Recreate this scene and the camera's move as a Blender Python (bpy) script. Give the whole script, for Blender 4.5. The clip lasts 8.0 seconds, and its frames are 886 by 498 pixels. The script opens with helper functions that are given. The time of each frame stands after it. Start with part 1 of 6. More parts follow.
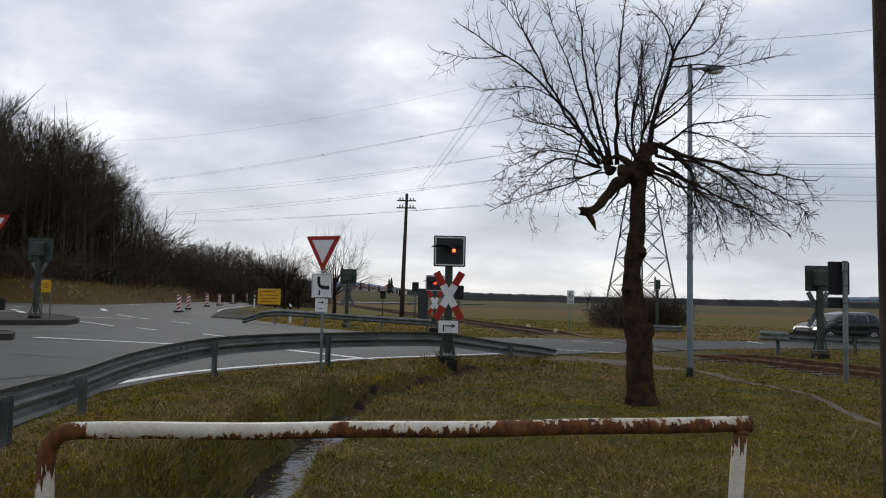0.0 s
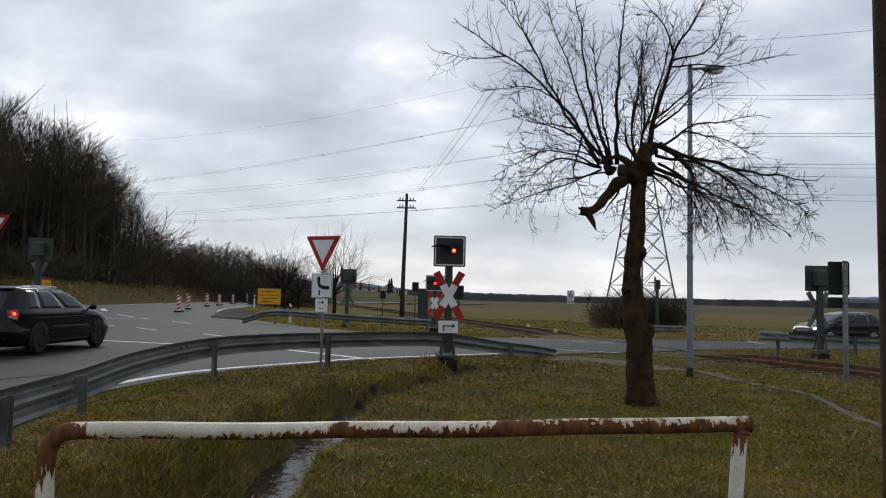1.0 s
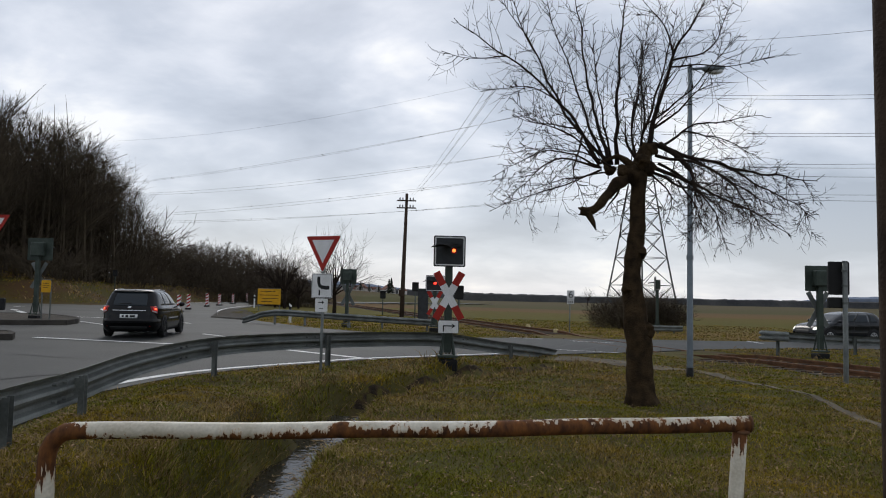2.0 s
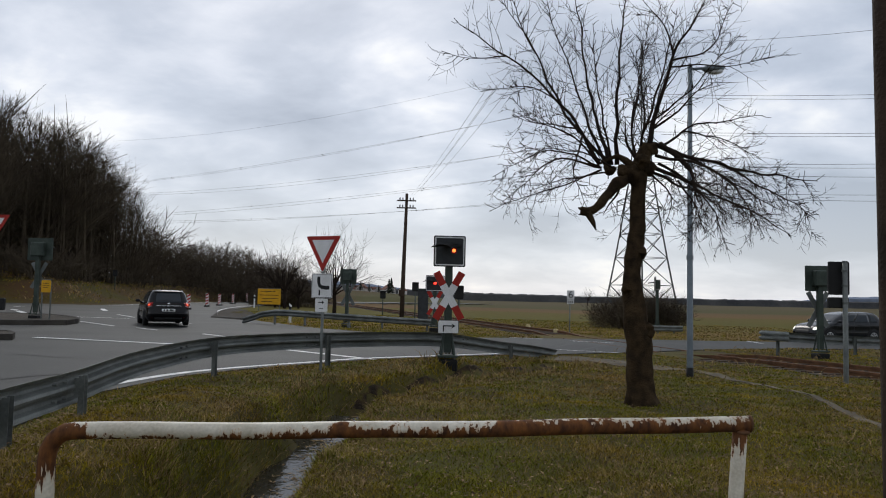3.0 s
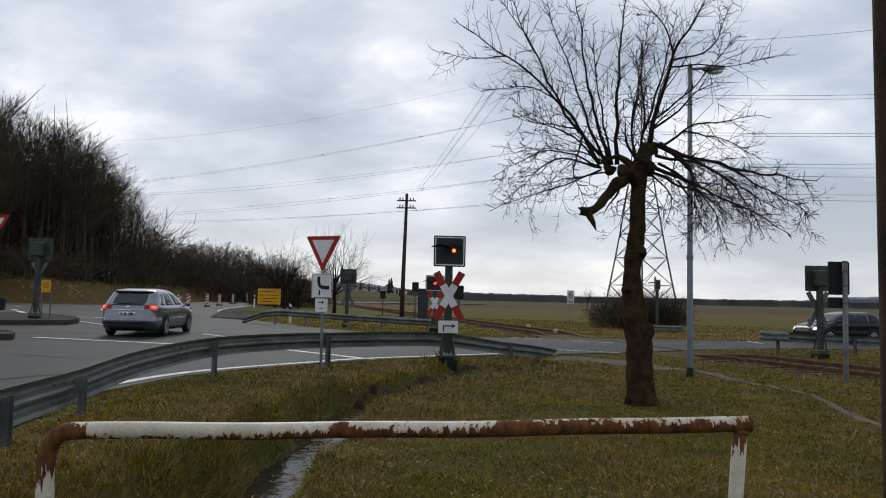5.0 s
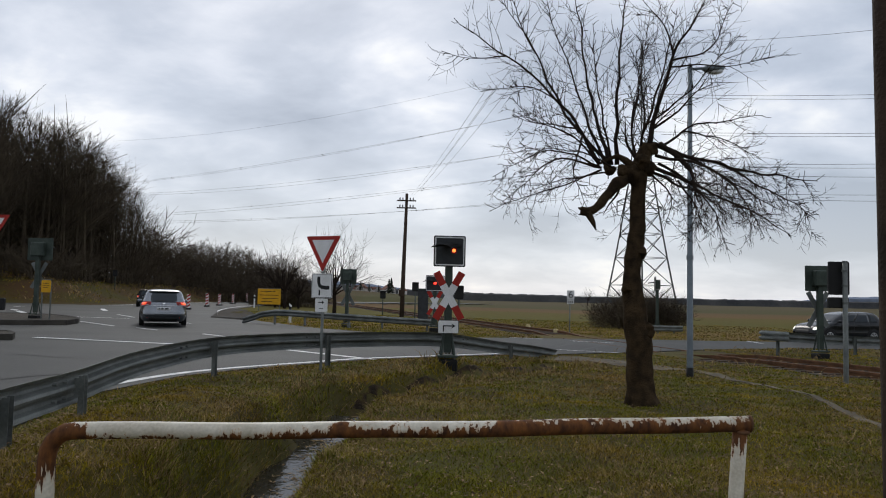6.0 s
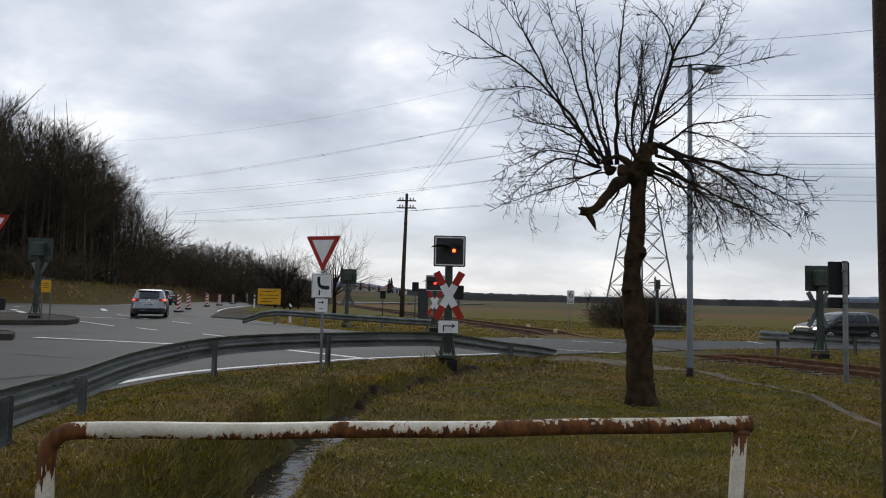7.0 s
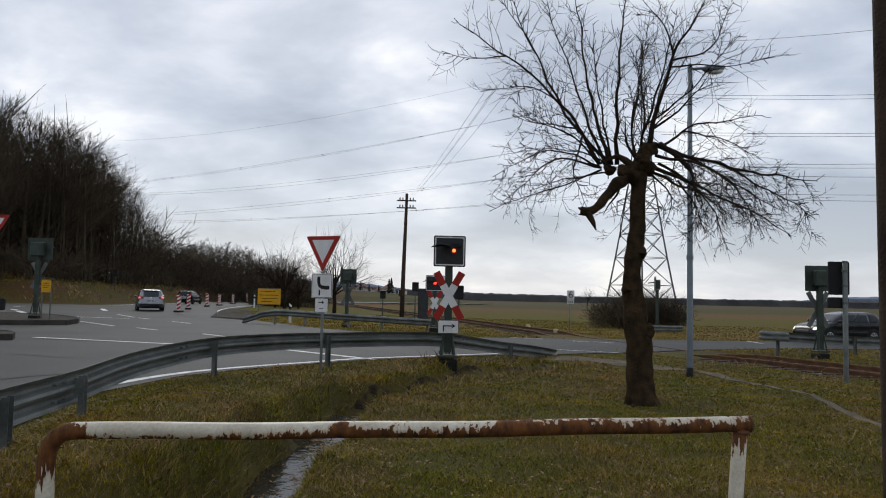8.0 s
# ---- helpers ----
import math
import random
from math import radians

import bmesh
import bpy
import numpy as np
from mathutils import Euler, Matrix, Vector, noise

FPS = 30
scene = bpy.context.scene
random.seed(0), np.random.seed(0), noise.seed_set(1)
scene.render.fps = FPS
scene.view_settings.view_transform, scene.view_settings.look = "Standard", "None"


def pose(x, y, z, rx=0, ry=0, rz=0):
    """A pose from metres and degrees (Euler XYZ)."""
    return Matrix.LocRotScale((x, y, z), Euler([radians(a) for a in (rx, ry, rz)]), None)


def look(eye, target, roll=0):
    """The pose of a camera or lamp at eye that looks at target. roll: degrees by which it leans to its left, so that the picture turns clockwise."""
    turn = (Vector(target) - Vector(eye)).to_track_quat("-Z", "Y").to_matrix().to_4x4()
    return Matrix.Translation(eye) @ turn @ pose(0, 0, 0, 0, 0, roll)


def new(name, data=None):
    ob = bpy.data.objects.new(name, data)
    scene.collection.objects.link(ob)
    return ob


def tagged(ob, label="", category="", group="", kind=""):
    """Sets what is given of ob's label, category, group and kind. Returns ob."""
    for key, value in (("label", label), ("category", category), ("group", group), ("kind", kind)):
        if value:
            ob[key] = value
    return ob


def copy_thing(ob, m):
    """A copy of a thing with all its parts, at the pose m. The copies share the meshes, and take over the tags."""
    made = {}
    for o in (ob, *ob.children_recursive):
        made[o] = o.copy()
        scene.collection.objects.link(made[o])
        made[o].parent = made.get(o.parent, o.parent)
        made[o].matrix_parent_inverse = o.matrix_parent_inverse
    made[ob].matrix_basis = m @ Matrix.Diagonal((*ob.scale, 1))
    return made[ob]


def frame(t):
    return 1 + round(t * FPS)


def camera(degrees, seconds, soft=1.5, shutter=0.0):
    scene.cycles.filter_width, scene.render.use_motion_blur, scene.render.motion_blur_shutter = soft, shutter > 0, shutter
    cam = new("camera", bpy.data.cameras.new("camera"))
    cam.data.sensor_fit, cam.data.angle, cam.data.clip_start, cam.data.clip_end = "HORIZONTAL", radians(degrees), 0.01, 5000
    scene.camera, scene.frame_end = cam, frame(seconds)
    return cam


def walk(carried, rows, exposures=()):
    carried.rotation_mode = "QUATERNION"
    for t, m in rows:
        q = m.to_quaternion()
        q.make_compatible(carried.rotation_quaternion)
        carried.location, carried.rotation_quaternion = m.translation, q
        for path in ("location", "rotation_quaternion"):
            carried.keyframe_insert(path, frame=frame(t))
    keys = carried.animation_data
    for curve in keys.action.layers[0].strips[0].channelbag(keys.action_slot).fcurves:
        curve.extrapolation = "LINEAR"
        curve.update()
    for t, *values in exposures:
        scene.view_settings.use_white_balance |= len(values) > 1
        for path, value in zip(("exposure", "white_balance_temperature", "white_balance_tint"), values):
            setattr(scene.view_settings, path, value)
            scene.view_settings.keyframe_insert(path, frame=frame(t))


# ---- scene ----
cam = camera(60, 8.0, soft=1.05)
EYE = (0, 0, 1.5)
walk(cam, [(0, look(EYE, (0, 100, 7.98), 1.2)), (8.0, look(EYE, (0, 100, 7.98), 1.2))],
     exposures=[(0, 0.0), (8.0, 0.0)])

# overcast sky: thin blue above broken grey and white cloud
world = bpy.data.worlds.new("world")
scene.world = world
world.use_nodes = True
SUN_AZ, SUN_EL = radians(-12), radians(38)


def build_world():
    nt = world.node_tree
    nt.nodes.clear()
    N, L = nt.nodes.new, nt.links.new
    out = N("ShaderNodeOutputWorld")
    sky = N("ShaderNodeTexSky")
    sky.sky_type, sky.sun_disc = "NISHITA", False
    sky.sun_elevation, sky.sun_rotation = SUN_EL, SUN_AZ
    bg1 = N("ShaderNodeBackground")
    bg1.inputs[1].default_value = 0.12
    L(sky.outputs[0], bg1.inputs[0])
    tc = N("ShaderNodeTexCoord")
    sep = N("ShaderNodeSeparateXYZ")
    L(tc.outputs["Generated"], sep.inputs[0])
    up = N("ShaderNodeMath")
    up.operation = "MAXIMUM"
    L(sep.outputs[2], up.inputs[0])
    up.inputs[1].default_value = 0.0
    lift = N("ShaderNodeMath")
    lift.inputs[1].default_value = 0.34
    L(up.outputs[0], lift.inputs[0])
    div = N("ShaderNodeVectorMath")
    div.operation = "DIVIDE"
    L(tc.outputs["Generated"], div.inputs[0])
    comb = N("ShaderNodeCombineXYZ")
    for i in range(3):
        L(lift.outputs[0], comb.inputs[i])
    L(comb.outputs[0], div.inputs[1])
    mp = N("ShaderNodeMapping")
    mp.inputs[1].default_value = (2.55, 1.1, 0)
    mp.inputs[2].default_value = (0, 0, radians(24))
    mp.inputs[3].default_value = (1.0, 1.25, 1.0)
    L(div.outputs[0], mp.inputs[0])
    n1 = N("ShaderNodeTexNoise")
    n1.inputs["Scale"].default_value, n1.inputs["Detail"].default_value = 2.3, 8
    n1.inputs["Roughness"].default_value, n1.inputs["Distortion"].default_value = 0.52, 0.15
    L(mp.outputs[0], n1.inputs[0])
    ramp = N("ShaderNodeValToRGB")
    e = ramp.color_ramp.elements
    e[0].position, e[0].color = 0.26, (0.36, 0.41, 0.50, 1)
    e[1].position, e[1].color = 0.64, (0.97, 0.98, 1.0, 1)
    m = ramp.color_ramp.elements.new(0.45)
    m.color = (0.56, 0.615, 0.715, 1)
    m = ramp.color_ramp.elements.new(0.56)
    m.color = (0.75, 0.79, 0.875, 1)
    # broad masses: darker banks and thinner breaks of the cloud deck
    total = n1.outputs[0]
    flat = N("ShaderNodeVectorMath")
    flat.operation = "MULTIPLY"
    flat.inputs[1].default_value = (1.0, 1.0, 2.2)
    L(tc.outputs["Generated"], flat.inputs[0])
    for x, y, z, size, amount in ((-0.25, 0.944, 0.205, 0.22, -0.13), (-0.09, 0.954, 0.285, 0.10, 0.16), (-0.39, 0.893, 0.23, 0.14, 0.10), (0.10, 0.94, 0.345, 0.24, 0.07),
                                  (0.45, 0.89, 0.09, 0.15, -0.32), (0.13, 0.988, 0.082, 0.09, -0.12), (0.42, 0.86, 0.27, 0.26, -0.10), (0.25, 0.96, 0.05, 0.20, 0.06), (-0.02, 0.986, 0.16, 0.12, 0.05)):
        dist = N("ShaderNodeVectorMath")
        dist.operation = "DISTANCE"
        L(flat.outputs[0], dist.inputs[0])
        dist.inputs[1].default_value = (x, y, z * 2.2)
        fall = N("ShaderNodeMapRange")
        fall.interpolation_type = "SMOOTHSTEP"
        fall.inputs[1].default_value, fall.inputs[2].default_value = 0.0, size * 1.5
        fall.inputs[3].default_value, fall.inputs[4].default_value = amount, 0.0
        L(dist.outputs["Value"], fall.inputs[0])
        add = N("ShaderNodeMath")
        L(total, add.inputs[0])
        L(fall.outputs[0], add.inputs[1])
        total = add.outputs[0]
    L(total, ramp.inputs[0])
    # a lighter band low over the land
    band = N("ShaderNodeMapRange")
    band.inputs[1].default_value, band.inputs[2].default_value = 0.0, 0.22
    band.inputs[3].default_value, band.inputs[4].default_value = 0.42, 0.0
    L(sep.outputs[2], band.inputs[0])
    mix = N("ShaderNodeMix")
    mix.data_type = "RGBA"
    L(band.outputs[0], mix.inputs[0])
    L(ramp.outputs[0], mix.inputs[6])
    mix.inputs[7].default_value = (0.84, 0.86, 0.90, 1)
    bg2 = N("ShaderNodeBackground")
    bg2.inputs[1].default_value = 1.0
    L(mix.outputs[2], bg2.inputs[0])
    ms = N("ShaderNodeMixShader")
    ms.inputs[0].default_value = 0.88
    L(bg1.outputs[0], ms.inputs[1])
    L(bg2.outputs[0], ms.inputs[2])
    L(ms.outputs[0], out.inputs[0])


build_world()
sun_data = bpy.data.lights.new("sun", "SUN")
sun_data.energy, sun_data.angle, sun_data.color = 0.8, radians(20), (1.0, 0.96, 0.9)
sun = new("sun", sun_data)
sun.matrix_world = look((0, 0, 60), (-60 * math.sin(SUN_AZ) / math.tan(SUN_EL), -60 * math.cos(SUN_AZ) / math.tan(SUN_EL), 0))


# ---- materials ----
def mat(name, col, col2=None, rough=0.7, metal=0.0, scale=6.0, fine=60.0, bump=0.15, spec=0.15, col3=None, per_object=0.0, island=0.0, lo=0.35, hi=0.65):
    """Two colours by a broad noise, darkened and lightened by a fine one, with relief from the fine one."""
    m = bpy.data.materials.new(name)
    m.use_nodes = True
    nt = m.node_tree
    N, L = nt.nodes.new, nt.links.new
    b = nt.nodes["Principled BSDF"]
    b.inputs["Roughness"].default_value, b.inputs["Metallic"].default_value = rough, metal
    b.inputs["Specular IOR Level"].default_value = spec
    tc = N("ShaderNodeTexCoord")
    n1, n2 = N("ShaderNodeTexNoise"), N("ShaderNodeTexNoise")
    n1.inputs["Scale"].default_value, n1.inputs["Detail"].default_value = scale, 5
    n2.inputs["Scale"].default_value, n2.inputs["Detail"].default_value = fine, 3
    L(tc.outputs["Object"], n1.inputs[0])
    L(tc.outputs["Object"], n2.inputs[0])
    r = N("ShaderNodeValToRGB")
    e = r.color_ramp.elements
    c2 = col2 or tuple(c * 0.75 for c in col)
    e[0].position, e[0].color = lo, (*c2, 1)
    e[1].position, e[1].color = hi, (*col, 1)
    if col3:
        k = r.color_ramp.elements.new(0.5 * (lo + hi))
        k.color = (*col3, 1)
    L(n1.outputs[0], r.inputs[0])
    mr = N("ShaderNodeMapRange")
    mr.inputs[3].default_value, mr.inputs[4].default_value = 0.7, 1.3
    L(n2.outputs[0], mr.inputs[0])
    last = mr.outputs[0]
    for amount, kind in ((per_object, "ShaderNodeObjectInfo"), (island, "ShaderNodeNewGeometry")):
        if amount:
            oi = N(kind)
            m2 = N("ShaderNodeMapRange")
            m2.inputs[3].default_value, m2.inputs[4].default_value = 1 - amount, 1 + amount
            L(oi.outputs["Random" if amount == per_object and kind == "ShaderNodeObjectInfo" else "Random Per Island"], m2.inputs[0])
            mu = N("ShaderNodeMath")
            mu.operation = "MULTIPLY"
            L(last, mu.inputs[0])
            L(m2.outputs[0], mu.inputs[1])
            last = mu.outputs[0]
    vm = N("ShaderNodeVectorMath")
    vm.operation = "SCALE"
    L(r.outputs[0], vm.inputs[0])
    L(last, vm.inputs["Scale"])
    L(vm.outputs[0], b.inputs["Base Color"])
    if bump:
        bp = N("ShaderNodeBump")
        bp.inputs["Strength"].default_value, bp.inputs["Distance"].default_value = bump, 0.02
        L(n2.outputs[0], bp.inputs["Height"])
        L(bp.outputs[0], b.inputs["Normal"])
    return m


def glow(name, col, strength):
    m = bpy.data.materials.new(name)
    m.use_nodes = True
    b = m.node_tree.nodes["Principled BSDF"]
    b.inputs["Base Color"].default_value = (*col, 1)
    b.inputs["Emission Color"].default_value = (*col, 1)
    b.inputs["Emission Strength"].default_value = strength
    return m


def glass(name, tint=(0.02, 0.025, 0.03), rough=0.04):
    m = bpy.data.materials.new(name)
    m.use_nodes = True
    b = m.node_tree.nodes["Principled BSDF"]
    b.inputs["Base Color"].default_value = (*tint, 1)
    b.inputs["Roughness"].default_value = rough
    b.inputs["Specular IOR Level"].default_value = 0.25
    return m


def paint(name, col, rough=0.3, coat=0.6, metal=0.0, spec=0.35):
    m = mat(name, col, tuple(c * 0.85 for c in col), rough, metal, 3, 300, 0.0, spec)
    m.node_tree.nodes["Principled BSDF"].inputs["Coat Weight"].default_value = coat
    m.node_tree.nodes["Principled BSDF"].inputs["Coat Roughness"].default_value = 0.08
    return m


def rusty_paint():
    """Cream paint on a pipe, flaked off to rust from below in ragged drips, bare round the bends."""
    m = mat("rusty_paint", (0.56, 0.52, 0.43), (0.43, 0.385, 0.30), 0.5, 0, 9, 90, 0.05, 0.3)
    nt = m.node_tree
    N, L = nt.nodes.new, nt.links.new
    b = nt.nodes["Principled BSDF"]
    old = b.inputs["Base Color"].links[0].from_socket

    def calc(op, x, y, z=None, clamp=False):
        n = N("ShaderNodeMath")
        n.operation, n.use_clamp = op, clamp
        for i, v in enumerate((x, y, z)):
            if v is None:
                continue
            if isinstance(v, (int, float)):
                n.inputs[i].default_value = v
            else:
                L(v, n.inputs[i])
        return n.outputs[0]

    def cloud(scale, stretch, detail, rough=0.6):
        mp, n = N("ShaderNodeMapping"), N("ShaderNodeTexNoise")
        mp.inputs[3].default_value = stretch
        n.inputs["Scale"].default_value, n.inputs["Detail"].default_value, n.inputs["Roughness"].default_value = scale, detail, rough
        L(tc.outputs["Object"], mp.inputs[0])
        L(mp.outputs[0], n.inputs[0])
        return n.outputs[0]

    tc = N("ShaderNodeTexCoord")
    sep = N("ShaderNodeSeparateXYZ")
    L(tc.outputs["Object"], sep.inputs[0])
    X, Z = sep.outputs[0], sep.outputs[2]
    # how far round the bar the rust has crept, along its length
    u = calc("MULTIPLY_ADD", X, 1 / 2.56, 1.21 / 2.56)
    ramp = N("ShaderNodeValToRGB")
    e = ramp.color_ramp.elements
    e[0].position, e[0].color = 0.0, (1, 1, 1, 1)
    e[1].position, e[1].color = 1.0, (0.82, 0.82, 0.82, 1)
    for pos, v in ((0.050, 1.0), (0.058, 0.24), (0.09, 0.22), (0.10, 0.03), (0.22, 0.03), (0.235, 0.30), (0.26, 0.26), (0.28, 0.10), (0.30, 0.36), (0.380, 0.38), (0.388, 0.92), (0.402, 0.92),
                   (0.41, 0.55), (0.53, 0.50), (0.55, 0.30), (0.57, 0.42), (0.61, 0.46), (0.62, 0.95), (0.70, 0.98), (0.715, 0.84), (0.90, 0.82), (0.96, 0.86)):
        e.new(pos).color = (v, v, v, 1)
    L(u, ramp.inputs[0])
    # height across the bar, 0 below to 1 on its crown
    mid = calc("MULTIPLY_ADD", X, 0.0122, 0.922)
    h = calc("MULTIPLY_ADD", calc("SUBTRACT", Z, mid), 1 / 0.061, 0.5)
    drip = calc("SUBTRACT", cloud(55, (1.0, 1.0, 0.16), 3, 0.6), 0.5)
    blot = calc("SUBTRACT", cloud(9, (1, 1, 1.4), 8, 0.7), 0.5)
    rag = calc("ADD", calc("MULTIPLY", drip, 1.7), calc("MULTIPLY", blot, 1.9))
    on_bar = calc("ADD", calc("SUBTRACT", ramp.outputs[0], h), rag)
    # legs: the bent one is bare above, the welded one keeps its paint but for streaks
    left_leg = calc("ADD", calc("MULTIPLY_ADD", Z, 9.0, -6.75), calc("MULTIPLY", drip, 2.6))
    right_leg = calc("ADD", calc("MULTIPLY_ADD", Z, 10.0, -8.85), calc("MULTIPLY_ADD", blot, 2.2, calc("MULTIPLY_ADD", drip, 3.0, 0.15)))
    is_right = calc("GREATER_THAN", X, 0.0)
    leg = calc("ADD", calc("MULTIPLY", right_leg, is_right), calc("MULTIPLY", left_leg, calc("SUBTRACT", 1.0, is_right)))
    is_leg = calc("LESS_THAN", Z, calc("MULTIPLY_ADD", X, 0.014, 0.876))
    field = calc("ADD", calc("MULTIPLY", leg, is_leg), calc("MULTIPLY", on_bar, calc("SUBTRACT", 1.0, is_leg)))
    edge = N("ShaderNodeMapRange")
    edge.inputs[1].default_value, edge.inputs[2].default_value = -0.01, 0.03
    L(field, edge.inputs[0])
    halo = N("ShaderNodeMapRange")
    halo.inputs[1].default_value, halo.inputs[2].default_value, halo.inputs[4].default_value = -0.16, 0.0, 0.55
    L(field, halo.inputs[0])
    rr = N("ShaderNodeValToRGB")
    e = rr.color_ramp.elements
    e[0].position, e[0].color = 0.35, (0.040, 0.015, 0.006, 1)
    e[1].position, e[1].color = 0.68, (0.165, 0.060, 0.013, 1)
    L(cloud(30, (1, 1, 0.5), 6), rr.inputs[0])
    stain = N("ShaderNodeMix")
    stain.data_type = "RGBA"
    L(halo.outputs[0], stain.inputs[0])
    L(old, stain.inputs[6])
    stain.inputs[7].default_value = (0.36, 0.19, 0.07, 1)
    mx = N("ShaderNodeMix")
    mx.data_type = "RGBA"
    L(edge.outputs[0], mx.inputs[0])
    L(stain.outputs[2], mx.inputs[6])
    L(rr.outputs[0], mx.inputs[7])
    L(mx.outputs[2], b.inputs["Base Color"])
    ro = N("ShaderNodeMapRange")
    ro.inputs[3].default_value, ro.inputs[4].default_value = 0.42, 0.85
    L(edge.outputs[0], ro.inputs[0])
    L(ro.outputs[0], b.inputs["Roughness"])
    return m


M_ASPHALT = mat("asphalt", (0.035, 0.036, 0.034), (0.018, 0.019, 0.018), 0.66, 0, 0.3, 25, 0.22, 0.2, col3=(0.026, 0.027, 0.026))
M_OLD_ASPHALT = mat("path_asphalt", (0.135, 0.112, 0.08), (0.07, 0.058, 0.04), 0.9, 0, 1.2, 30, 0.3)
M_LINE = mat("road_paint", (0.72, 0.72, 0.70), (0.5, 0.5, 0.49), 0.6, 0, 3, 40, 0.1)
M_BLADE = mat("grass_blades", (0.30, 0.195, 0.013), (0.27, 0.16, 0.030), 0.85, 0, 0.5, 20, 0, 0.12, col3=(0.112, 0.115, 0.007), island=0.6, lo=0.3, hi=0.7)
M_STRAW = mat("dry_grass", (0.29, 0.20, 0.09), (0.17, 0.11, 0.048), 0.9, 0, 1.5, 20, 0, 0.15, island=0.4)
M_WATER = mat("ditch_water", (0.035, 0.032, 0.026), (0.016, 0.015, 0.012), 0.08, 0, 5, 7, 0.4, 0.2)
M_ZINC = mat("bright_zinc", (0.36, 0.38, 0.37), (0.25, 0.27, 0.265), 0.5, 0.35, 2.5, 40, 0.06)
M_GALV = mat("galvanised_steel", (0.155, 0.166, 0.158), (0.092, 0.100, 0.095), 0.55, 0.35, 2.5, 40, 0.06)
M_LAMPPOST = mat("lamp_post_grey", (0.16, 0.19, 0.21), (0.12, 0.14, 0.155), 0.5, 0.2, 2, 40, 0.04)
M_TAR = mat("black_base_coat", (0.012, 0.012, 0.012), None, 0.6)
M_GREEN = mat("green_grey_steel", (0.052, 0.066, 0.055), (0.032, 0.042, 0.035), 0.5, 0.1, 3, 40, 0.05)
M_BLACK = mat("black_sheet", (0.018, 0.018, 0.018), None, 0.55, 0, 4, 60, 0.04)
M_DGREY = mat("dark_screen", (0.045, 0.048, 0.05), (0.03, 0.032, 0.034), 0.6, 0, 4, 60, 0.04)
M_WHITE = mat("sign_white", (0.66, 0.66, 0.66), (0.56, 0.56, 0.55), 0.45, 0, 4, 60, 0.02)
M_RED = mat("sign_red", (0.34, 0.028, 0.02), (0.27, 0.022, 0.016), 0.45, 0, 4, 60, 0.02)
M_YELLOW = mat("sign_yellow", (0.60, 0.32, 0.015), (0.48, 0.25, 0.012), 0.5, 0, 4, 60, 0.02)
M_CONC = mat("concrete", (0.24, 0.23, 0.21), (0.16, 0.15, 0.135), 0.9, 0, 2, 30, 0.3)
M_BARK = mat("bark", (0.052, 0.035, 0.019), (0.020, 0.014, 0.009), 0.95, 0, 7, 45, 0.9, 0.04)
M_TWIG = mat("twigs", (0.028, 0.020, 0.015), (0.016, 0.012, 0.010), 0.9, 0, 3, 30, 0.0, 0.04)
M_WOODTWIG = mat("forest_twigs", (0.086, 0.068, 0.045), (0.045, 0.035, 0.025), 0.9, 0, 0.4, 5, 0.0, 0.1, per_object=0.3)
M_POLE = mat("tarred_wood", (0.055, 0.036, 0.025), (0.03, 0.02, 0.015), 0.85, 0, 5, 60, 0.4)
M_RAIL = mat("rail_rust", (0.17, 0.085, 0.045), (0.10, 0.052, 0.03), 0.7, 0.3, 5, 50, 0.2)
M_BALLAST = mat("ballast", (0.062, 0.052, 0.040), (0.034, 0.029, 0.023), 0.95, 0, 2, 12, 0.9)
M_LATTICE = mat("pylon_steel", (0.10, 0.105, 0.105), (0.08, 0.082, 0.082), 0.6, 0.3, 1, 10, 0)
M_WIRE = mat("cable", (0.09, 0.09, 0.095), None, 0.6, 0.2)
M_KERB = mat("kerb_stone", (0.05, 0.045, 0.038), (0.028, 0.025, 0.021), 0.9, 0, 2, 30, 0.3)
M_MUD = mat("ditch_mud", (0.075, 0.062, 0.014), (0.020, 0.014, 0.009), 0.85, 0, 4.5, 30, 1.0, 0.1, col3=(0.042, 0.028, 0.014), lo=0.4, hi=0.62)
M_SEAM = mat("tar_seam", (0.028, 0.028, 0.028), None, 0.6, 0, 3, 40, 0.1)
M_RUSTY = rusty_paint()
M_RUBBER = mat("tyre", (0.018, 0.018, 0.018), None, 0.85, 0, 10, 80, 0.1)
M_RIM = mat("alloy", (0.45, 0.46, 0.47), None, 0.35, 0.8, 6, 80, 0)
M_GLASS = glass("car_glass")
M_TAIL_ON = glow("tail_lamp_lit", (0.9, 0.06, 0.025), 0.8)
M_TAIL_DIM = glow("tail_lamp_dim", (0.75, 0.03, 0.03), 0.3)
M_TAIL_HOT = glow("tail_bulb", (1.0, 0.16, 0.05), 1.6)
M_HEAD_ON = glow("head_lamp_lit", (1.0, 0.95, 0.85), 1.3)
M_LENS = glass("clear_lens", (0.35, 0.30, 0.30), 0.12)
M_TAIL = glass("tail_lamp", (0.22, 0.012, 0.010), 0.15)
M_HEAD = glass("head_lamp", (0.7, 0.72, 0.75), 0.1)
M_BULB = glow("signal_bulb", (1.0, 0.16, 0.03), 3.2)
M_BULB_FAR = glow("signal_bulb_red", (1.0, 0.05, 0.03), 2.2)
M_CHROME = mat("chrome", (0.6, 0.6, 0.6), None, 0.15, 1.0, 5, 50, 0)


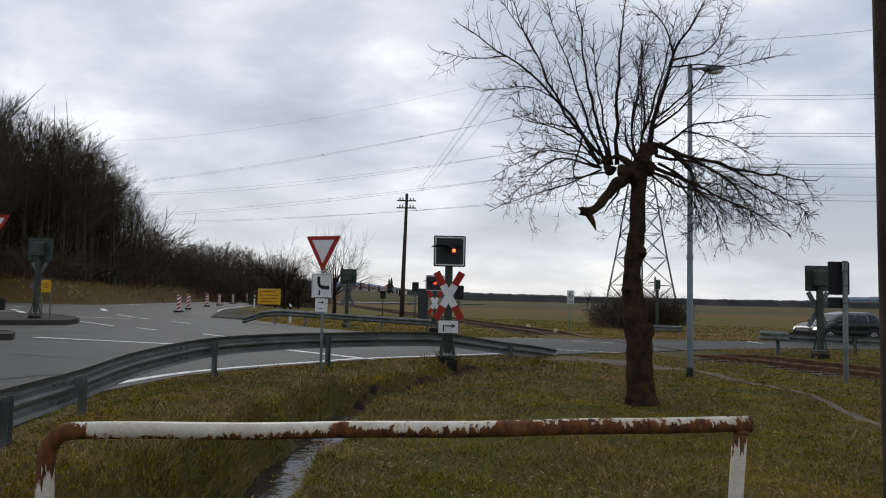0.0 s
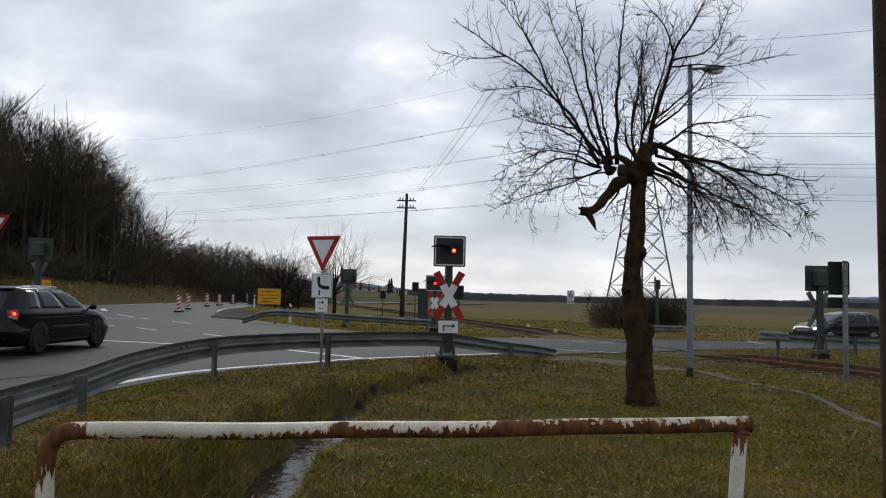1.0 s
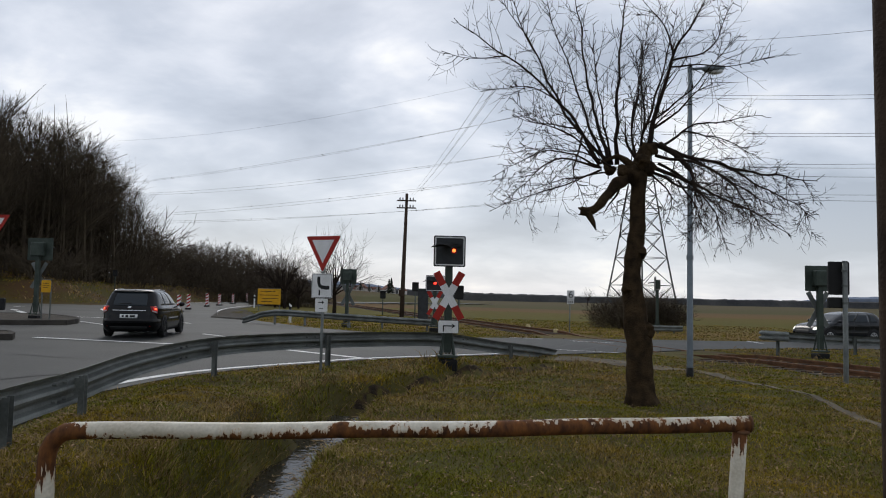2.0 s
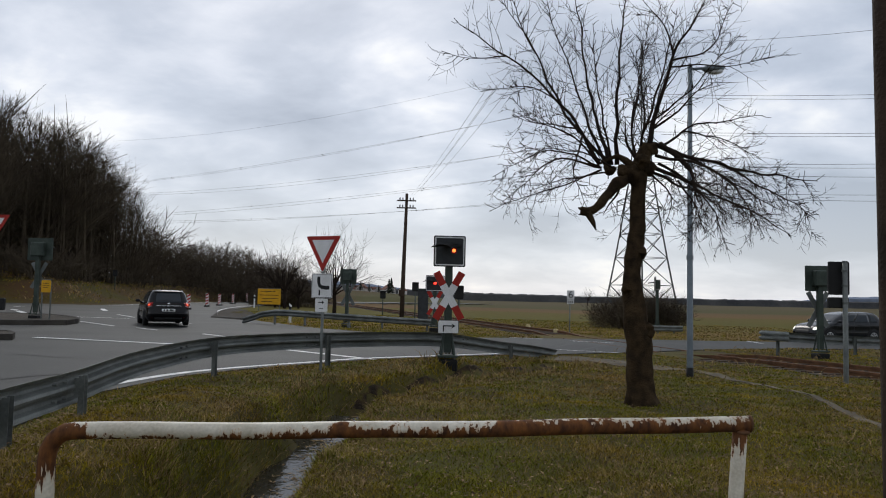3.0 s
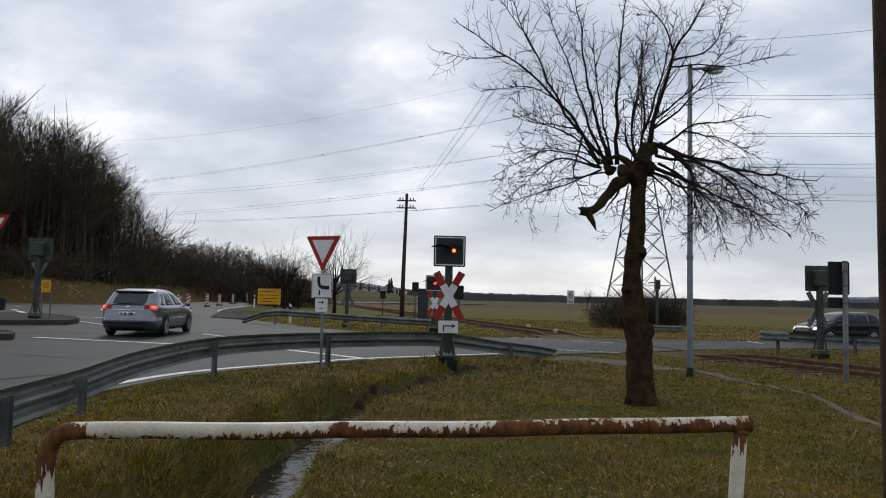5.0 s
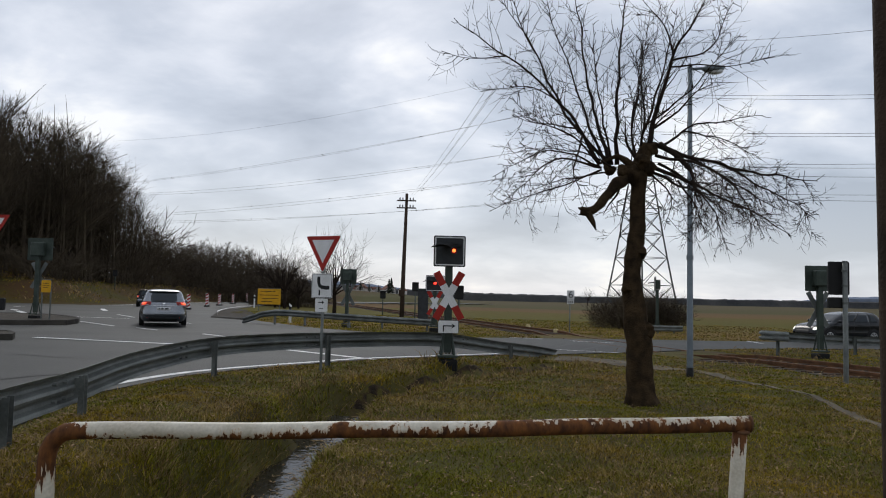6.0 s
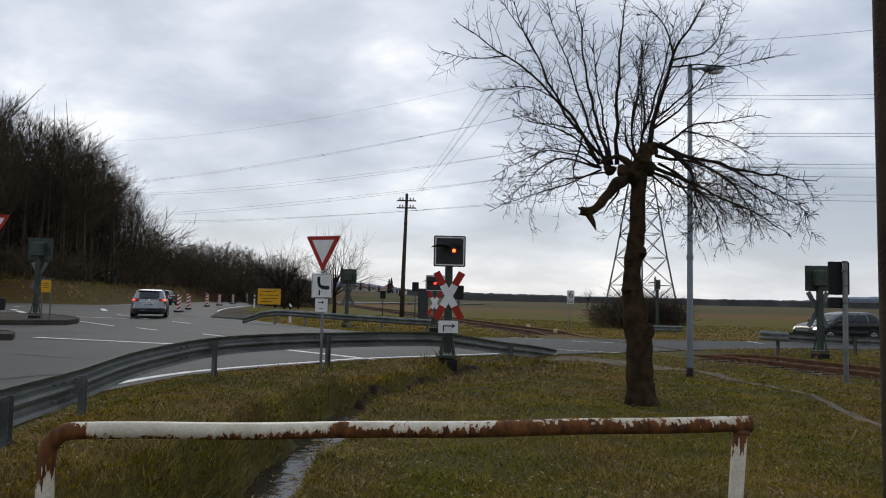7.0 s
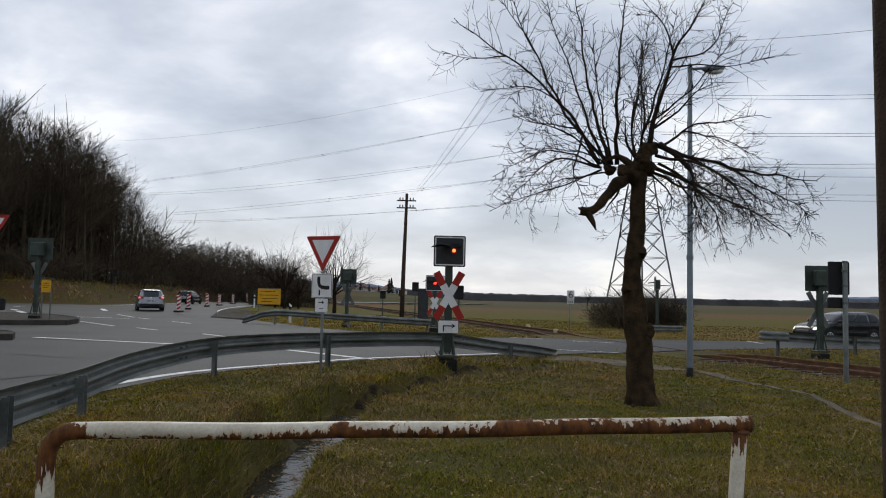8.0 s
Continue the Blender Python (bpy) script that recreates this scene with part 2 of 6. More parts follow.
# ---- mesh helpers ----
def finish(name, bm, material, smooth=False):
    me = bpy.data.meshes.new(name)
    bm.normal_update()
    bm.to_mesh(me)
    bm.free()
    me.materials.append(material)
    if smooth:
        me.shade_smooth()
    return me


def part(name, bm, material, parent, label="", smooth=False):
    ob = new(name, finish(name, bm, material, smooth))
    ob.parent = parent
    return tagged(ob, label)


def thing(name, x, y, z, label, category, group="", kind="", rz=0.0):
    ob = new(name)
    ob.empty_display_size = 0.2
    ob.matrix_basis = pose(x, y, z, 0, 0, rz)
    return tagged(ob, label, category, group, kind)


def solid(name, bm, material, label, category, group="", kind="", smooth=False, at=None):
    ob = new(name, finish(name, bm, material, smooth))
    if at is not None:
        ob.matrix_basis = at
    return tagged(ob, label, category, group, kind)


def box(bm, c, s, m=None, bevel=0.0):
    r = bmesh.ops.create_cube(bm, size=1.0, matrix=(m or Matrix()) @ Matrix.Translation(c) @ Matrix.Diagonal((*s, 1)))
    if bevel:
        vs = set(r["verts"])
        es = [e for e in bm.edges if e.verts[0] in vs and e.verts[1] in vs]
        bmesh.ops.bevel(bm, geom=es, offset=bevel, segments=1, affect="EDGES")
    return bm


def tube(bm, pts, radii, n=6, cap=True):
    """A round bar along pts with a radius at each."""
    pts = [Vector(p) for p in pts]
    rings = []
    side = None
    for i, p in enumerate(pts):
        d = (pts[min(i + 1, len(pts) - 1)] - pts[max(i - 1, 0)])
        d = d.normalized() if d.length > 1e-9 else Vector((0, 0, 1))
        if side is None:
            side = d.orthogonal().normalized()
        side = (side - d * side.dot(d))
        side = side.normalized() if side.length > 1e-6 else d.orthogonal().normalized()
        up = d.cross(side)
        r = radii[i] if hasattr(radii, "__len__") else radii
        rings.append([bm.verts.new(p + (side * math.cos(2 * math.pi * k / n) + up * math.sin(2 * math.pi * k / n)) * r) for k in range(n)])
    for a, b in zip(rings, rings[1:]):
        for k in range(n):
            bm.faces.new((a[k], a[(k + 1) % n], b[(k + 1) % n], b[k]))
    if cap:
        bm.faces.new(list(reversed(rings[0])))
        bm.faces.new(rings[-1])
    return bm


def prism(bm, outline, depth, m=None):
    """A flat plate: outline in x and z, thick along y from 0 to depth."""
    m = m or Matrix()
    a = [bm.verts.new(m @ Vector((x, 0, z))) for x, z in outline]
    b = [bm.verts.new(m @ Vector((x, depth, z))) for x, z in outline]
    bm.faces.new(a)
    bm.faces.new(list(reversed(b)))
    k = len(outline)
    for i in range(k):
        bm.faces.new((a[i], b[i], b[(i + 1) % k], a[(i + 1) % k]))
    bmesh.ops.recalc_face_normals(bm, faces=bm.faces[:])
    return bm


def B():
    return bmesh.new()


def rrect(w, h, r, n=3):
    """A rounded rectangle round the origin."""
    pts = []
    for cx, cz, a0 in ((w / 2 - r, h / 2 - r, 0), (-w / 2 + r, h / 2 - r, 90), (-w / 2 + r, -h / 2 + r, 180), (w / 2 - r, -h / 2 + r, 270)):
        for k in range(n + 1):
            a = radians(a0 + 90 * k / n)
            pts.append((cx + r * math.cos(a), cz + r * math.sin(a)))
    return pts


def smooth01(t):
    t = np.clip(t, 0, 1)
    return t * t * (3 - 2 * t)


def poly_distance(X, Y, pts, closed=False):
    """Distance of each point of a grid from a line through pts."""
    best = np.full(X.shape, 1e9)
    seq = list(zip(pts, pts[1:])) + ([(pts[-1], pts[0])] if closed else [])
    for (x0, y0), (x1, y1) in seq:
        dx, dy = x1 - x0, y1 - y0
        t = np.clip(((X - x0) * dx + (Y - y0) * dy) / (dx * dx + dy * dy), 0, 1)
        best = np.minimum(best, np.hypot(X - x0 - t * dx, Y - y0 - t * dy))
    return best


def poly_inside(X, Y, pts):
    c = np.zeros(X.shape, bool)
    for (x0, y0), (x1, y1) in zip(pts, pts[1:] + pts[:1]):
        if y0 == y1:
            continue
        c ^= ((y0 > Y) != (y1 > Y)) & (X < (x1 - x0) * (Y - y0) / (y1 - y0) + x0)
    return c


def curve_points(pts, step):
    """Points at even steps along a smooth line (Catmull-Rom) through pts."""
    P = [np.array(p, float) for p in pts]
    P = [2 * P[0] - P[1]] + P + [2 * P[-1] - P[-2]]
    out = []
    for a, b, c, d in zip(P, P[1:], P[2:], P[3:]):
        n = max(1, int(np.linalg.norm(c - b) / step))
        for k in range(n):
            t = k / n
            out.append(tuple(0.5 * (2 * b + (c - a) * t + (2 * a - 5 * b + 4 * c - d) * t * t + (3 * b - a - 3 * c + d) * t ** 3)))
    out.append(tuple(P[-2]))
    return out


# ---- ground and road ----
ROAD_NEAR = [(-1.2, -20.0), (-2.9, 0.0), (-3.9, 5.0), (-4.6, 8.5), (-4.95, 11.2), (-4.6, 13.6), (-3.9, 15.2), (-2.6, 17.2), (-1.8, 18.4),
             (0.3, 20.3), (1.8, 21.6), (3.6, 22.6), (6.0, 24.4), (9.0, 27.0), (14.0, 30.0), (22.0, 32.6), (60.0, 40.0)]
ROAD_FAR = [(60.0, 46.0), (21.5, 37.4), (10.5, 33.9), (5.2, 32.2), (0.5, 30.4), (-2.0, 31.4), (-5.8, 35.2), (-9.5, 41.0), (-13.9, 50.0), (-18.0, 65.0), (-21.0, 85.0),
            (-22.0, 110.0), (-20.0, 150.0), (-10.0, 210.0), (20.0, 300.0)]
ROAD_LEFT = [(12.0, 303.0), (-19.0, 213.0), (-29.0, 152.0), (-32.5, 112.0), (-32.0, 85.0), (-31.0, 76.0), (-30.5, 68.0), (-38.0, 66.0), (-80.0, 68.0), (-80.0, -20.0)]
ROAD = ROAD_NEAR + ROAD_FAR + ROAD_LEFT
DITCH = [(-1.9, 3.5), (-1.63, 7.9), (-1.6, 9.0), (-1.6, 10.7), (-1.25, 12.1), (-0.95, 13.2), (-0.2, 14.35), (0.82, 15.9), (1.75, 17.1), (2.85, 18.9)]
MOUND = 0.26
VERGE = [(-3.75, 9.0), (-3.73, 12.4), (-2.37, 15.6), (0.0, 17.3)]
TRACK = [(17.5, 0.0), (13.2, 10.5), (10.4, 17.9), (7.9, 24.6), (5.1, 36.0), (1.0, 53.0), (-9.6, 99.0), (-36.0, 210.0)]


def road_z(x):
    return -0.010 * np.clip(x, -60, 40)


def ground_z(X, Y):
    """Height of the land: verge, ditch, bank and wooded hill."""
    X, Y = np.asarray(X, float), np.asarray(Y, float)
    z = road_z(X) + 0 * Y
    edge = poly_distance(X, Y, ROAD, True)
    inside = poly_inside(X, Y, ROAD)
    lump = 0.035 * np.sin(X * 1.9 + 0.7 * np.sin(Y * 1.3)) * np.cos(Y * 1.45 + 0.5 * X) + 0.02 * np.sin(X * 4.7 + 2 * np.sin(Y * 2.1)) * np.sin(Y * 5.3)
    grass = -0.03 + 0.03 * smooth01(edge / 0.5) + lump * smooth01(edge / 1.0)
    near = smooth01((20 - np.hypot(X, Y)) / 6) * smooth01(edge / 1.2)
    grass = grass + near * 0.06
    grass = grass + 0.26 * np.exp(-((X + 3.1) / 0.9) ** 2 - ((Y - 6.5) / 3.5) ** 2) * smooth01(edge / 0.8)
    grass = grass + 0.05 * np.exp(-(poly_distance(X, Y, VERGE) / 0.55) ** 2) * smooth01(edge / 0.7)
    dd = poly_distance(X, Y, DITCH) + 0.08 * np.sin(Y * 3.1 + X * 2)
    deep = np.interp(Y, [6, 9, 10.8, 12.1, 13.2, 14.4, 16, 19, 20], [0.74, 0.72, 0.64, 0.54, 0.46, 0.36, 0.27, 0.17, 0.0])
    grass = grass - deep * smooth01(1.55 - dd / (np.interp(Y, [12, 14.5, 20], [0.50, 0.36, 0.30]) + 0.06 * np.sin(Y * 1.7))) - 0.05 * smooth01(1 - dd / 2.4)
    grass = grass + MOUND * np.exp(-((X - 0.13) ** 2 + (Y - 16.05) ** 2) / 0.7)
    # bank and hill beyond the road's left edge
    left = np.interp(Y, [-50, 40, 68, 76, 85, 112, 152, 213, 300], [-500, -500, -30, -31, -32, -32.5, -29, -19, 12])
    s = np.clip(left - X, 0, None)
    s = np.where((Y > 64) & (X < left), np.minimum(s, edge), 0)
    bank = 1.9 * smooth01(s / 7) + 8.5 * smooth01((s - 5) / 55) * smooth01((135 - Y) / 50) + 2.0 * smooth01((s - 5) / 40)
    grass = grass + bank
    far = smooth01((np.hypot(X, Y) - 60) / 150)
    grass = grass - 0.45 * far * smooth01((X + 25 + 0.1 * Y) / 40)
    return np.where(inside, z - 0.10 * smooth01(edge / 0.25) - 0.025, z + grass)


def spread(lo, flo, fhi, hi, step, grow):
    out = list(np.arange(flo, fhi + 1e-6, step))
    s = step
    while out[-1] < hi:
        s *= grow
        out.append(out[-1] + s)
    s = step
    while out[0] > lo:
        s *= grow
        out.insert(0, out[0] - s)
    return np.array(out)


def grid_mesh(name, xs, ys, zfun, material):
    X, Y = np.meshgrid(xs, ys)
    Z = zfun(X, Y)
    nx, ny = len(xs), len(ys)
    v = np.stack([X.ravel(), Y.ravel(), Z.ravel()], 1)
    i = (np.arange(ny - 1)[:, None] * nx + np.arange(nx - 1)[None]).ravel()
    f = np.stack([i, i + 1, i + 1 + nx, i + nx], 1)
    me = bpy.data.meshes.new(name)
    me.from_pydata(v.tolist(), [], f.tolist())
    me.materials.append(material)
    me.shade_smooth()
    return me


def build_ground():
    xs = spread(-3500, -10, 13, 3500, 0.2, 1.06)
    ys = spread(-800, 2, 27, 3800, 0.2, 1.05)
    m = mat("field_and_verge", (0.082, 0.064, 0.020), (0.055, 0.038, 0.018), 0.95, 0, 0.45, 9, 0.6, 0.1, col3=(0.060, 0.054, 0.015))
    # broad strips of meadow and ploughed land far off
    nt = m.node_tree
    N, L = nt.nodes.new, nt.links.new
    b = nt.nodes["Principled BSDF"]
    old = b.inputs["Base Color"].links[0].from_socket
    tc, mp, n = N("ShaderNodeTexCoord"), N("ShaderNodeMapping"), N("ShaderNodeTexNoise")
    mp.inputs[3].default_value = (0.006, 0.03, 0)
    n.inputs["Scale"].default_value, n.inputs["Detail"].default_value = 1.0, 6
    L(tc.outputs["Object"], mp.inputs[0])
    L(mp.outputs[0], n.inputs[0])
    sy = N("ShaderNodeSeparateXYZ")
    L(tc.outputs["Object"], sy.inputs[0])
    # parcels one behind the other, their edges wandering a little
    far = N("ShaderNodeMapRange")
    far.inputs[1].default_value, far.inputs[2].default_value = 30, 430
    L(sy.outputs[1], far.inputs[0])
    wob = N("ShaderNodeMath")
    wob.operation = "MULTIPLY_ADD"
    wob.inputs[1].default_value, wob.inputs[2].default_value = 0.16, -0.08
    L(n.outputs[0], wob.inputs[0])
    tot = N("ShaderNodeMath")
    L(far.outputs[0], tot.inputs[0])
    L(wob.outputs[0], tot.inputs[1])
    r = N("ShaderNodeValToRGB")
    e = r.color_ramp.elements
    e[0].position, e[0].color = 0.03, (0.14, 0.088, 0.024, 1)
    e[1].position, e[1].color = 0.95, (0.07, 0.055, 0.022, 1)
    for pos, c in ((0.055, (0.105, 0.074, 0.016)), (0.075, (0.080, 0.069, 0.007)), (0.20, (0.092, 0.070, 0.009)), (0.24, (0.115, 0.064, 0.020)), (0.42, (0.095, 0.058, 0.022)), (0.46, (0.058, 0.055, 0.015))):
        e.new(pos).color = (*c, 1)
    L(tot.outputs[0], r.inputs[0])
    sep, mr = N("ShaderNodeSeparateXYZ"), N("ShaderNodeMapRange")
    L(tc.outputs["Object"], sep.inputs[0])
    L(sep.outputs[1], mr.inputs[0])
    mr.inputs[1].default_value, mr.inputs[2].default_value = 31, 40
    # the wooded bank: dead leaves and rough olive grass
    mb, rb, nb = N("ShaderNodeMapRange"), N("ShaderNodeValToRGB"), N("ShaderNodeTexNoise")
    mb.inputs[1].default_value, mb.inputs[2].default_value = -22, -27
    L(sep.outputs[0], mb.inputs[0])
    nb.inputs["Scale"].default_value, nb.inputs["Detail"].default_value = 0.16, 7
    L(tc.outputs["Object"], nb.inputs[0])
    e = rb.color_ramp.elements
    e[0].position, e[0].color = 0.42, (0.062, 0.034, 0.013, 1)
    e[1].position, e[1].color = 0.60, (0.052, 0.042, 0.007, 1)
    L(nb.outputs[0], rb.inputs[0])
    mz = N("ShaderNodeMix")
    mz.data_type = "RGBA"
    L(mb.outputs[0], mz.inputs[0])
    L(r.outputs[0], mz.inputs[6])
    L(rb.outputs[0], mz.inputs[7])
    mx = N("ShaderNodeMix")
    mx.data_type = "RGBA"
    L(mr.outputs[0], mx.inputs[0])
    L(old, mx.inputs[6])
    L(mz.outputs[2], mx.inputs[7])
    L(mx.outputs[2], b.inputs["Base Color"])
    me = grid_mesh("ground", xs, ys, ground_z, m)
    tagged(new("ground", me), "winter grass verge, bank and fields, olive and straw brown", "ground", kind="structure")


def flat_poly(bm, pts, lift=0.0):
    vs = [bm.verts.new((x, y, float(road_z(x)) + lift)) for x, y in pts]
    f = bm.faces.new(vs)
    if f.normal.z < 0:
        f.normal_flip()
    return f


def build_road():
    bm = B()
    pts = []
    for a, b in zip(ROAD, ROAD[1:] + ROAD[:1]):
        n = max(1, int(math.dist(a, b) / 6))
        pts += [(a[0] + (b[0] - a[0]) * k / n, a[1] + (b[1] - a[1]) * k / n) for k in range(n)]
    f = flat_poly(bm, pts)
    r = bmesh.ops.extrude_face_region(bm, geom=[f])
    bmesh.ops.translate(bm, verts=[g for g in r["geom"] if isinstance(g, bmesh.types.BMVert)], vec=(0, 0, -0.12))
    bmesh.ops.triangulate(bm, faces=bm.faces[:])
    bmesh.ops.recalc_face_normals(bm, faces=bm.faces[:])
    solid("road", bm, M_ASPHALT, "worn grey asphalt road junction with patched surface", "road", kind="structure")


def stripe(pts, width, name="road_marking", lift=0.006):
    """A painted line along pts, 6 mm proud of the asphalt."""
    bm = B()
    P = [Vector((x, y, 0)) for x, y in pts]
    rows = []
    for i, p in enumerate(P):
        d = (P[min(i + 1, len(P) - 1)] - P[max(i - 1, 0)]).normalized()
        n = Vector((-d.y, d.x, 0)) * width / 2
        row = []
        for s in (1, -1):
            q = p + n * s
            row.append(bm.verts.new((q.x, q.y, float(road_z(q.x)) + lift)))
        rows.append(row)
    for a, b in zip(rows, rows[1:]):
        bm.faces.new((a[0], a[1], b[1], b[0]))
    bmesh.ops.recalc_face_normals(bm, faces=bm.faces[:])
    for f in bm.faces:
        if f.normal.z < 0:
            f.normal_flip()
    return solid(name, bm, M_LINE, "worn white painted line on asphalt", "road marking", "road markings", "structure")


build_ground()
build_road()
stripe(curve_points([(-4.0, 4.0), (-4.85, 8.5), (-5.2, 11.2), (-4.85, 13.7), (-4.1, 15.4), (-2.75, 17.4), (-1.95, 18.6), (0.2, 20.55), (1.7, 21.85), (3.2, 22.7)], 0.6), 0.18)

for p, q, w in (((-11.890, 22.607), (-7.312, 21.608), 0.24), ((-16.008, 34.168), (-13.117, 30.916), 0.14), ((-19.186, 39.269), (-15.843, 39.193), 0.2),
                ((-11.873, 30.066), (-10.611, 28.801), 0.13), ((-18.763, 44.614), (-16.452, 41.215), 0.16), ((-15.912, 40.458), (-14.778, 39.113), 0.16),
                ((-12.979, 37.176), (-11.545, 35.540), 0.13), ((-8.397, 27.182), (-7.183, 25.901), 0.13), ((-4.671, 21.196), (-1.592, 18.467), 0.2),
                ((-1.876, 24.086), (-1.051, 23.798), 0.12), ((-0.007, 24.148), (1.022, 23.397), 0.12), ((13.881, 35.001), (13.830, 33.216), 0.16),
                ((-30.404, 54.970), (-29.633, 54.592), 0.35), ((-26.918, 48.298), (-25.589, 46.532), 0.35), ((-24.864, 45.276), (-23.052, 42.610), 0.35), ((-24.757, 56.174), (-22.465, 51.499), 0.35),
                ((2.766, 31.661), (4.113, 31.313), 0.12), ((5.105, 30.391), (6.641, 29.787), 0.12), ((3.665, 24.465), (5.565, 23.779), 0.1)):
    n = max(2, int(math.dist(p, q) / 1.5))
    stripe([(p[0] + (q[0] - p[0]) * k / n, p[1] + (q[1] - p[1]) * k / n) for k in range(n + 1)], w)
stripe(curve_points([(-29.6, 68.5), (-30.2, 76.0), (-31.2, 85.0), (-31.5, 112.0), (-28.2, 150.0)], 3), 0.15)
stripe(curve_points([(-10.4, 41.8), (-14.7, 51.0), (-18.8, 66.0), (-21.8, 85.0), (-22.8, 110.0)], 3), 0.15)


def traffic_island(outline, h=0.14):
    c = np.mean(np.array(outline), 0)
    t = thing("traffic_island", c[0], c[1], float(road_z(c[0])), "kerbed traffic island with bare brown earth", "traffic island", "traffic islands", "structure")
    O = [(x - c[0], y - c[1]) for x, y in outline]
    I = [(x - 0.18 * np.sign(x) if abs(x) > 0.4 else x, y * 0.86) for x, y in O]
    bm = B()
    n = len(O)
    lo = [bm.verts.new((x, y, -0.08 + 0.01 * (c[0] + x) * -1 - float(road_z(c[0])))) for x, y in O]
    hi = [bm.verts.new((x * 0.995, y * 0.98, h)) for x, y in O]
    ii = [bm.verts.new((x, y, h)) for x, y in I]
    for a, b in ((lo, hi), (hi, ii)):
        for k in range(n):
            bm.faces.new((a[k], a[(k + 1) % n], b[(k + 1) % n], b[k]))
    bmesh.ops.recalc_face_normals(bm, faces=bm.faces[:])
    part("kerb", bm, M_KERB, t, "dark weathered kerb")
    bm = B()
    f = bm.faces.new([bm.verts.new((x * 1.0, y, h - 0.012)) for x, y in I])
    if f.normal.z < 0:
        f.normal_flip()
    part("island_bed", bm, M_BALLAST, t, "bare brown earth")


traffic_island([(-19.933, 27.738), (-14.970, 30.811), (-15.399, 32.670), (-16.207, 34.537), (-18.342, 37.718), (-21.301, 40.267), (-26.922, 37.418)])
traffic_island([(-13.957, 20.500), (-11.911, 21.458), (-12.343, 22.377), (-13.169, 23.585), (-15.672, 23.003)])
traffic_island([(-13.411, 44.667), (-11.075, 42.386), (-12.012, 49.706), (-16.401, 65.413), (-20.119, 73.739), (-16.593, 57.026)], 0.05)


def gz0(x, y):
    return float(ground_z(np.array([x]), np.array([y]))[0])


def build_water():
    bm = B()
    rows = []
    for i, p in enumerate(DITCH[:5]):
        a, b = DITCH[max(i - 1, 0)], DITCH[min(i + 1, len(DITCH) - 1)]
        d = Vector((b[0] - a[0], b[1] - a[1], 0)).normalized()
        n = Vector((-d.y, d.x, 0)) * 0.6
        z = gz0(p[0], p[1]) + 0.13
        rows.append([bm.verts.new((p[0] + n.x * s, p[1] + n.y * s, z)) for s in (1, -1)])
    for a, b in zip(rows, rows[1:]):
        bm.faces.new((a[0], a[1], b[1], b[0]))
    bmesh.ops.recalc_face_normals(bm, faces=bm.faces[:])
    solid("water", bm, M_WATER, "dark still water in a grassy ditch", "water", kind="structure")


def strip_on_ground(name, line, widths, material, label, lift=0.03, step=0.4):
    C = curve_points(line, step)
    bm = B()
    rows = []
    for i, p in enumerate(C):
        a, b = C[max(i - 1, 0)], C[min(i + 1, len(C) - 1)]
        d = Vector((b[0] - a[0], b[1] - a[1], 0)).normalized()
        w = float(np.interp(i / (len(C) - 1), np.linspace(0, 1, len(widths)), widths))
        row = []
        for s in (-0.55, -0.5, -0.25, 0, 0.25, 0.5, 0.55):
            x, y = p[0] - d.y * w * s, p[1] + d.x * w * s
            row.append(bm.verts.new((x, y, max(gz0(x, y), gz0(p[0], p[1]) - 0.03) + (lift if abs(s) < 0.52 else -0.08))))
        rows.append(row)
    for a, b in zip(rows, rows[1:]):
        for k in range(6):
            bm.faces.new((a[k], a[k + 1], b[k + 1], b[k]))
    bmesh.ops.recalc_face_normals(bm, faces=bm.faces[:])
    return solid(name, bm, material, label, name, kind="structure")


build_water()
FOOT = [(3.120, 20.811), (4.043, 20.473), (4.720, 19.554), (5.796, 17.228), (6.168, 14.063), (6.024, 11.950), (5.560, 9.767), (5.268, 8.401)]
strip_on_ground("footpath", FOOT, [1.5, 1.3, 0.6, 0.16, 0.12, 0.13, 0.18, 0.2], M_OLD_ASPHALT, "narrow worn path beside the railway", 0.014)


def build_ditch_bank():
    """Torn wet earth, moss and roots on the ditch's sides, in fine relief."""
    C = curve_points(DITCH[1:], 0.05)
    P = np.array(C)
    T = np.gradient(P, axis=0)
    T /= np.linalg.norm(T, axis=1)[:, None]
    W = np.linspace(-0.46, 0.40, 40)
    X = P[:, :1] - T[:, 1:] * W[None]
    Y = P[:, 1:] + T[:, :1] * W[None]
    Z = ground_z(X, Y)
    lump = np.array([[noise.fractal(Vector((x * 3.0, y * 3.0, 2)), 0.9, 2.1, 5) for x, y in zip(a, b)] for a, b in zip(X, Y)])
    rim = np.clip(1 - np.abs(W + 0.03) / 0.435, 0, 1)[None]
    Z = Z + 0.012 + lump * 0.075 * np.minimum(1, rim * 3) - 0.06 * (rim < 0.02)
    n, k = X.shape
    i = (np.arange(n - 1)[:, None] * k + np.arange(k - 1)[None]).ravel()
    me = bpy.data.meshes.new("ditch_bank")
    me.from_pydata(np.stack([X.ravel(), Y.ravel(), Z.ravel()], 1).tolist(), [], np.stack([i, i + k, i + k + 1, i + 1], 1).tolist())
    me.materials.append(M_MUD)
    me.shade_smooth()
    tagged(new("ditch_bank", me), "wet dark earth and moss in the ditch", "ditch bank", kind="structure")


build_ditch_bank()


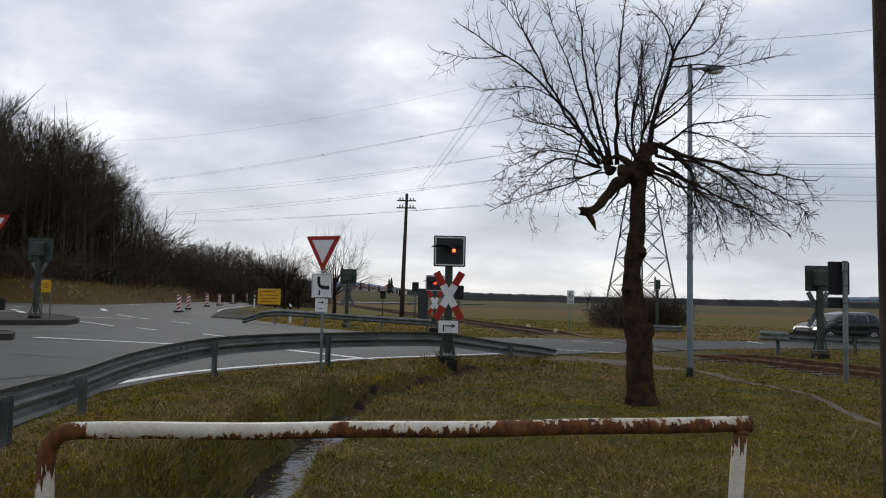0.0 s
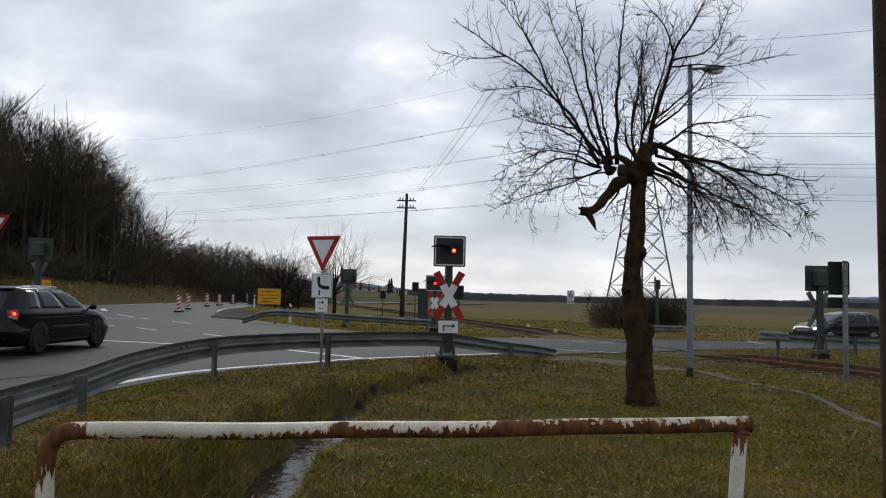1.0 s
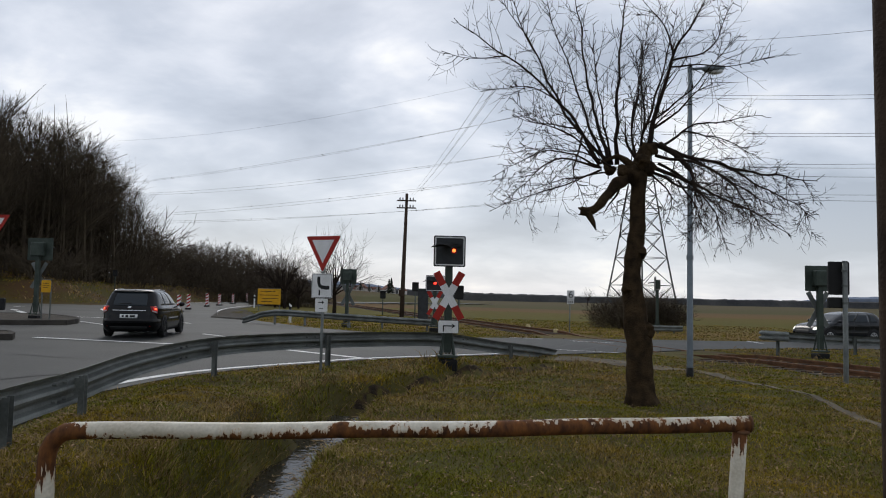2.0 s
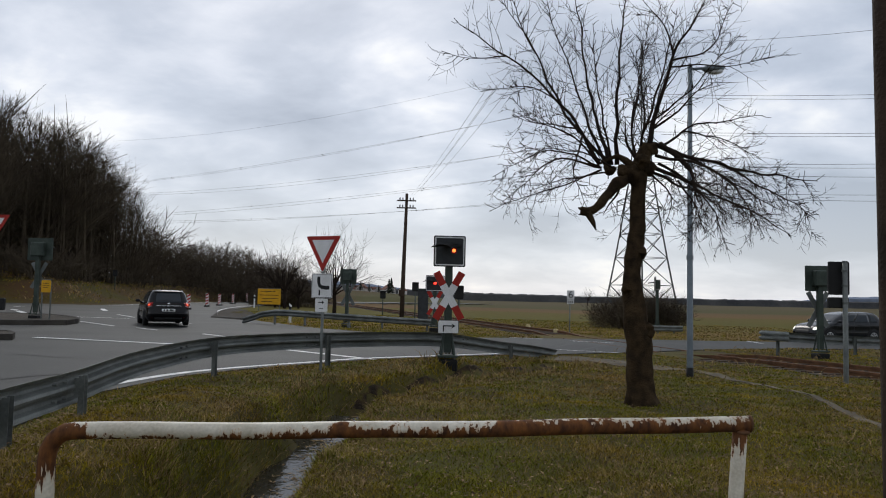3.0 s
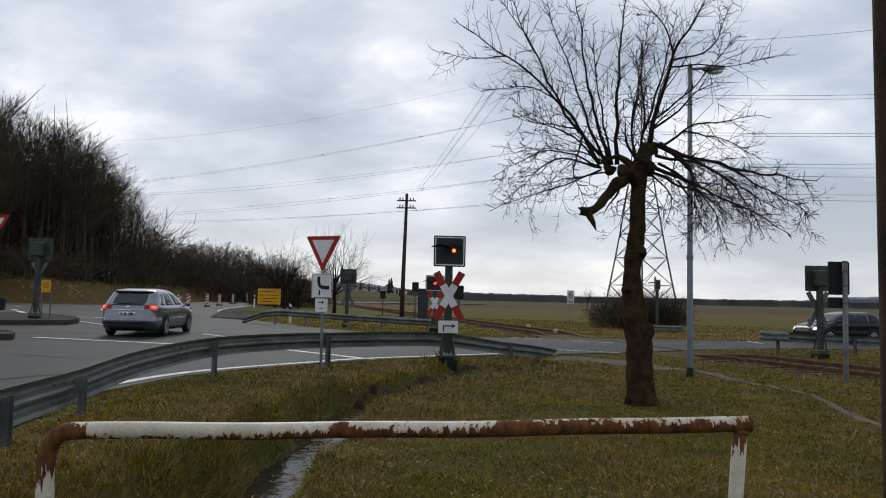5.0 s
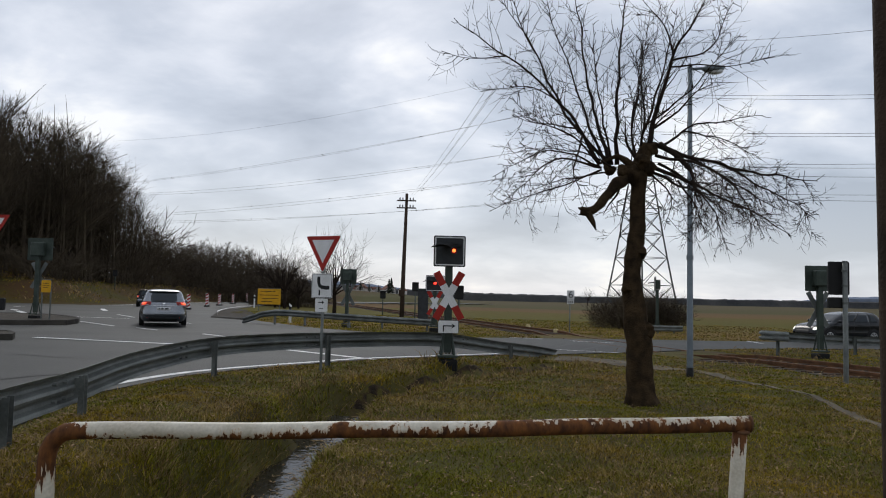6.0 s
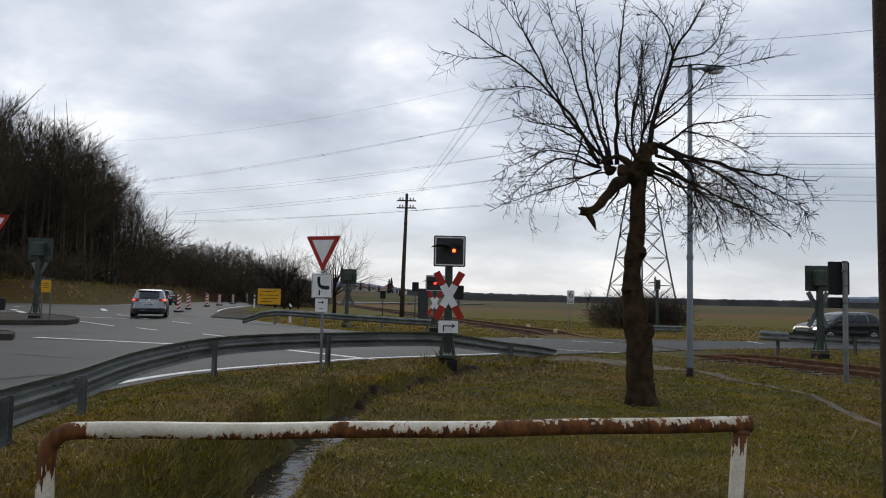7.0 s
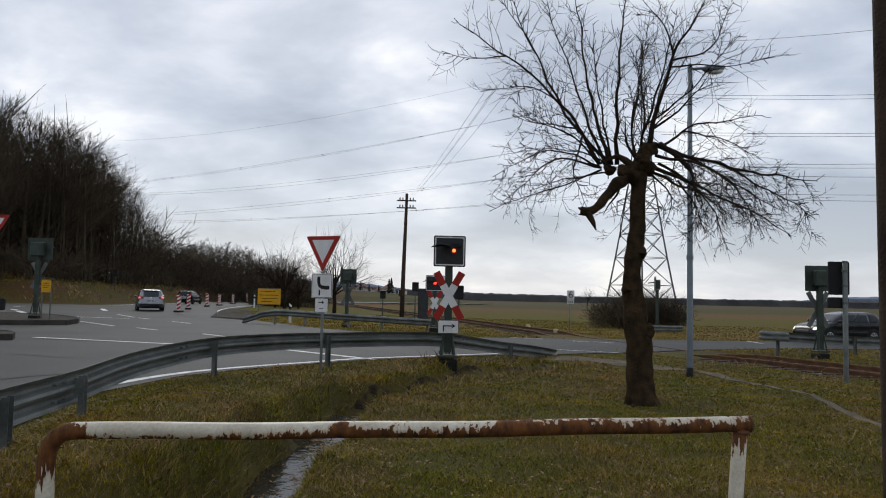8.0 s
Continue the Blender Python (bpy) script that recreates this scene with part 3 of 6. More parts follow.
def seam(pts, w):
    ob = stripe(pts, w, "tar_seam", 0.004)
    ob.data.materials.clear()
    ob.data.materials.append(M_SEAM)
    tagged(ob, "dark tar repair seam in the asphalt", "road repair", "tar seams")


seam(curve_points([(-7.035, 12.378), (-6.812, 12.980), (-6.342, 13.802), (-5.816, 14.493)], 0.5), 0.07)
seam(curve_points([(-9.523, 17.142), (-7.495, 16.545), (-6.163, 18.722), (-5.785, 24.645)], 0.6), 0.06)
seam(curve_points([(-12.392, 42.110), (-8.033, 36.396), (-3.932, 29.685), (-1.162, 26.219)], 0.6), 0.08)
seam(curve_points([(-25.511, 55.045), (-20.528, 51.664), (-15.085, 45.562), (-9.318, 35.202)], 0.8), 0.09)
seam(curve_points([(1.627, 27.975), (4.058, 27.783), (6.458, 27.605), (11.543, 30.341)], 0.6), 0.10)
seam(curve_points([(2.677, 22.902), (4.375, 27.218), (6.139, 32.318)], 0.6), 0.12)
seam(curve_points([(3.653, 22.715), (5.589, 27.308), (7.347, 31.907)], 0.6), 0.12)


def rail_height(y):
    return 0.012 + 0.13 * (1 - float(smooth01((y - 22) / 2.5)) * (1 - float(smooth01((y - 33.5) / 3))))


def build_track():
    C = curve_points(TRACK, 0.65)
    t = thing("railway_track", C[0][0], C[0][1], 0, "single railway track with rusty rails on brown ballast", "railway track", kind="structure")
    base = Vector(t.location)
    frames = []
    for i, p in enumerate(C):
        a, b = C[max(i - 1, 0)], C[min(i + 1, len(C) - 1)]
        d = Vector((b[0] - a[0], b[1] - a[1], 0)).normalized()
        z = float(road_z(p[0])) + rail_height(p[1])
        frames.append((Vector((p[0], p[1], z)) - base, d, Vector((d.y, -d.x, 0)), p[1]))
    for s in (-1, 1):
        bm = B()
        prof = [(-0.035, 0.0), (0.035, 0.0), (0.035, -0.04), (0.010, -0.05), (0.010, -0.12), (0.06, -0.135), (0.06, -0.15), (-0.06, -0.15), (-0.06, -0.135), (-0.010, -0.12), (-0.010, -0.05), (-0.035, -0.04)]
        rows = [[bm.verts.new(p + n * (s * 0.75 + u) + Vector((0, 0, v))) for u, v in prof] for p, d, n, y in frames]
        for a, b in zip(rows, rows[1:]):
            for k in range(12):
                bm.faces.new((a[k], a[(k + 1) % 12], b[(k + 1) % 12], b[k]))
        bmesh.ops.recalc_face_normals(bm, faces=bm.faces[:])
        part("rail", bm, M_RAIL, t, "rusty steel rail")
    bm = B()
    rows = [[bm.verts.new(p + n * u + Vector((0, 0, v))) for u, v in ((-2.1, -0.45), (-1.35, -0.13), (1.35, -0.13), (2.1, -0.45))] for p, d, n, y in frames]
    for (a, b, f) in zip(rows, rows[1:], frames):
        if 23 < f[3] < 34.5:
            continue
        for k in range(3):
            bm.faces.new((a[k], a[k + 1], b[k + 1], b[k]))
    bmesh.ops.recalc_face_normals(bm, faces=bm.faces[:])
    part("ballast", bm, M_BALLAST, t, "brown stone ballast")
    bm = B()
    box(bm, (0, 0, 0), (2.5, 0.24, 0.14), None, 0.01)
    me = finish("sleeper", bm, M_POLE)
    for p, d, n, y in frames:
        if y > 110 or 23 < y < 34.5:
            continue
        o = new("sleeper", me)
        o.parent = t
        o.matrix_basis = Matrix(((n.x, d.x, 0, p.x), (n.y, d.y, 0, p.y), (0, 0, 1, p.z - 0.175), (0, 0, 0, 1)))


build_track()



# ---- near things ----
def gz(x, y):
    return float(ground_z(np.array([x]), np.array([y]))[0])


def pipe_barrier():
    """A bent steel pipe on two legs."""
    t = thing("pipe_barrier", -0.160, 2.850, 1.019, "rusted cream-painted steel pipe barrier standing in grass", "barrier")
    t.location.z -= 0.92
    base = Vector(t.location)
    def loc(*p):
        return Vector(p) - base
    a, b = loc(-1.362, 2.740, 1.009), loc(1.176, 3.020, 1.040)
    bm = B()
    pts = [a + Vector((-0.02, 0, -1.15)), a + Vector((-0.015, 0, -0.3)), a + Vector((-0.015, 0, -0.10))]
    for k in range(1, 6):
        w = math.pi / 2 * k / 5
        pts.append(a + Vector((0.075 - 0.09 * math.cos(w), 0, -0.10 + 0.10 * math.sin(w))))
    for k in range(1, 24):
        f = k / 24
        pts.append(a.lerp(b, f) + Vector((0.06 * (1 - f), 0, -0.009 * math.sin(f * math.pi) + 0.002 * math.sin(f * 19))))
    pts.append(b + Vector((0.03, 0, 0)))
    tube(bm, pts, 0.0305, 20)
    part("top_bar", bm, M_RUSTY, t, "cream paint flaking to dark rust", True)
    bm = B()
    tube(bm, [b + Vector((-0.005, 0, 0.0)), b + Vector((-0.026, 0, -0.3)), b + Vector((-0.105, 0.01, -1.2))], 0.028, 18)
    part("leg", bm, M_RUSTY, t, "", True)
    bm = B()
    tube(bm, [b + Vector((0.026, 0, 0.0)), b + Vector((0.034, 0, 0.0))], 0.0335, 18)
    tube(bm, [b + Vector((-0.002, 0, -0.038)), b + Vector((-0.002, 0, -0.026))], 0.032, 18)
    part("weld_collar", bm, M_RAIL, t, "", True)


W_PROFILE = [(0.0, 0.155), (0.02, 0.150), (0.03, 0.125), (0.075, 0.105), (0.08, 0.075), (0.075, 0.05), (0.01, 0.025), (0.0, 0.0),
             (0.01, -0.025), (0.075, -0.05), (0.08, -0.075), (0.075, -0.105), (0.03, -0.125), (0.02, -0.150), (0.0, -0.155)]


def guardrail(pts, post_at, side, label, ends=True, post_h=0.62):
    """pts: x, y and height of the beam's top; side: on which hand of the line the road is."""
    t = thing("guardrail", pts[0][0], pts[0][1], 0, label, "guardrail", "guardrails")
    base = Vector(t.location)
    C = [Vector(p) - base for p in curve_points(pts, 0.4)]
    bm = B()
    rows = []
    for i, p in enumerate(C):
        d = C[min(i + 1, len(C) - 1)] - C[max(i - 1, 0)]
        d.z = 0
        n = Vector((-d.y, d.x, 0)).normalized() * side
        rows.append([bm.verts.new(p + n * (o + th) + Vector((0, 0, h - 0.155))) for th in (0.0, -0.006) for o, h in (W_PROFILE if th == 0 else W_PROFILE[::-1])])
    k = len(rows[0])
    for a, b in zip(rows, rows[1:]):
        for j in range(k):
            bm.faces.new((a[j], a[(j + 1) % k], b[(j + 1) % k], b[j]))
    bm.faces.new(rows[0])
    bm.faces.new(rows[-1][::-1])
    bmesh.ops.recalc_face_normals(bm, faces=bm.faces[:])
    beam = part("beam", bm, M_GALV, t, "weathered galvanised double-wave beam")
    # overlap joints with their bolts
    for i in range(5, len(C) - 3, 10):
        d = (C[i + 1] - C[i - 1])
        d.z = 0
        d.normalize()
        n = Vector((-d.y, d.x, 0)) * side
        for u in (-0.12, 0.12):
            for h in (-0.08, -0.23):
                q = C[i] + d * u - n * 0.006 + Vector((0, 0, h))
                part("bolt", tube(B(), [q + n * 0.02, q - n * 0.016], 0.016, 6), M_GALV, beam)
    for px, py in post_at:
        p = Vector((px, py, 0)) - base
        j = min(range(len(C)), key=lambda q: (C[q].xy - p.xy).length)
        d = C[min(j + 1, len(C) - 1)] - C[max(j - 1, 0)]
        d.z = 0
        d.normalize()
        n = Vector((-d.y, d.x, 0)) * side
        m = Matrix((( d.x, n.x, 0, C[j].x), (d.y, n.y, 0, C[j].y), (0, 0, 1, 0), (0, 0, 0, 1)))
        top = C[j].z - 0.05
        g = gz(C[j].x + base.x, C[j].y + base.y) - 0.15
        bm = B()
        box(bm, (0, -0.035, (top + g) / 2), (0.10, 0.005, top - g), m)
        box(bm, (-0.0485, -0.06, (top + g) / 2), (0.005, 0.05, top - g), m)
        box(bm, (0.0485, -0.06, (top + g) / 2), (0.005, 0.05, top - g), m)
        box(bm, (0, -0.012, top - 0.1), (0.09, 0.04, 0.16), m)
        part("post", bm, M_GALV, t)
    return t


def pole_part(t, h, r, material, name="pole", r2=None, n=12, z0=-0.3):
    bm = B()
    tube(bm, [(0, 0, z0), (0, 0, 0), (0, 0, h)], [r, r, r2 or r], n)
    return part(name, bm, material, t, "", True)


def yield_sign():
    t = thing("yield_sign", -2.230, 14.400, -0.005, "yield sign with priority-road and arrow plates on a steel post", "road sign", rz=-27)
    pole_part(t, 2.62, 0.028, M_GALV)
    def plate(name, outline, zc, material, y, depth, parent=t, xc=0.0, label=""):
        return part(name, prism(B(), [(x + xc, z + zc) for x, z in outline], depth, pose(0, y, 0)), material, parent, label)
    def tri(s, r):
        pts = []
        for k, a in enumerate((90 + 60, 90 - 60, 270)):
            c = Vector((math.cos(radians(a)), math.sin(radians(a)))) * (s / math.sqrt(3) - 2 * r)
            for j in range(5):
                w = radians(a + 60 - 120 * j / 4)
                pts.append((c.x + r * math.cos(w), c.y + r * math.sin(w)))
        return pts
    zc = 2.405
    s = plate("triangle", tri(0.775, 0.02), zc, M_RED, -0.045, 0.012, label="red-bordered white triangle, point down")
    plate("white_field", tri(0.50, 0.004), zc + 0.01, M_WHITE, -0.05, 0.004, s)
    plate("edge_band", tri(0.80, 0.022), zc, M_WHITE, -0.033, 0.004, s)
    z2 = 1.70
    q = plate("priority_plate", rrect(0.47, 0.46, 0.03), z2, M_WHITE, -0.045, 0.008, label="white plate with black bend of the priority road")
    bm = B()
    for fr in ((rrect(0.455, 0.445, 0.025), rrect(0.435, 0.425, 0.02)),):
        o = [bm.verts.new((x, -0.047, z + z2)) for x, z in fr[0]]
        i = [bm.verts.new((x, -0.047, z + z2)) for x, z in fr[1]]
        for k in range(len(o)):
            bm.faces.new((o[k], o[(k + 1) % len(o)], i[(k + 1) % len(i)], i[k]))
    part("border", bm, M_BLACK, q)
    bend = [(-0.07, 0.17), (-0.07, 0.06), (-0.05, 0.005), (0.0, -0.025), (0.075, -0.035), (0.175, -0.035)]
    for nm, pts, w in (("thick_line", bend, 0.07), ("thin_line", [(-0.05, -0.18), (-0.05, -0.08)], 0.036)):
        bm = B()
        P = [Vector((x, 0, z)) for x, z in pts]
        rows = []
        for k, p in enumerate(P):
            d = (P[min(k + 1, len(P) - 1)] - P[max(k - 1, 0)]).normalized()
            nn = Vector((-d.z, 0, d.x)) * w / 2
            rows.append([bm.verts.new(Vector((v.x, -0.048, v.z + z2))) for v in (p + nn, p - nn)])
        for a, b in zip(rows, rows[1:]):
            bm.faces.new((a[0], b[0], b[1], a[1]))
        part(nm, bm, M_BLACK, q)
    z3 = 1.335
    q = plate("arrow_plate", rrect(0.275, 0.25, 0.02), z3, M_WHITE, -0.045, 0.008, label="small white plate with black arrow")
    bm = B()
    box(bm, (-0.01, -0.047, z3 + 0.055), (0.13, 0.003, 0.016))
    prism(bm, [(0.06, z3 + 0.055), (0.02, z3 + 0.09), (0.02, z3 + 0.02)], 0.003, pose(0, -0.0485, 0))
    part("arrow", bm, M_BLACK, q)
    bm = B()
    box(bm, (0, -0.047, z3 - 0.06), (0.09, 0.003, 0.012), pose(0, 0, 0))
    part("bar", bm, M_BLACK, q)
    for zz in (2.55, 2.30, 1.83, 1.6, 1.33):
        bm = B()
        box(bm, (0, -0.008, zz), (0.085, 0.062, 0.025), None, 0.004)
        part("clamp", bm, M_GALV, t)


def cross_boards(t, z, length, width, front=True, y=-0.12, lean=30):
    """The St Andrew's cross: two boards, white with red ends."""
    for s in (1, -1):
        m = pose(0, y - (0.012 if s > 0 else 0), z, 0, s * lean, 0)
        b = part("cross_board", prism(B(), rrect(width, length, 0.006, 1), 0.008, m), M_WHITE if front else M_GALV, t,
                 "white board with red ends" if front else "plain grey back of a cross board")
        if front:
            for e in (1, -1):
                q = [(-width / 2, e * (length / 2 - length * 0.27)), (width / 2, e * (length / 2 - length * 0.27)), (width / 2, e * length / 2), (-width / 2, e * length / 2)]
                part("red_end", prism(B(), q, 0.003, m @ pose(0, -0.004, 0)), M_RED, b)


def crossing_signal(loc, mast_h, panel, label, rz=0.0, front=True, cross_z=None, cross_len=1.2, cross_w=0.17, arrow=False, bulb_mat=None, lamp_dx=0.1, group="level crossing signals", lean=30):
    """A flashing light on a square dark screen over a St Andrew's cross on a steel mast."""
    t = thing("crossing_signal", *loc, label, "railway signal", group, rz=rz)
    bm = B()
    box(bm, (0, 0, mast_h / 2 + 0.1), (0.15, 0.15, mast_h - 0.2))
    part("mast", bm, M_GREEN, t)
    bm = B()
    box(bm, (0, 0, -0.06), (0.40, 0.40, 0.24), None, 0.02)
    part("foot", bm, M_TAR, t, "dark foot block")
    bm = B()
    for sx in (-1, 1):
        for sy in (-1, 1):
            tube(bm, [(sx * 0.14, sy * 0.14, 0.10), (sx * 0.075, sy * 0.075, 0.62)], [0.03, 0.018], 6)
    box(bm, (0, 0, 0.125), (0.40, 0.40, 0.05), None, 0.008)
    part("brace", bm, M_GREEN, t)
    w, h = panel
    zc = mast_h + h / 2 - 0.16
    bm = B()
    prism(bm, rrect(w, h, 0.03), 0.035, pose(0, -0.14, zc))
    scr = part("screen", bm, M_DGREY if front else M_GREEN, t, "dark square screen with a white border" if front else "grey-green back of the signal screen")
    bm = B()
    o, i = rrect(w - 0.05, h - 0.05, 0.02), rrect(w - 0.095, h - 0.095, 0.015)
    vo = [bm.verts.new((x, -0.143, z + zc)) for x, z in o]
    vi = [bm.verts.new((x, -0.143, z + zc)) for x, z in i]
    for k in range(len(o)):
        bm.faces.new((vo[k], vo[(k + 1) % len(o)], vi[(k + 1) % len(o)], vi[k]))
    part("white_border", bm, M_WHITE, scr)
    bm = B()
    box(bm, (0, 0.03, zc), (w * 0.5, 0.26, h * 0.62), None, 0.03)
    part("lamp_housing", bm, M_GREEN, t)
    bulb = None
    lx, lz, r = lamp_dx * w, zc + 0.02 * h, 0.055 * w / 0.68
    # hood over the lamp
    bm = B()
    rows = []
    for yy, sp in ((-0.14, 1.0), (-0.46, 1.05)):
        row = []
        for k in range(9):
            a = radians(20 + 140 * k / 8)
            row.append(bm.verts.new((lx - 0.02 - (0.0 if yy > -0.3 else 0.27) + 0.22 * w / 0.68 * sp * math.cos(a), yy, lz + 0.05 + 0.10 * sp * math.sin(a) - (0 if yy > -0.3 else 0.05))))
        rows.append(row)
    for k in range(8):
        bm.faces.new((rows[0][k], rows[0][k + 1], rows[1][k + 1], rows[1][k]))
    bmesh.ops.solidify(bm, geom=bm.faces[:], thickness=0.006)
    part("hood", bm, M_BLACK, scr)
    bm = B()
    tube(bm, [(lx, -0.12, lz), (lx, -0.165, lz)], r * 1.35, 20)
    part("lens_plate", bm, M_TAIL if front else M_BLACK, scr, "dark red lens")
    if front:
        bm = B()
        bmesh.ops.create_uvsphere(bm, u_segments=18, v_segments=12, radius=r)
        bulb = part("bulb", bm, bulb_mat, t, "red signal lamp flashing", True)
        bulb.location = (lx, -0.165 - 0.2 * r, lz)
    if cross_z:
        cross_boards(t, cross_z, cross_len, cross_w, front, lean=lean)
    if arrow:
        z = 0.73
        a = part("arrow_plate", prism(B(), rrect(0.41, 0.255, 0.02), 0.008, pose(0, -0.16, z)), M_WHITE, t, "white plate with black right-turn arrow")
        bm = B()
        box(bm, (-0.10, -0.163, z - 0.045), (0.024, 0.003, 0.11))
        box(bm, (-0.02, -0.163, z + 0.02), (0.184, 0.003, 0.024))
        prism(bm, [(0.15, z + 0.02), (0.06, z + 0.075), (0.085, z + 0.02), (0.06, z - 0.035)], 0.003, pose(0, -0.1645, 0))
        part("arrow", bm, M_BLACK, a)
        part("plate_edge", prism(B(), rrect(0.425, 0.27, 0.025), 0.004, pose(0, -0.151, z)), M_BLACK, a)
    return t, bulb


def street_lamp():
    t = thing("street_lamp", 5.226, 16.200, 0.003, "grey steel street lamp with a single head, in grass", "street lamp")
    pole_part(t, 6.50, 0.068, M_LAMPPOST, r2=0.045)
    bm = B()
    tube(bm, [(0, 0, -0.2), (0, 0, 0.17)], 0.074, 14)
    part("base_sleeve", bm, M_TAR, t, "black base coat", True)
    bm = B()
    tube(bm, [(0, 0, 2.43), (0, 0, 2.52)], 0.073, 14)
    part("band", bm, M_LAMPPOST, t)
    bm = B()
    tube(bm, [(0, 0, 6.57), (0, 0, 6.65)], [0.05, 0.03], 10)
    tube(bm, [(0, 0, 6.45), (0, 0, 6.58)], 0.052, 10)
    tube(bm, [(0, 0, 6.53), (0.35, 0, 6.56)], 0.03, 8)
    part("arm", bm, M_LAMPPOST, t)
    bm = B()
    bmesh.ops.create_uvsphere(bm, u_segments=16, v_segments=10, radius=1, matrix=pose(0.50, 0, 6.55, 0, -3, 0) @ Matrix.Diagonal((0.25, 0.13, 0.085, 1)))
    hd = part("lamp_head", bm, M_LAMPPOST, t, "oval grey lamp head", True)
    bm = B()
    bmesh.ops.create_uvsphere(bm, u_segments=16, v_segments=8, radius=1, matrix=pose(0.54, 0, 6.50, 0, -3, 0) @ Matrix.Diagonal((0.18, 0.105, 0.075, 1)))
    part("bowl", bm, M_HEAD, hd, "clear lamp bowl", True)


def side_pole():
    """The dark wooden pole at the camera's shoulder."""
    bm = B()
    a, b = Vector((1.717, 3.000, 0.797)), Vector((1.701, 3.000, 2.707))
    d = (b - a).normalized()
    c = Vector((0.062, 0, 0))
    tube(bm, [a + c - d * 1.2, a + c, b + c, b + c + d * 2.5], [0.062, 0.061, 0.058, 0.055], 16)
    solid("wooden_pole", bm, M_POLE, "dark weathered wooden pole standing in grass", "pole", smooth=True)


pipe_barrier()
guardrail([(-2.3, 0.5, 0.78), (-2.75, 3.0, 0.78), (-3.263, 5.750, 0.758), (-3.470, 7.400, 0.748), (-3.70, 9.6, 0.79), (-3.683, 12.400, 0.798), (-3.15, 14.1, 0.79), (-2.318, 15.600, 0.767), (-1.0, 16.7, 0.76),
           (0.116, 17.300, 0.730), (1.5, 19.7, 0.44), (2.5, 21.0, 0.28), (3.35, 22.1, 0.10)],
          [(-2.75, 3.0), (-3.37, 5.9), (-3.52, 7.4), (-3.73, 12.4), (-2.37, 15.6), (0.0, 17.4), (1.7, 20.0)], 1,
          "weathered galvanised steel guardrail along a curving road edge")
yield_sign()
SIG_NEAR, BULB_NEAR = crossing_signal((0.131, 16.000, 0.195), 2.13, (0.66, 0.64), "flashing red level crossing signal with a red and white cross", 4, True, 1.37, 1.10, 0.15, True, M_BULB, 0.13, lean=29)
street_lamp()
side_pole()



# ---- bare trees ----
def twigs(bm, p, d, length, r, level, rng, up=0.15, sides=(6, 5, 4, 3, 3), split=(5, 4, 4, 3), wob=0.18, spread_a=(28, 55), thin=0.0048):
    """A limb that wanders and carries ever finer ones."""
    n = 5 if level < 2 else (4 if level < 3 else 3)
    if thin > 0.01:
        n = (5, 5, 3, 1, 1)[level]
    pts, rad = [p.copy()], [r]
    q, e = p.copy(), d.normalized()
    for k in range(n):
        e = (e + Vector((rng.uniform(-wob, wob), rng.uniform(-wob, wob), rng.uniform(-wob, wob) + up * 0.3))).normalized()
        q = q + e * (length / n)
        pts.append(q.copy())
        rad.append(r * (1 - 0.78 * (k + 1) / n))
    tube(bm, pts, rad, sides[min(level, 4)], level < 1)
    if level >= len(split):
        return
    for j in range(split[level]):
        f = rng.uniform(0.25, 1.0) if j else 1.0
        i = min(int(f * n), n - 1)
        base = pts[i].lerp(pts[i + 1], f * n - i)
        ax = (pts[i + 1] - pts[i]).normalized()
        a = radians(rng.uniform(*spread_a)) * (0.6 if not j else 1)
        o = ax.orthogonal().normalized()
        o = Matrix.Rotation(rng.uniform(0, 6.283), 3, ax) @ o
        nd = ax * math.cos(a) + o * math.sin(a)
        twigs(bm, base, nd, length * rng.uniform(0.42, 0.68), max(r * (1 - 0.7 * f) * 0.75, thin), level + 1, rng, up, sides, split, wob, spread_a, thin)


# limbs of the big tree, from its foot: x and z at the start, on the way and at the tip, depth of the tip, thickness
UPRIGHT_LEFT = [
    (-0.65, 3.47, -1.43, 4.46, -2.84, 5.43, -0.50, 0.036),
    (-0.48, 3.47, -1.26, 4.49, -2.05, 6.22, 0.30, 0.034),
    (-0.51, 3.47, -0.78, 4.83, -0.95, 6.33, 0.50, 0.036),
    (-0.46, 3.47, -0.72, 4.27, -0.87, 5.38, -0.60, 0.022),
    (-0.39, 3.47, -0.43, 4.49, -0.34, 6.09, -0.30, 0.04),
    (-0.06, 3.50, -0.28, 3.78, -0.34, 4.16, -0.20, 0.036),
    (-0.10, 3.50, -0.07, 4.33, 0.27, 5.63, 0.50, 0.024),
    (-0.57, 3.47, -1.00, 4.99, -1.41, 6.48, 0.90, 0.026),
    (-1.58, 5.17, -1.89, 5.60, -2.28, 6.13, 0.10, 0.014),
    (-1.18, 4.50, -1.77, 4.57, -2.44, 4.42, -0.30, 0.013),
    (-2.11, 4.91, -2.52, 4.92, -3.00, 4.98, -0.40, 0.012),
]
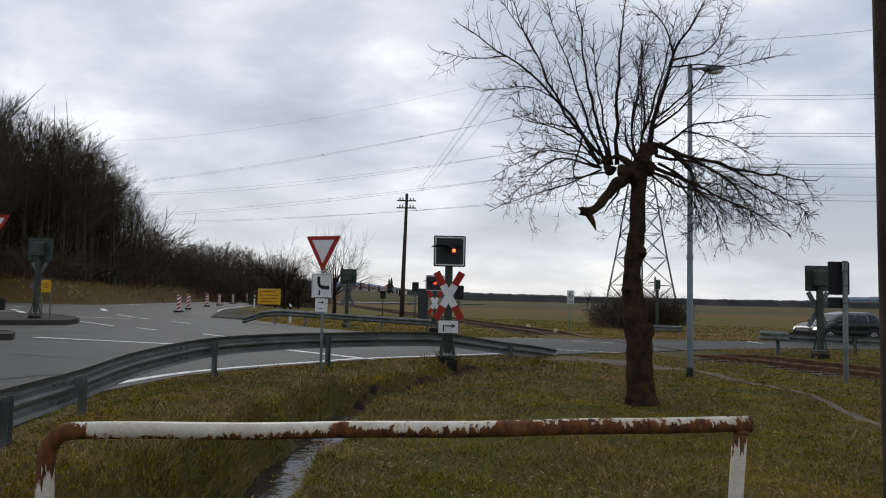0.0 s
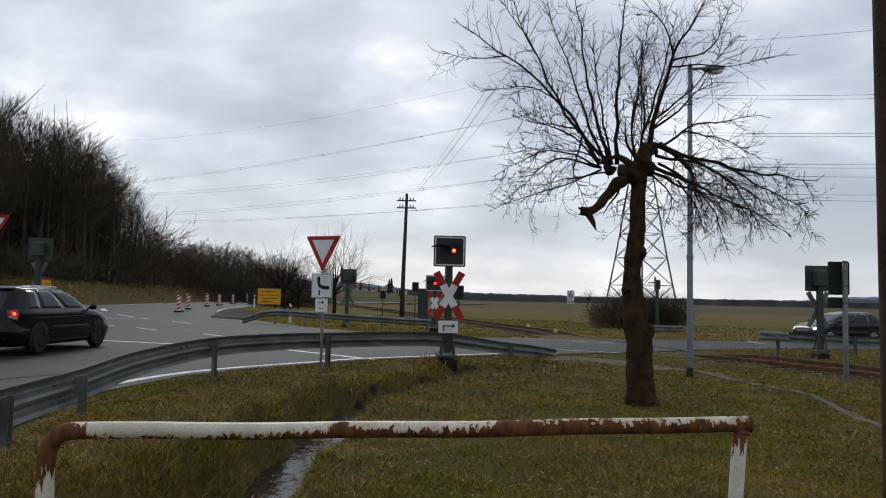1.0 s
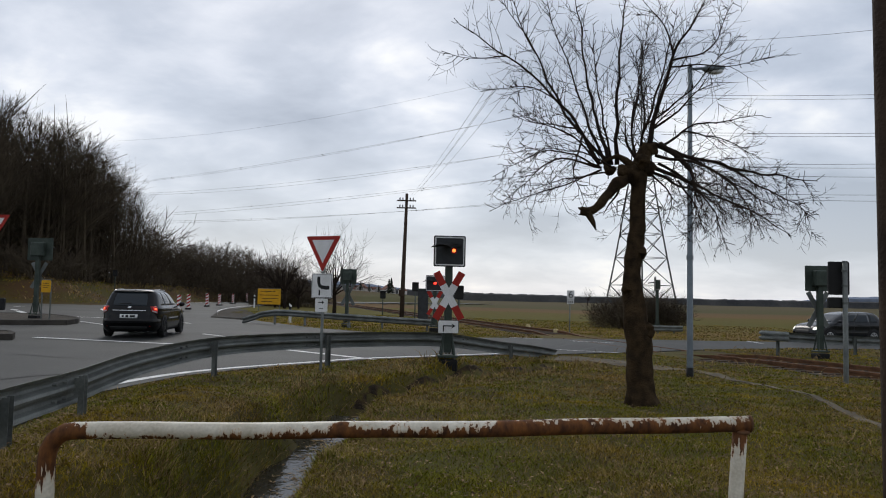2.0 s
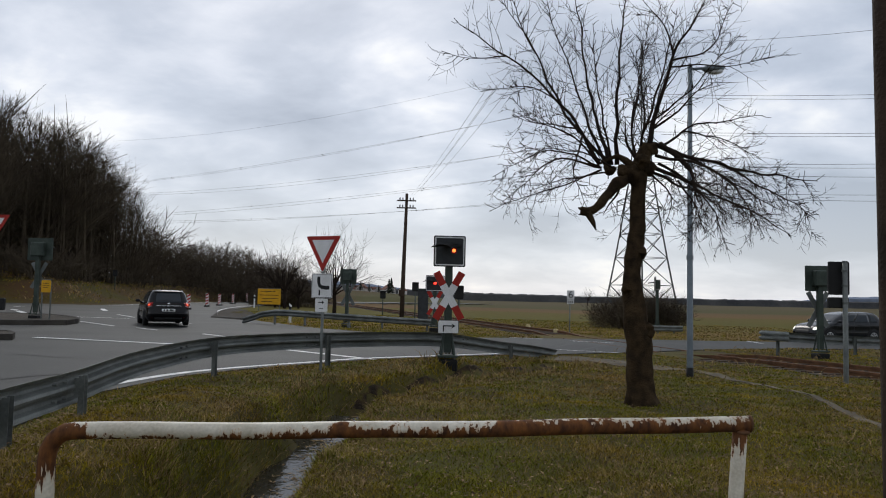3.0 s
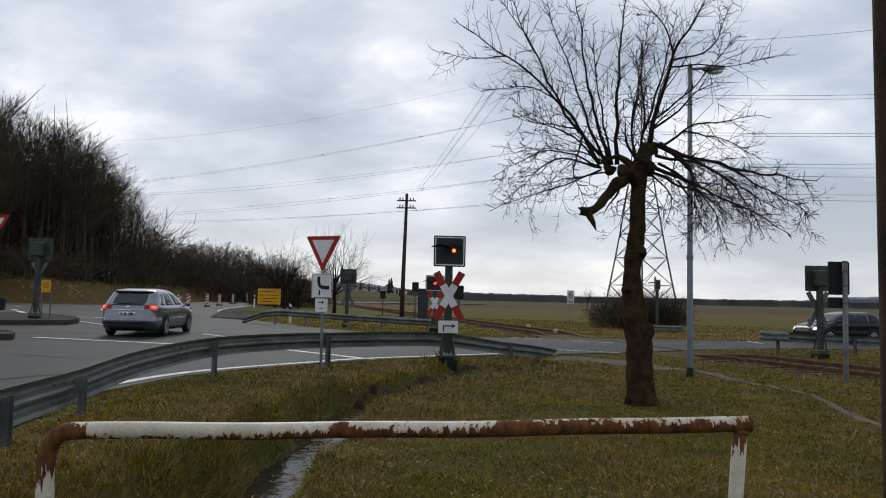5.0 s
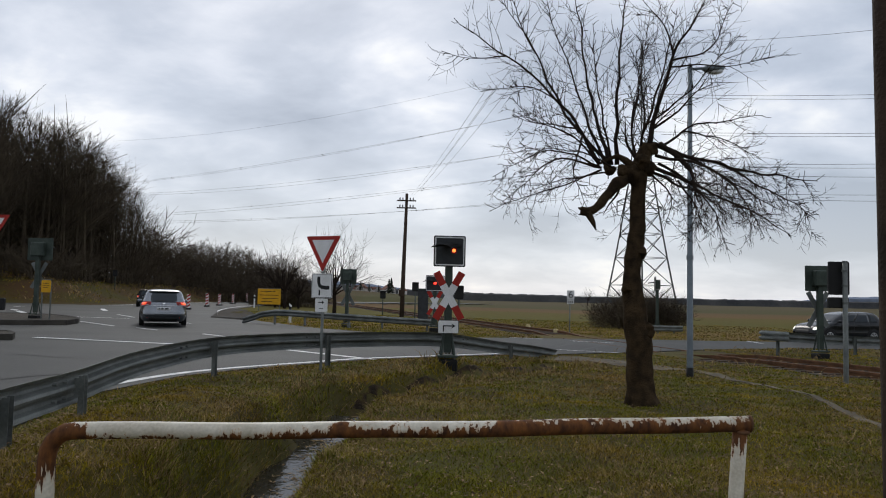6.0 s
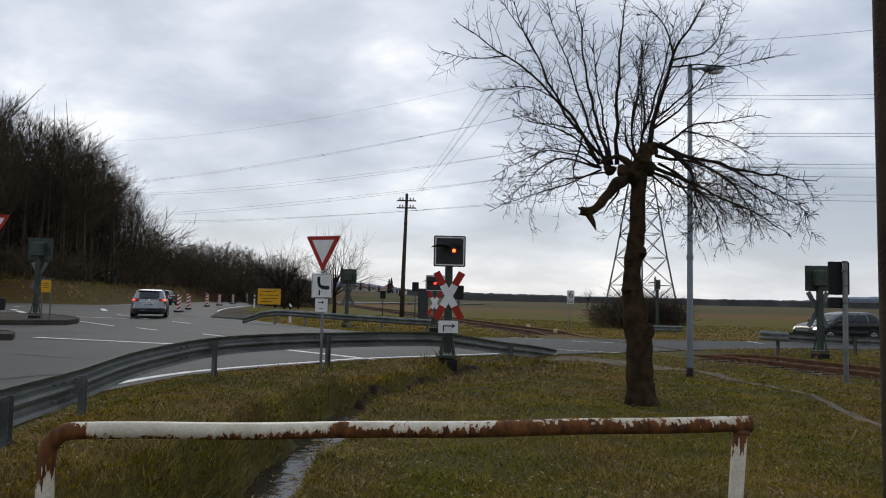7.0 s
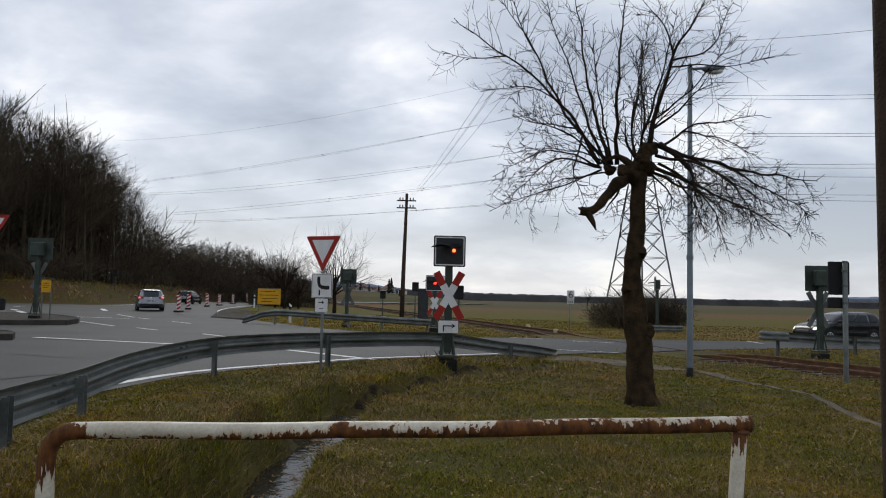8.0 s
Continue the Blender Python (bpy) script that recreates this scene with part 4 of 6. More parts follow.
UPRIGHT_RIGHT = [
    (0.08, 3.76, 0.44, 5.00, 1.10, 6.29, 0.30, 0.05),
    (0.49, 5.28, 0.29, 5.60, 0.01, 6.01, 0.10, 0.02),
    (0.11, 3.99, 0.52, 4.31, 0.82, 4.76, -0.50, 0.024),
    (0.55, 5.12, 1.10, 5.38, 1.56, 6.19, 0.60, 0.02),
    (0.45, 5.03, 1.28, 4.96, 1.79, 5.05, -0.30, 0.017),
    (0.28, 3.77, 0.88, 4.14, 1.93, 4.34, 0.40, 0.024),
    (-0.03, 3.73, -0.07, 4.28, -0.20, 5.10, -0.40, 0.026),
    (0.05, 3.83, 0.08, 4.54, 0.26, 5.49, -0.80, 0.026),
    (0.83, 3.69, 1.42, 3.97, 2.01, 3.70, 0.70, 0.018),
    (0.10, 3.99, 0.08, 4.83, 0.33, 6.15, 0.90, 0.02),
    (0.04, 3.88, 0.54, 4.46, 1.08, 5.16, -0.90, 0.02),
]
DROOPING_RIGHT = [
    (0.14, 3.79, 1.33, 3.50, 2.71, 3.33, 0.30, 0.044),
    (1.39, 3.48, 2.07, 3.11, 2.74, 2.77, 0.40, 0.02),
    (0.24, 3.78, 0.53, 3.42, 0.68, 2.87, -0.50, 0.059),
    (0.14, 3.44, 0.94, 3.01, 1.92, 2.47, -0.50, 0.035),
    (0.74, 3.57, 1.50, 3.25, 2.06, 2.47, 0.70, 0.022),
    (0.44, 3.40, 0.87, 2.99, 1.16, 2.25, -0.20, 0.022),
    (0.18, 3.34, 0.46, 3.07, 0.45, 2.55, 0.40, 0.018),
    (0.51, 3.25, 0.59, 2.86, 0.60, 2.45, -0.80, 0.022),
    (0.09, 3.39, 0.87, 3.19, 1.97, 3.13, 0.90, 0.03),
    (0.18, 3.62, 0.78, 3.33, 1.65, 2.71, -0.90, 0.03),
    (0.22, 3.50, 0.67, 3.26, 1.42, 2.69, 0.20, 0.028),
]
LOW_LEFT = [
    (-0.05, 3.38, -0.40, 3.56, -0.72, 3.42, -0.05, 0.095),
    (-0.62, 3.42, -1.32, 3.46, -2.09, 2.85, -0.40, 0.022),
    (-0.60, 3.47, -1.37, 3.71, -2.20, 3.32, 0.50, 0.02),
    (-0.69, 3.43, -1.23, 3.84, -2.02, 4.00, -0.70, 0.02),
    (-1.01, 3.87, -1.05, 3.27, -0.86, 2.79, -0.30, 0.02),
    (-0.44, 3.41, -0.86, 3.37, -1.60, 3.20, 0.80, 0.018),
    (-1.02, 4.05, -1.56, 4.14, -1.93, 4.50, 0.30, 0.015),
    (-0.61, 3.40, -1.14, 3.18, -2.26, 2.77, 0.10, 0.018),
    (-0.28, 3.30, -0.43, 3.01, -0.61, 2.71, -0.20, 0.034),
    (-0.25, 3.14, -0.34, 2.75, -0.40, 2.39, -0.30, 0.014),
    (-0.47, 3.35, -0.99, 3.55, -1.83, 3.53, -0.80, 0.018),
]


def pollard_tree():
    """The big bare tree: a leaning trunk with knots, a broken limb, upright shoots and a drooping side."""
    base = Vector((2.927, 11.200, 0.054))
    t = thing("bare_tree", *base, "bare pollarded tree with twiggy shoots and a broken limb", "tree")
    stem = [(2.94, -0.09, 0.247), (2.93, 0.05, 0.223), (2.90, 0.25, 0.198), (2.88, 0.65, 0.190), (2.87, 0.98, 0.186), (2.82, 1.22, 0.181), (2.80, 1.47, 0.157), (2.77, 1.74, 0.132),
            (2.77, 2.02, 0.120), (2.80, 2.29, 0.124), (2.84, 2.50, 0.115), (2.84, 2.89, 0.099), (2.86, 3.21, 0.107), (2.85, 3.37, 0.140), (2.91, 3.59, 0.125), (2.99, 3.84, 0.074)]
    C = [Vector((x, 11.2, z)) - base for x, z in curve_points([(x, z) for x, z, r in stem], 0.05)]
    R = np.interp([c.z for c in C], [z - base.z for x, z, r in stem], [r for x, z, r in stem])
    bm = B()
    tube(bm, C, list(R), 28)
    axis_z = np.array([c.z for c in C])
    axis_x = np.array([c.x for c in C])
    for v in bm.verts:
        c = Vector((v.co.x - float(np.interp(v.co.z, axis_z, axis_x)), v.co.y, 0))
        if c.length < 1e-4:
            continue
        a = math.atan2(c.y, c.x)
        ridge_n = noise.noise(Vector((math.cos(a) * 5.5, math.sin(a) * 5.5, v.co.z * 1.6)))
        k = ridge_n * 0.016 + noise.noise(v.co * 6) * 0.018 + noise.noise(v.co * Vector((26, 26, 7))) * 0.008
        flare = 0.07 * max(0, 1 - (v.co.z + 0.05) / 0.28) ** 2 * max(0, math.sin(a * 5 + 0.6))
        v.co += c.normalized() * (k + flare)
    # burls on the stem and in the head
    for x, y, z, r in ((2.96, 11.1, 1.10, 0.10), (2.89, 11.10, 2.22, 0.06), (2.66, 11.1, 1.72, 0.06), (2.74, 11.13, 3.38, 0.12), (2.97, 11.16, 3.48, 0.11), (2.60, 11.12, 3.42, 0.085), (2.88, 11.08, 3.56, 0.10), (3.04, 11.16, 3.76, 0.075), (2.40, 11.12, 3.44, 0.07)):
        m = Matrix.Translation(Vector((x, y, z)) - base) @ Matrix.Diagonal((1.1, 1, 1.15, 1))
        for v in bmesh.ops.create_icosphere(bm, subdivisions=3, radius=r, matrix=m)["verts"]:
            v.co += Vector((noise.noise(v.co * 13), noise.noise(v.co * 13 + Vector((7, 0, 0))), noise.noise(v.co * 13 + Vector((0, 7, 0))))) * 0.05
    part("trunk", bm, M_BARK, t, "dark furrowed trunk with knots", True)
    # broken limb, ragged and splintered
    bm = B()
    L = [Vector(p) - base for p in ((2.76, 11.2, 3.38), (2.54, 11.1, 3.24), (2.36, 11.0, 3.04), (2.20, 10.95, 2.86), (2.08, 10.92, 2.79), (1.97, 10.9, 2.80))]
    Q = [Vector(p) for p in curve_points([tuple(p) for p in L], 0.04)]
    tube(bm, Q, [0.095 - 0.045 * k / len(Q) for k in range(len(Q))], 14)
    for v in bm.verts:
        v.co += Vector((noise.noise(v.co * 8), noise.noise(v.co * 8 + Vector((5, 0, 0))), noise.noise(v.co * 8 + Vector((0, 5, 0))))) * 0.035
    for dx, dz, q in ((-0.16, 0.05, 0.05), (-0.15, -0.05, 0.045), (0.0, -0.12, 0.06), (0.03, -0.17, 0.055), (0.10, -0.27, 0.05), (0.06, 0.09, 0.03)):
        tube(bm, [L[-2] + Vector((-0.02, 0, 0)), L[-2] + Vector((dx * 0.6, 0, dz * 0.6)), L[-2] + Vector((dx, 0, dz))], [q, q * 0.7, 0.006], 6)
    part("broken_limb", bm, M_BARK, t, "snapped-off limb with a splintered end", True)
    rng = random.Random(11)
    grown = []
    for rows, droop in ((UPRIGHT_LEFT, 0.10), (UPRIGHT_RIGHT, 0.08), (DROOPING_RIGHT, -0.35), (LOW_LEFT, -0.10)):
        for x0, z0, x1, z1, x2, z2, depth, r in rows:
            bm = B()
            y0 = depth * (0.38 if r < 0.0205 else 0.0)
            if grown and (z0 > 3.8 or x0 < -0.9 or x0 > 0.6):
                x0, y0, z0 = min(grown, key=lambda q: (q - Vector((x0, y0, z0))).length)
            pts = curve_points([(x0, y0, z0), (x1, depth * 0.6, z1), (x2, depth, z2)], 0.12)
            n = len(pts)
            P = []
            for k, p in enumerate(pts):
                w = Vector(noise.noise_vector(Vector(p) * 2.6 + Vector((r * 900, 0, 0)))) * 0.05 + Vector(noise.noise_vector(Vector(p) * 9)) * 0.012
                P.append(Vector(p) + w * min(1, k / 3))
            tube(bm, P, [max(r * 0.9 * (1 - 0.86 * (k / (n - 1)) ** 0.8), 0.0045) * (1 + 0.12 * noise.noise(P[k] * 15)) for k in range(n)], 7)
            grown += P[2:]
            if r > 0.06:
                part("branch", bm, M_BARK, t, "", True)
                continue
            dense = 3.2 if droop < -0.2 else (1.8 if droop > 0 else 1.9)
            for k in range(3, n):
                f = k / (n - 1)
                if f > 0.93:
                    continue
                for _ in range(int(dense * (0.35 + 0.65 * f) + rng.random())):
                    ax = (P[k] - P[k - 1]).normalized()
                    o = Matrix.Rotation(rng.uniform(0, 6.283), 3, ax) @ ax.orthogonal().normalized()
                    ang = radians(rng.uniform(25, 65))
                    d = ax * math.cos(ang) + o * math.sin(ang) + Vector((0, 0, droop * rng.uniform(0, 0.8)))
                    twigs(bm, P[k].lerp(P[k - 1], rng.random()), d, rng.uniform(0.2, 0.95 if droop > 0 else 0.75) * (1.15 - 0.75 * f), max(r * (1 - f) * 0.34, 0.0065), 3 if droop > 0 or rng.random() < 0.4 else 2, rng,
                          droop * 0.6 + 0.12, (6, 5, 4, 3, 3), (5, 4, 3, 4), 0.16 if droop > 0 else 0.24, (25, 60), 0.0042)
            # short spurs
            for k in range(2, n):
                for _ in range(1):
                    ax = (P[k] - P[k - 1]).normalized()
                    o = Matrix.Rotation(rng.uniform(0, 6.283), 3, ax) @ ax.orthogonal().normalized()
                    q = P[k].lerp(P[k - 1], rng.random())
                    l = rng.uniform(0.03, 0.16)
                    e = o + ax * rng.uniform(0.2, 0.9)
                    tube(bm, [q, q + e * l * 0.6, q + e * l + Vector((0, 0, rng.uniform(-0.02, 0.04)))], [0.006, 0.0055, 0.0045], 3, False)
            part("branch", bm, M_TWIG, t, "", True)


def forest_tree_mesh(seed, h, kind, lush=True):
    rng = random.Random(seed)
    bm = B()
    if kind == "tall":
        top = Vector((rng.uniform(-0.6, 0.6), rng.uniform(-0.6, 0.6), h))
        P = [Vector((0, 0, -1.0)), Vector((0, 0, h * 0.3)) + Vector((rng.uniform(-.3, .3), rng.uniform(-.3, .3), 0)), top * 0.65, top]
        tube(bm, P, [h * 0.0125, h * 0.010, h * 0.006, 0.02], 6)
        for k in range(14 if lush else 12):
            f = rng.uniform(0.14, 0.97)
            b = P[1].lerp(top, (f - 0.3) / 0.7) if f > 0.3 else Vector((0, 0, f * h))
            a = rng.uniform(0, 6.283)
            rise = rng.uniform(0.7, 1.6)
            twigs(bm, b, Vector((math.cos(a), math.sin(a), rise)), h * min(0.62, 1.12 - f) * rng.uniform(0.38, 0.6), 0.07 * (1.3 - f), 1, rng, 0.25, (5, 4, 3, 3, 3), (4, 6, 6 if lush else 5), 0.2, (20, 55), 0.015 if lush else 0.03)
    else:
        for k in range(9):
            a = rng.uniform(0, 6.283)
            twigs(bm, Vector((math.cos(a) * 0.25, math.sin(a) * 0.25, -0.2)), Vector((math.cos(a) * 0.6, math.sin(a) * 0.6, 1.2)), h * rng.uniform(0.6, 0.95), 0.04, 1, rng, 0.2, (5, 4, 3, 3, 3), (5, 5, 4), 0.25, (25, 60), 0.018)
    me = finish("bare_crown", bm, M_WOODTWIG)
    return me


def forest():
    rng = random.Random(5)
    tall = [forest_tree_mesh(40 + k, 17.0, "tall") for k in range(6)]
    shrubs = [forest_tree_mesh(80 + k, 3.2, "shrub") for k in range(4)]
    far = [forest_tree_mesh(60 + k, 17.0, "tall", False) for k in range(5)]
    def put(me, name, x, y, s, label, cat, grp):
        ob = new(name, me)
        ob.matrix_basis = pose(x, y, gz(x, y) - 0.1, rng.uniform(-3, 3), rng.uniform(-3, 3), rng.uniform(0, 360)) @ Matrix.Diagonal((s * 1.1, s * 1.1, s, 1))
        tagged(ob, label, cat, grp)
    # the wood on the hill: its canopy falls from the south to the bend
    for k in range(86):
        a = rng.uniform(-0.66, -0.365)
        f = (a + 0.66) / 0.295
        y = 64 + 38 * f + abs(rng.gauss(0, 1)) * 16
        x = a * y
        top = float(np.interp(a, [-0.66, -0.56, -0.50, -0.45, -0.41, -0.375, -0.36], [0.262, 0.244, 0.220, 0.176, 0.128, 0.085, 0.055])) * y + 1.5
        s = max(0.28, (top - gz(x, y)) / 17.0 * rng.uniform(0.78, 1.0))
        put(rng.choice(tall), "forest_tree", x, y, s, "tall bare deciduous tree in a dense winter wood", "tree", "trees of the wood")
    for k in range(30):
        a = rng.uniform(-0.64, -0.34)
        y = 62 + 38 * (a + 0.66) / 0.295 + rng.uniform(-2, 10)
        put(rng.choice(shrubs), "undergrowth_shrub", a * y, y, rng.uniform(0.7, 1.4), "leafless brown shrub at the edge of the wood", "shrub", "undergrowth")
    for k in range(24):
        a = rng.uniform(-0.64, -0.37)
        y = 76 + 38 * (a + 0.66) / 0.295 + rng.uniform(0, 16)
        put(rng.choice(shrubs), "undergrowth_shrub", a * y, y, rng.uniform(1.6, 2.8), "leafless brown thicket among the trunks", "shrub", "undergrowth")
    for k in range(64):
        a = rng.uniform(-0.68, -0.375)
        y = 88 + 38 * (a + 0.66) / 0.295 + rng.uniform(0, 26)
        put(rng.choice(shrubs), "undergrowth_shrub", a * y, y, rng.uniform(1.8, 2.6) + 2.2 * float(np.clip(-0.44 - a, 0, 0.2)) * 5, "leafless brown thicket among the trunks", "shrub", "undergrowth")
    # lower wood beyond the bend
    for k in range(110):
        a = rng.uniform(-0.365, -0.195)
        y = rng.uniform(122, 225)
        x = a * y
        top = float(np.interp(a, [-0.365, -0.34, -0.31, -0.26, -0.22, -0.19], [0.062, 0.066, 0.070, 0.060, 0.050, 0.042])) * y + 1.5
        s = max(0.3, (top - gz(x, y)) / 17.0 * rng.uniform(0.62, 1.03))
        put(rng.choice(far), "forest_tree", x, y, s, "bare tree of a distant wood behind the bend", "tree", "trees of the wood")
    for k in range(60):
        a = rng.uniform(-0.355, -0.20)
        y = rng.uniform(112, 135)
        put(rng.choice(shrubs), "undergrowth_shrub", a * y, y, rng.uniform(0.9, 2.0), "leafless brown shrub at the edge of the wood", "shrub", "undergrowth")


pollard_tree()
forest()



# ---- cars ----
ESTATE = [(0.18, -2.10, 2.12, 0.78), (0.28, -2.20, 2.22, 0.855), (0.42, -2.27, 2.26, 0.885), (0.54, -2.26, 2.25, 0.872), (0.68, -2.22, 2.17, 0.872), (0.80, -2.21, 1.95, 0.884),
          (0.89, -2.20, 1.62, 0.892), (0.925, -2.19, 1.35, 0.884), (0.955, -2.17, 1.18, 0.845), (1.02, -2.13, 0.98, 0.815), (1.12, -2.06, 0.78, 0.785), (1.22, -1.99, 0.56, 0.752), (1.32, -1.93, 0.32, 0.715),
          (1.40, -1.88, 0.06, 0.67), (1.45, -1.82, -0.18, 0.61), (1.485, -1.55, -0.45, 0.47), (1.50, -1.35, -0.65, 0.32)]
HATCH = [(0.18, -1.90, 1.92, 0.76), (0.28, -1.98, 2.02, 0.83), (0.42, -2.05, 2.06, 0.865), (0.54, -2.04, 2.05, 0.855), (0.68, -2.02, 1.99, 0.855), (0.80, -2.00, 1.85, 0.865),
         (0.88, -1.98, 1.55, 0.868), (0.95, -1.94, 1.12, 0.835), (1.02, -1.90, 0.96, 0.80), (1.12, -1.85, 0.78, 0.765), (1.22, -1.79, 0.59, 0.725), (1.32, -1.71, 0.39, 0.68),
         (1.39, -1.61, 0.21, 0.62), (1.43, -1.48, 0.05, 0.55), (1.455, -1.32, -0.14, 0.44), (1.465, -1.15, -0.35, 0.3)]


def car(name, shape, body_mat, label, loc, rz, lamp_z, lamp_t, lit, roof_rails, bumper_mat, alloy, plate_z=0.69, head=None):
    """A car, nose along +y: a shell of rounded plan outlines, with panes, lamps and wheels let onto it."""
    t = thing(name, *loc, label, "car", "cars", rz=rz)
    Z = np.array([r[0] for r in shape])
    def at(z):
        return [float(np.interp(z, Z, [r[k] for r in shape])) for k in (1, 2, 3)]
    def S(th, z, out=0.0):
        yr, yf, w = at(z)
        n = 7.0 if z < 1.0 else 7.5
        c, s = math.cos(th), math.sin(th)
        x = w * math.copysign(abs(c) ** (2 / n), c)
        y = (yr + yf) / 2 + (yf - yr) / 2 * math.copysign(abs(s) ** (2 / n), s)
        e = Vector((x / w ** 2 * abs(x / w) ** (n - 2), (y - (yr + yf) / 2) / ((yf - yr) / 2) ** 2 * abs((y - (yr + yf) / 2) / ((yf - yr) / 2)) ** (n - 2), 0))
        e = e.normalized() if e.length > 1e-9 else Vector((0, 0, 1))
        return Vector((x, y, z)) + e * out
    def side(y, z, sgn, out):
        yr, yf, w = at(z)
        k = min(0.999, abs((y - (yr + yf) / 2) / ((yf - yr) / 2)))
        return Vector((sgn * (w * (1 - k ** 6.5) ** (1 / 6.5) + out), y, z + out * 0.3))
    def end(x, z, sgn, out):
        yr, yf, w = at(z)
        k = min(0.995, abs(x / w))
        return Vector((x, (yr + yf) / 2 + sgn * ((yf - yr) / 2 * (1 - k ** 6.5) ** (1 / 6.5) + out), z + out * 0.4))
    def patch(nm, fn, nu, nv, material, parent=t, lab="", thick=0.012):
        bm = B()
        g = [[bm.verts.new(fn(i / nu, j / nv)) for i in range(nu + 1)] for j in range(nv + 1)]
        for j in range(nv):
            for i in range(nu):
                bm.faces.new((g[j][i], g[j][i + 1], g[j + 1][i + 1], g[j + 1][i]))
        bmesh.ops.recalc_face_normals(bm, faces=bm.faces[:])
        bmesh.ops.solidify(bm, geom=bm.faces[:], thickness=thick)
        return part(nm, bm, material, parent, lab, True)
    # shell
    bm = B()
    N = 72
    rows = [[bm.verts.new(S(2 * math.pi * (k + 0.5) / N, z)) for k in range(N)] for z in Z]
    for a, b in zip(rows, rows[1:]):
        for k in range(N):
            bm.faces.new((a[k], a[(k + 1) % N], b[(k + 1) % N], b[k]))
    bm.faces.new(rows[0][::-1])
    bm.faces.new(rows[-1])
    body = part("body", bm, body_mat, t, "", True)
    rear, nose = shape[3][1], shape[3][2]
    # panes
    front_edge = lambda z: at(z)[1] - 0.17
    back_edge = lambda z: at(z)[0] + 0.17
    cuts = [0.0, 0.27, 0.62, 1.0]
    for sg in (1, -1):
        for k, nm in enumerate(("rear_quarter_window", "rear_side_window", "front_side_window")):
            def fn(u, v, a=cuts[k], b=cuts[k + 1], sg=sg):
                z = 1.0 + 0.395 * v
                f = a + 0.018 * (a > 0) + (b - a - 0.018 * (a > 0) - 0.018 * (b < 1)) * u
                y0, y1 = back_edge(z), front_edge(z)
                return side(y0 + (y1 - y0) * f, z, sg, 0.004)
            patch(nm, fn, 6, 6, M_GLASS, t)
        def band(u, v, sg=sg):
            z = 0.985 + 0.425 * v
            y0, y1 = back_edge(z) - 0.03, front_edge(z) + 0.05
            return side(y0 + (y1 - y0) * u, z, sg, -0.002)
        patch("window_surround", band, 16, 6, M_BLACK, body, "black window surround", 0.004)
        # shut lines of doors, flap and tailgate
        for y0, y1 in ((-0.98, -1.05), (-0.12, -0.10), (0.83, 0.92)):
            patch("door_seam", lambda u, v, sg=sg, y0=y0, y1=y1: side(y1 + (y0 - y1) * v + 0.012 * u, 0.30 + 0.68 * v, sg, 0.001), 1, 8, M_BLACK, body, "", 0.003)
        patch("tailgate_seam", lambda u, v, sg=sg: end(sg * (0.80 - 0.05 * v) * at(0.56 + 0.42 * v)[2] + 0.01 * u, 0.56 + 0.42 * v, -1, 0.002), 1, 6, M_BLACK, body, "", 0.003)
        patch("shoulder_crease", lambda u, v, sg=sg: side(-1.9 + 3.3 * u, 0.775 + 0.03 * u + 0.018 * v, sg, 0.007), 14, 1, body_mat, body, "", 0.008)
        patch("reflector", lambda u, v, sg=sg: end(sg * (0.62 + 0.16 * u), 0.33 + 0.035 * v, -1, 0.016), 2, 1, M_TAIL, body, "", 0.004)
        # lower trim strip and door lines
        patch("door_moulding", lambda u, v, sg=sg: side(-0.85 + 1.75 * u, 0.56 + 0.035 * v, sg, 0.008), 8, 1, body_mat, body)
        for hy in (-0.55, 0.42):
            patch("door_handle", lambda u, v, sg=sg, hy=hy: side(hy + 0.2 * u, 0.84 + 0.03 * v, sg, 0.025), 3, 1, body_mat, body)
        patch("sill", lambda u, v, sg=sg: side(-0.95 + 1.9 * u, 0.20 + 0.09 * v, sg, 0.006), 6, 2, M_BLACK, body)
        bm = B()
        bmesh.ops.create_uvsphere(bm, u_segments=12, v_segments=8, radius=1, matrix=Matrix.Translation((sg * 0.97, front_edge(1.0) - 0.05, 1.02)) @ Matrix.Diagonal((0.10, 0.07, 0.075, 1)))
        tube(bm, [(sg * 0.82, front_edge(1.0) - 0.02, 0.97), (sg * 0.95, front_edge(1.0) - 0.05, 1.0)], 0.025, 6)
        part("mirror", bm, body_mat, t, "", True)
        if roof_rails:
            bm = B()
            pts = [(sg * 0.585, -1.72, 1.435), (sg * 0.58, -1.60, 1.475), (sg * 0.57, -0.8, 1.492), (sg * 0.58, -0.25, 1.475), (sg * 0.59, -0.08, 1.43)]
            tube(bm, pts, 0.014, 8)
            part("roof_rail", bm, M_CHROME, t, "silver roof rail", True)
        # lamps
        def lamp(u, v, sg=sg, a=0.0, b=1.0, lo=0.0, hi=1.0, out=0.006):
            u = a + (b - a) * u
            full = 0.55 + 0.45 * u ** 0.7
            f = lo + (hi - lo) * v
            z = lamp_z[1] - (lamp_z[1] - lamp_z[0]) * full * (1 - f) + 0.02 * u
            p = S(radians(lamp_t[0] + (lamp_t[1] - lamp_t[0]) * u), z, out)
            return Vector((p.x * sg, p.y, p.z))
        tl = patch("tail_lamp", lamp, 12, 4, M_TAIL, t, "glowing red tail lamp" if lit else "red tail lamp")
